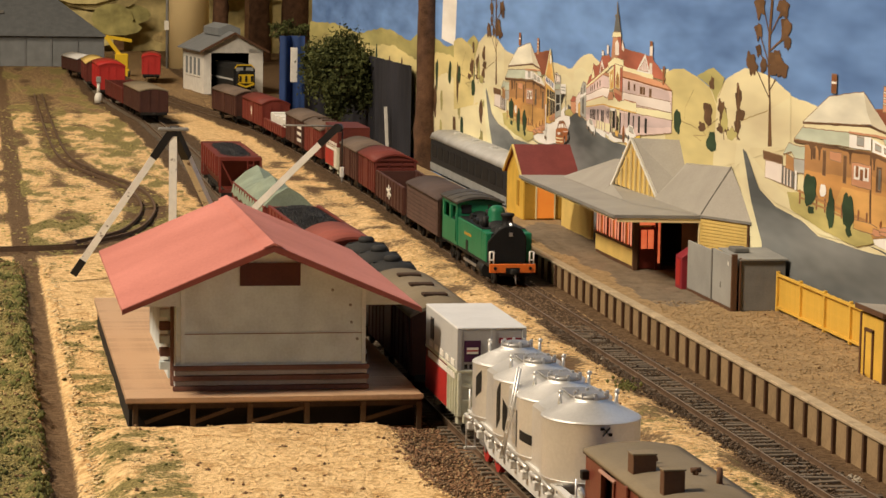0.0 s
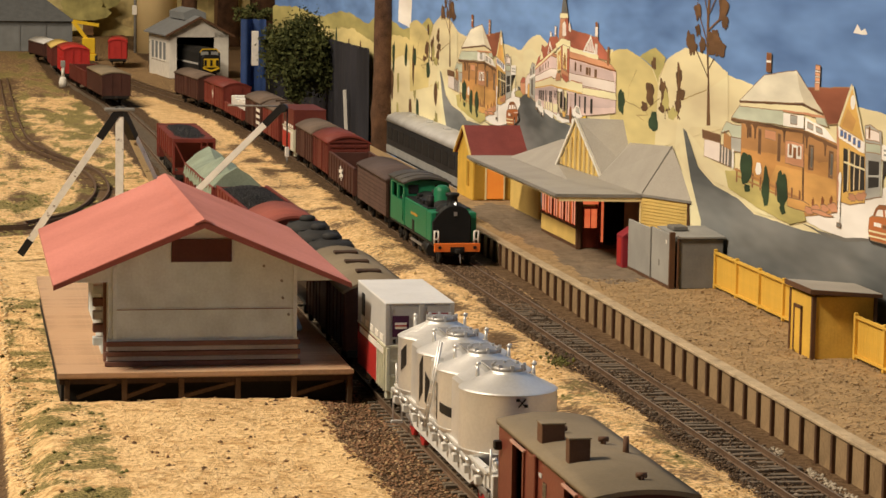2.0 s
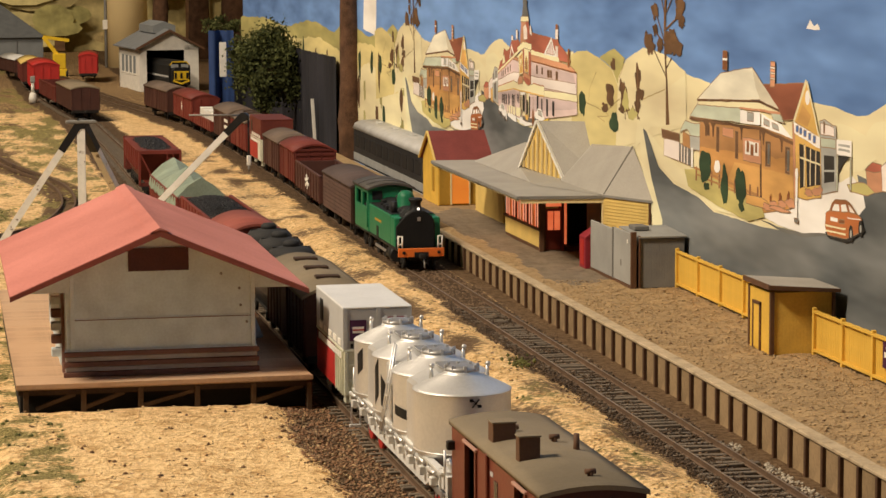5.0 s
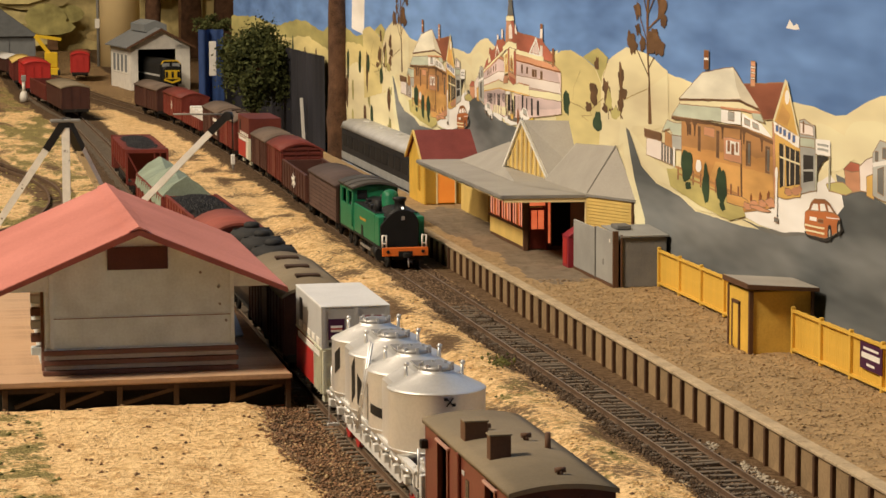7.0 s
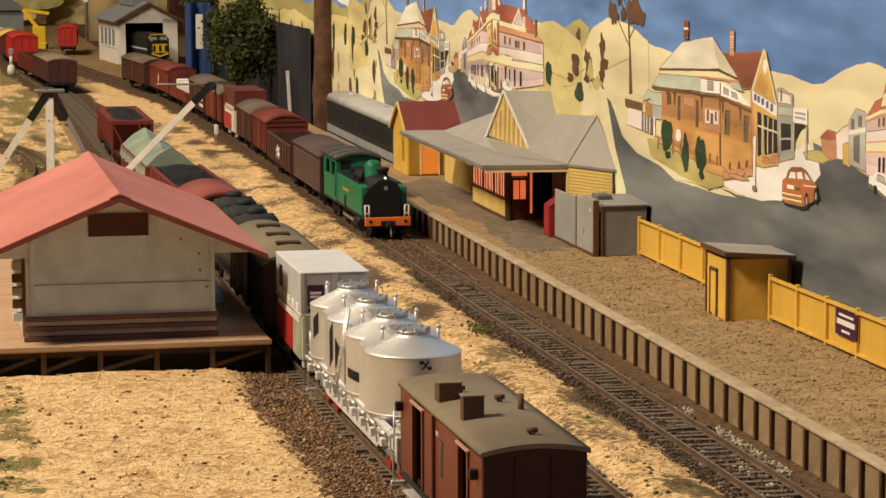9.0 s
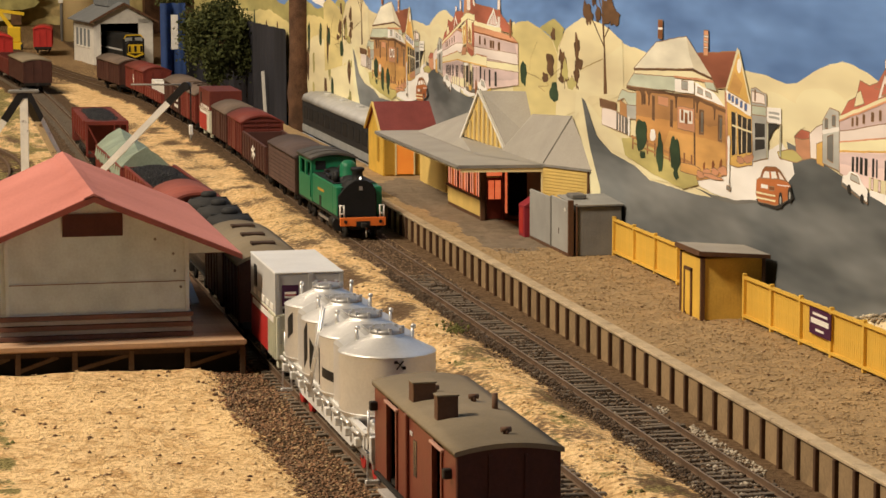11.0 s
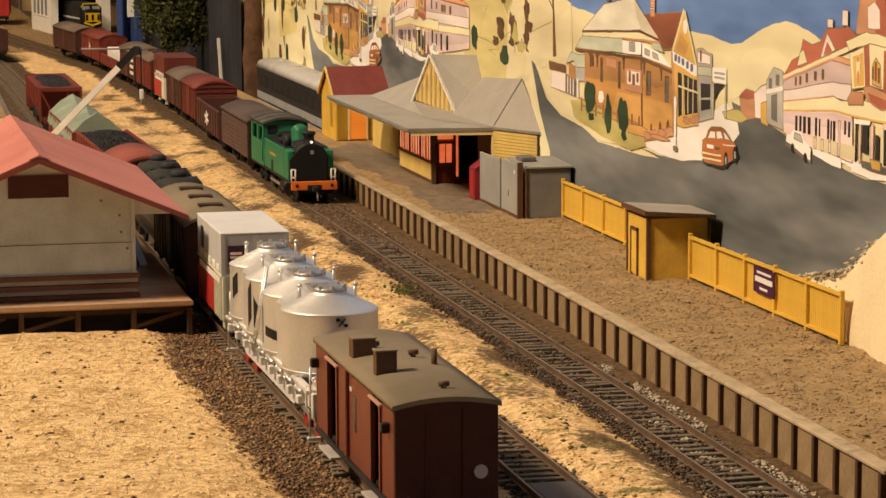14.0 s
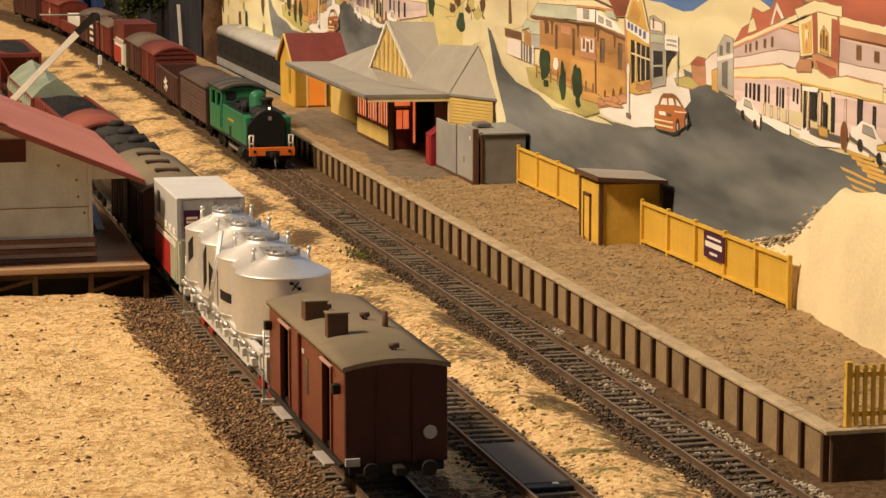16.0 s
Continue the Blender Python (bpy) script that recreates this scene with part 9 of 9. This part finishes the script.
def leafy_tree(name, x, y, z0, height, rx, ry, rz_, seed, label, leaves=7000):
    th = thing(name, x, y, z0, 0, label, "tree")
    rng = np.random.default_rng(seed)
    c = height - rz_
    trunk = Geo()
    rows = []
    for k in range(9):
        s = k / 8
        r = (0.42 if rx < 5 else 0.55) * (1 - 0.7 * s) + 0.05
        ox, oy = 0.3 * math.sin(3 * s + seed), 0.25 * math.sin(2 * s + 1)
        rows.append([(ox + r * math.cos(a), oy + r * math.sin(a), s * height * 0.8) for a in np.linspace(0, 2 * math.pi, 9)[:-1]])
    trunk.grid(rows, True, True)
    part("trunk", trunk, "bark", th)
    tips = []
    for k in range(24):
        a, up = rng.uniform(0, 6.3), rng.uniform(-0.7, 0.9)
        w = math.sqrt(max(0.05, 1 - up * up)) * rng.uniform(0.4, 1.0)
        tip = Vector((rx * w * math.cos(a), ry * w * math.sin(a), c + rz_ * up * 0.8))
        tips.append(tip)
        g = Geo().tube((0, 0, height * rng.uniform(0.3, 0.6)), tip, 0.13, 0.03, 6)
        part("limb", g, "bark", th)
    centres = np.array(tips)
    pick = rng.integers(0, len(centres), leaves)
    pos = centres[pick] + rng.normal(0, 1, (leaves, 3)) * np.array([rx, ry, rz_]) * 0.16
    size = rng.uniform(0.09, 0.26, (leaves, 1))
    d1 = rng.normal(0, 1, (leaves, 3))
    d1 /= np.linalg.norm(d1, axis=1, keepdims=True)
    d2 = np.cross(d1, rng.normal(0, 1, (leaves, 3)))
    d2 /= np.linalg.norm(d2, axis=1, keepdims=True)
    quad = np.stack([pos - d1 * size, pos + d2 * size * 0.6, pos + d1 * size, pos - d2 * size * 0.6], 1).reshape(-1, 3) * CM
    me = bpy.data.meshes.new("crown")
    me.from_pydata(quad.tolist(), [], (np.arange(leaves)[:, None] * 4 + np.arange(4)).tolist())
    me.materials.append(C["leaf"])
    crown = new("crown", me)
    crown.parent = th
    tagged(crown, kind="stuff")
    return th


leafy_tree("leafy_tree", 5.75, 190.0, -0.3, 11.8, 3.5, 3.0, 4.9, 3, "dense dark green model tree with a rounded crown", 20000)
leafy_tree("small_tree", 7.6, 246.0, -0.3, 11.4, 2.4, 2.0, 1.3, 8, "sparse dark green gum sapling", 1500)


def gum_trunk(x, y, r, h, seed):
    rows = []
    for k in range(26):
        z = -0.4 + h * k / 25
        s = r * (1.25 - 0.25 * min(1, k / 6)) * (1 - 0.12 * k / 25)
        rows.append([(s * (1 + 0.22 * noise.noise((math.cos(a) * 2, math.sin(a) * 2 + seed, z * 0.4))) * math.cos(a), s * (1 + 0.22 * noise.noise((math.cos(a) * 2, math.sin(a) * 2 + seed, z * 0.4))) * math.sin(a), z) for a in np.linspace(0, 2 * math.pi, 17)[:-1]])
    th = thing("gum_trunk", x, y, 0, 0, "tall rough brown gum trunk rising out of view", "tree", "gum trunks")
    part("bark", Geo().grid(rows, True, True), "bark", th)


gum_trunk(9.25, 158.0, 1.0, 34, 1)
for k, (x, y, r) in enumerate(((19.5, 392.0, 1.7), (26.5, 396.0, 2.3), (13.0, 398.0, 1.3), (8.8, 402.0, 1.0), (35.0, 390.0, 1.4))):
    gum_trunk(x, y, r, 60, k + 4)

# end of the layout: blue cloth, painted forest board
fold = Geo()
fold.grid([[(x, 206 + 0.5 * math.sin(x * 2.6) + 0.3 * math.sin(x * 5.1), z) for x in np.arange(1.5, 4.2, 0.15)] for z in (-0.3, 4, 10.4)], True)
solid("blue_cloth", fold, "curtain_blue", "blue cloth screen hanging behind the yard", "cloth")
# Dark sheet added over the backdrop; its colour holds the deep shade.
fold = Geo()
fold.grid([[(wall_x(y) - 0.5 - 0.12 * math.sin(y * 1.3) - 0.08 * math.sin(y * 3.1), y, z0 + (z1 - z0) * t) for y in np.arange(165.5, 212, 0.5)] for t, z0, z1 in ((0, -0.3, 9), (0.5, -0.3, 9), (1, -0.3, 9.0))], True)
solid("dark_cloth", fold, "curtain_dark", "added dark cloth screen, deep shade put into its colour", "cloth")
# Second added dark sheet, shaded by colour, behind the tree.
fold = Geo()
fold.grid([[(x, 214 + 0.4 * math.sin(x * 2.2), z) for x in np.arange(3.0, 9.0, 0.2)] for z in (-0.3, 4, 8.8)], True)
solid("dark_screen", fold, "curtain_dark", "added dark cloth screen behind the tree, shade in its colour", "cloth")
solid("white_notice", Geo().box(2.45, 3.2, 203.9, 204.0, 5.5, 9.2, 0.03), "white_paint", "white card notice on the blue cloth", "notice")
solid("white_post", Geo().beam((8.6, 176, -0.3), (8.35, 176, 4.6), 0.28), "white_paint", "slim white post beside the line", "post")


def forest_board():
    pts = [(-110, 440), (20, 436), (60, 400), (80, 300)]
    g = Geo()
    g.grid([[(x, y, z) for x, y in pts] for z in (-3, 60)], False)
    board = solid("forest_board", g, "p_bush", "painted bush backdrop at the far end", "backdrop", "structure")
    p = Geo()
    rng = random.Random(11)
    mats = ["p_olive", "p_trunk", "p_bush", "p_umber2", "p_hill"]
    for k in range(90):
        m = rng.randrange(5)
        x = rng.uniform(-100, 40)
        z = rng.uniform(0, 22)
        w, h = (rng.uniform(0.5, 1.6), rng.uniform(14, 40)) if m == 1 else (rng.uniform(2, 8), rng.uniform(1, 4))
        p.now = m
        n = 10
        y = 434.6 - 0.03 * k - 0.03 * (x + 110)
        if m == 1:
            p.face([(x - w, y, 0), (x + w, y, 0), (x + w * 0.7, y, h), (x - w * 0.7, y, h)])
        else:
            p.face([(x + w * (1 + 0.3 * noise.noise((k, i, 1))) * math.cos(2 * math.pi * i / n), y, z + h * (1 + 0.3 * noise.noise((k, i, 5))) * math.sin(2 * math.pi * i / n)) for i in range(n)])
    part("painted_trees", p, mats, board, "painted trunks and scrub")


forest_board()
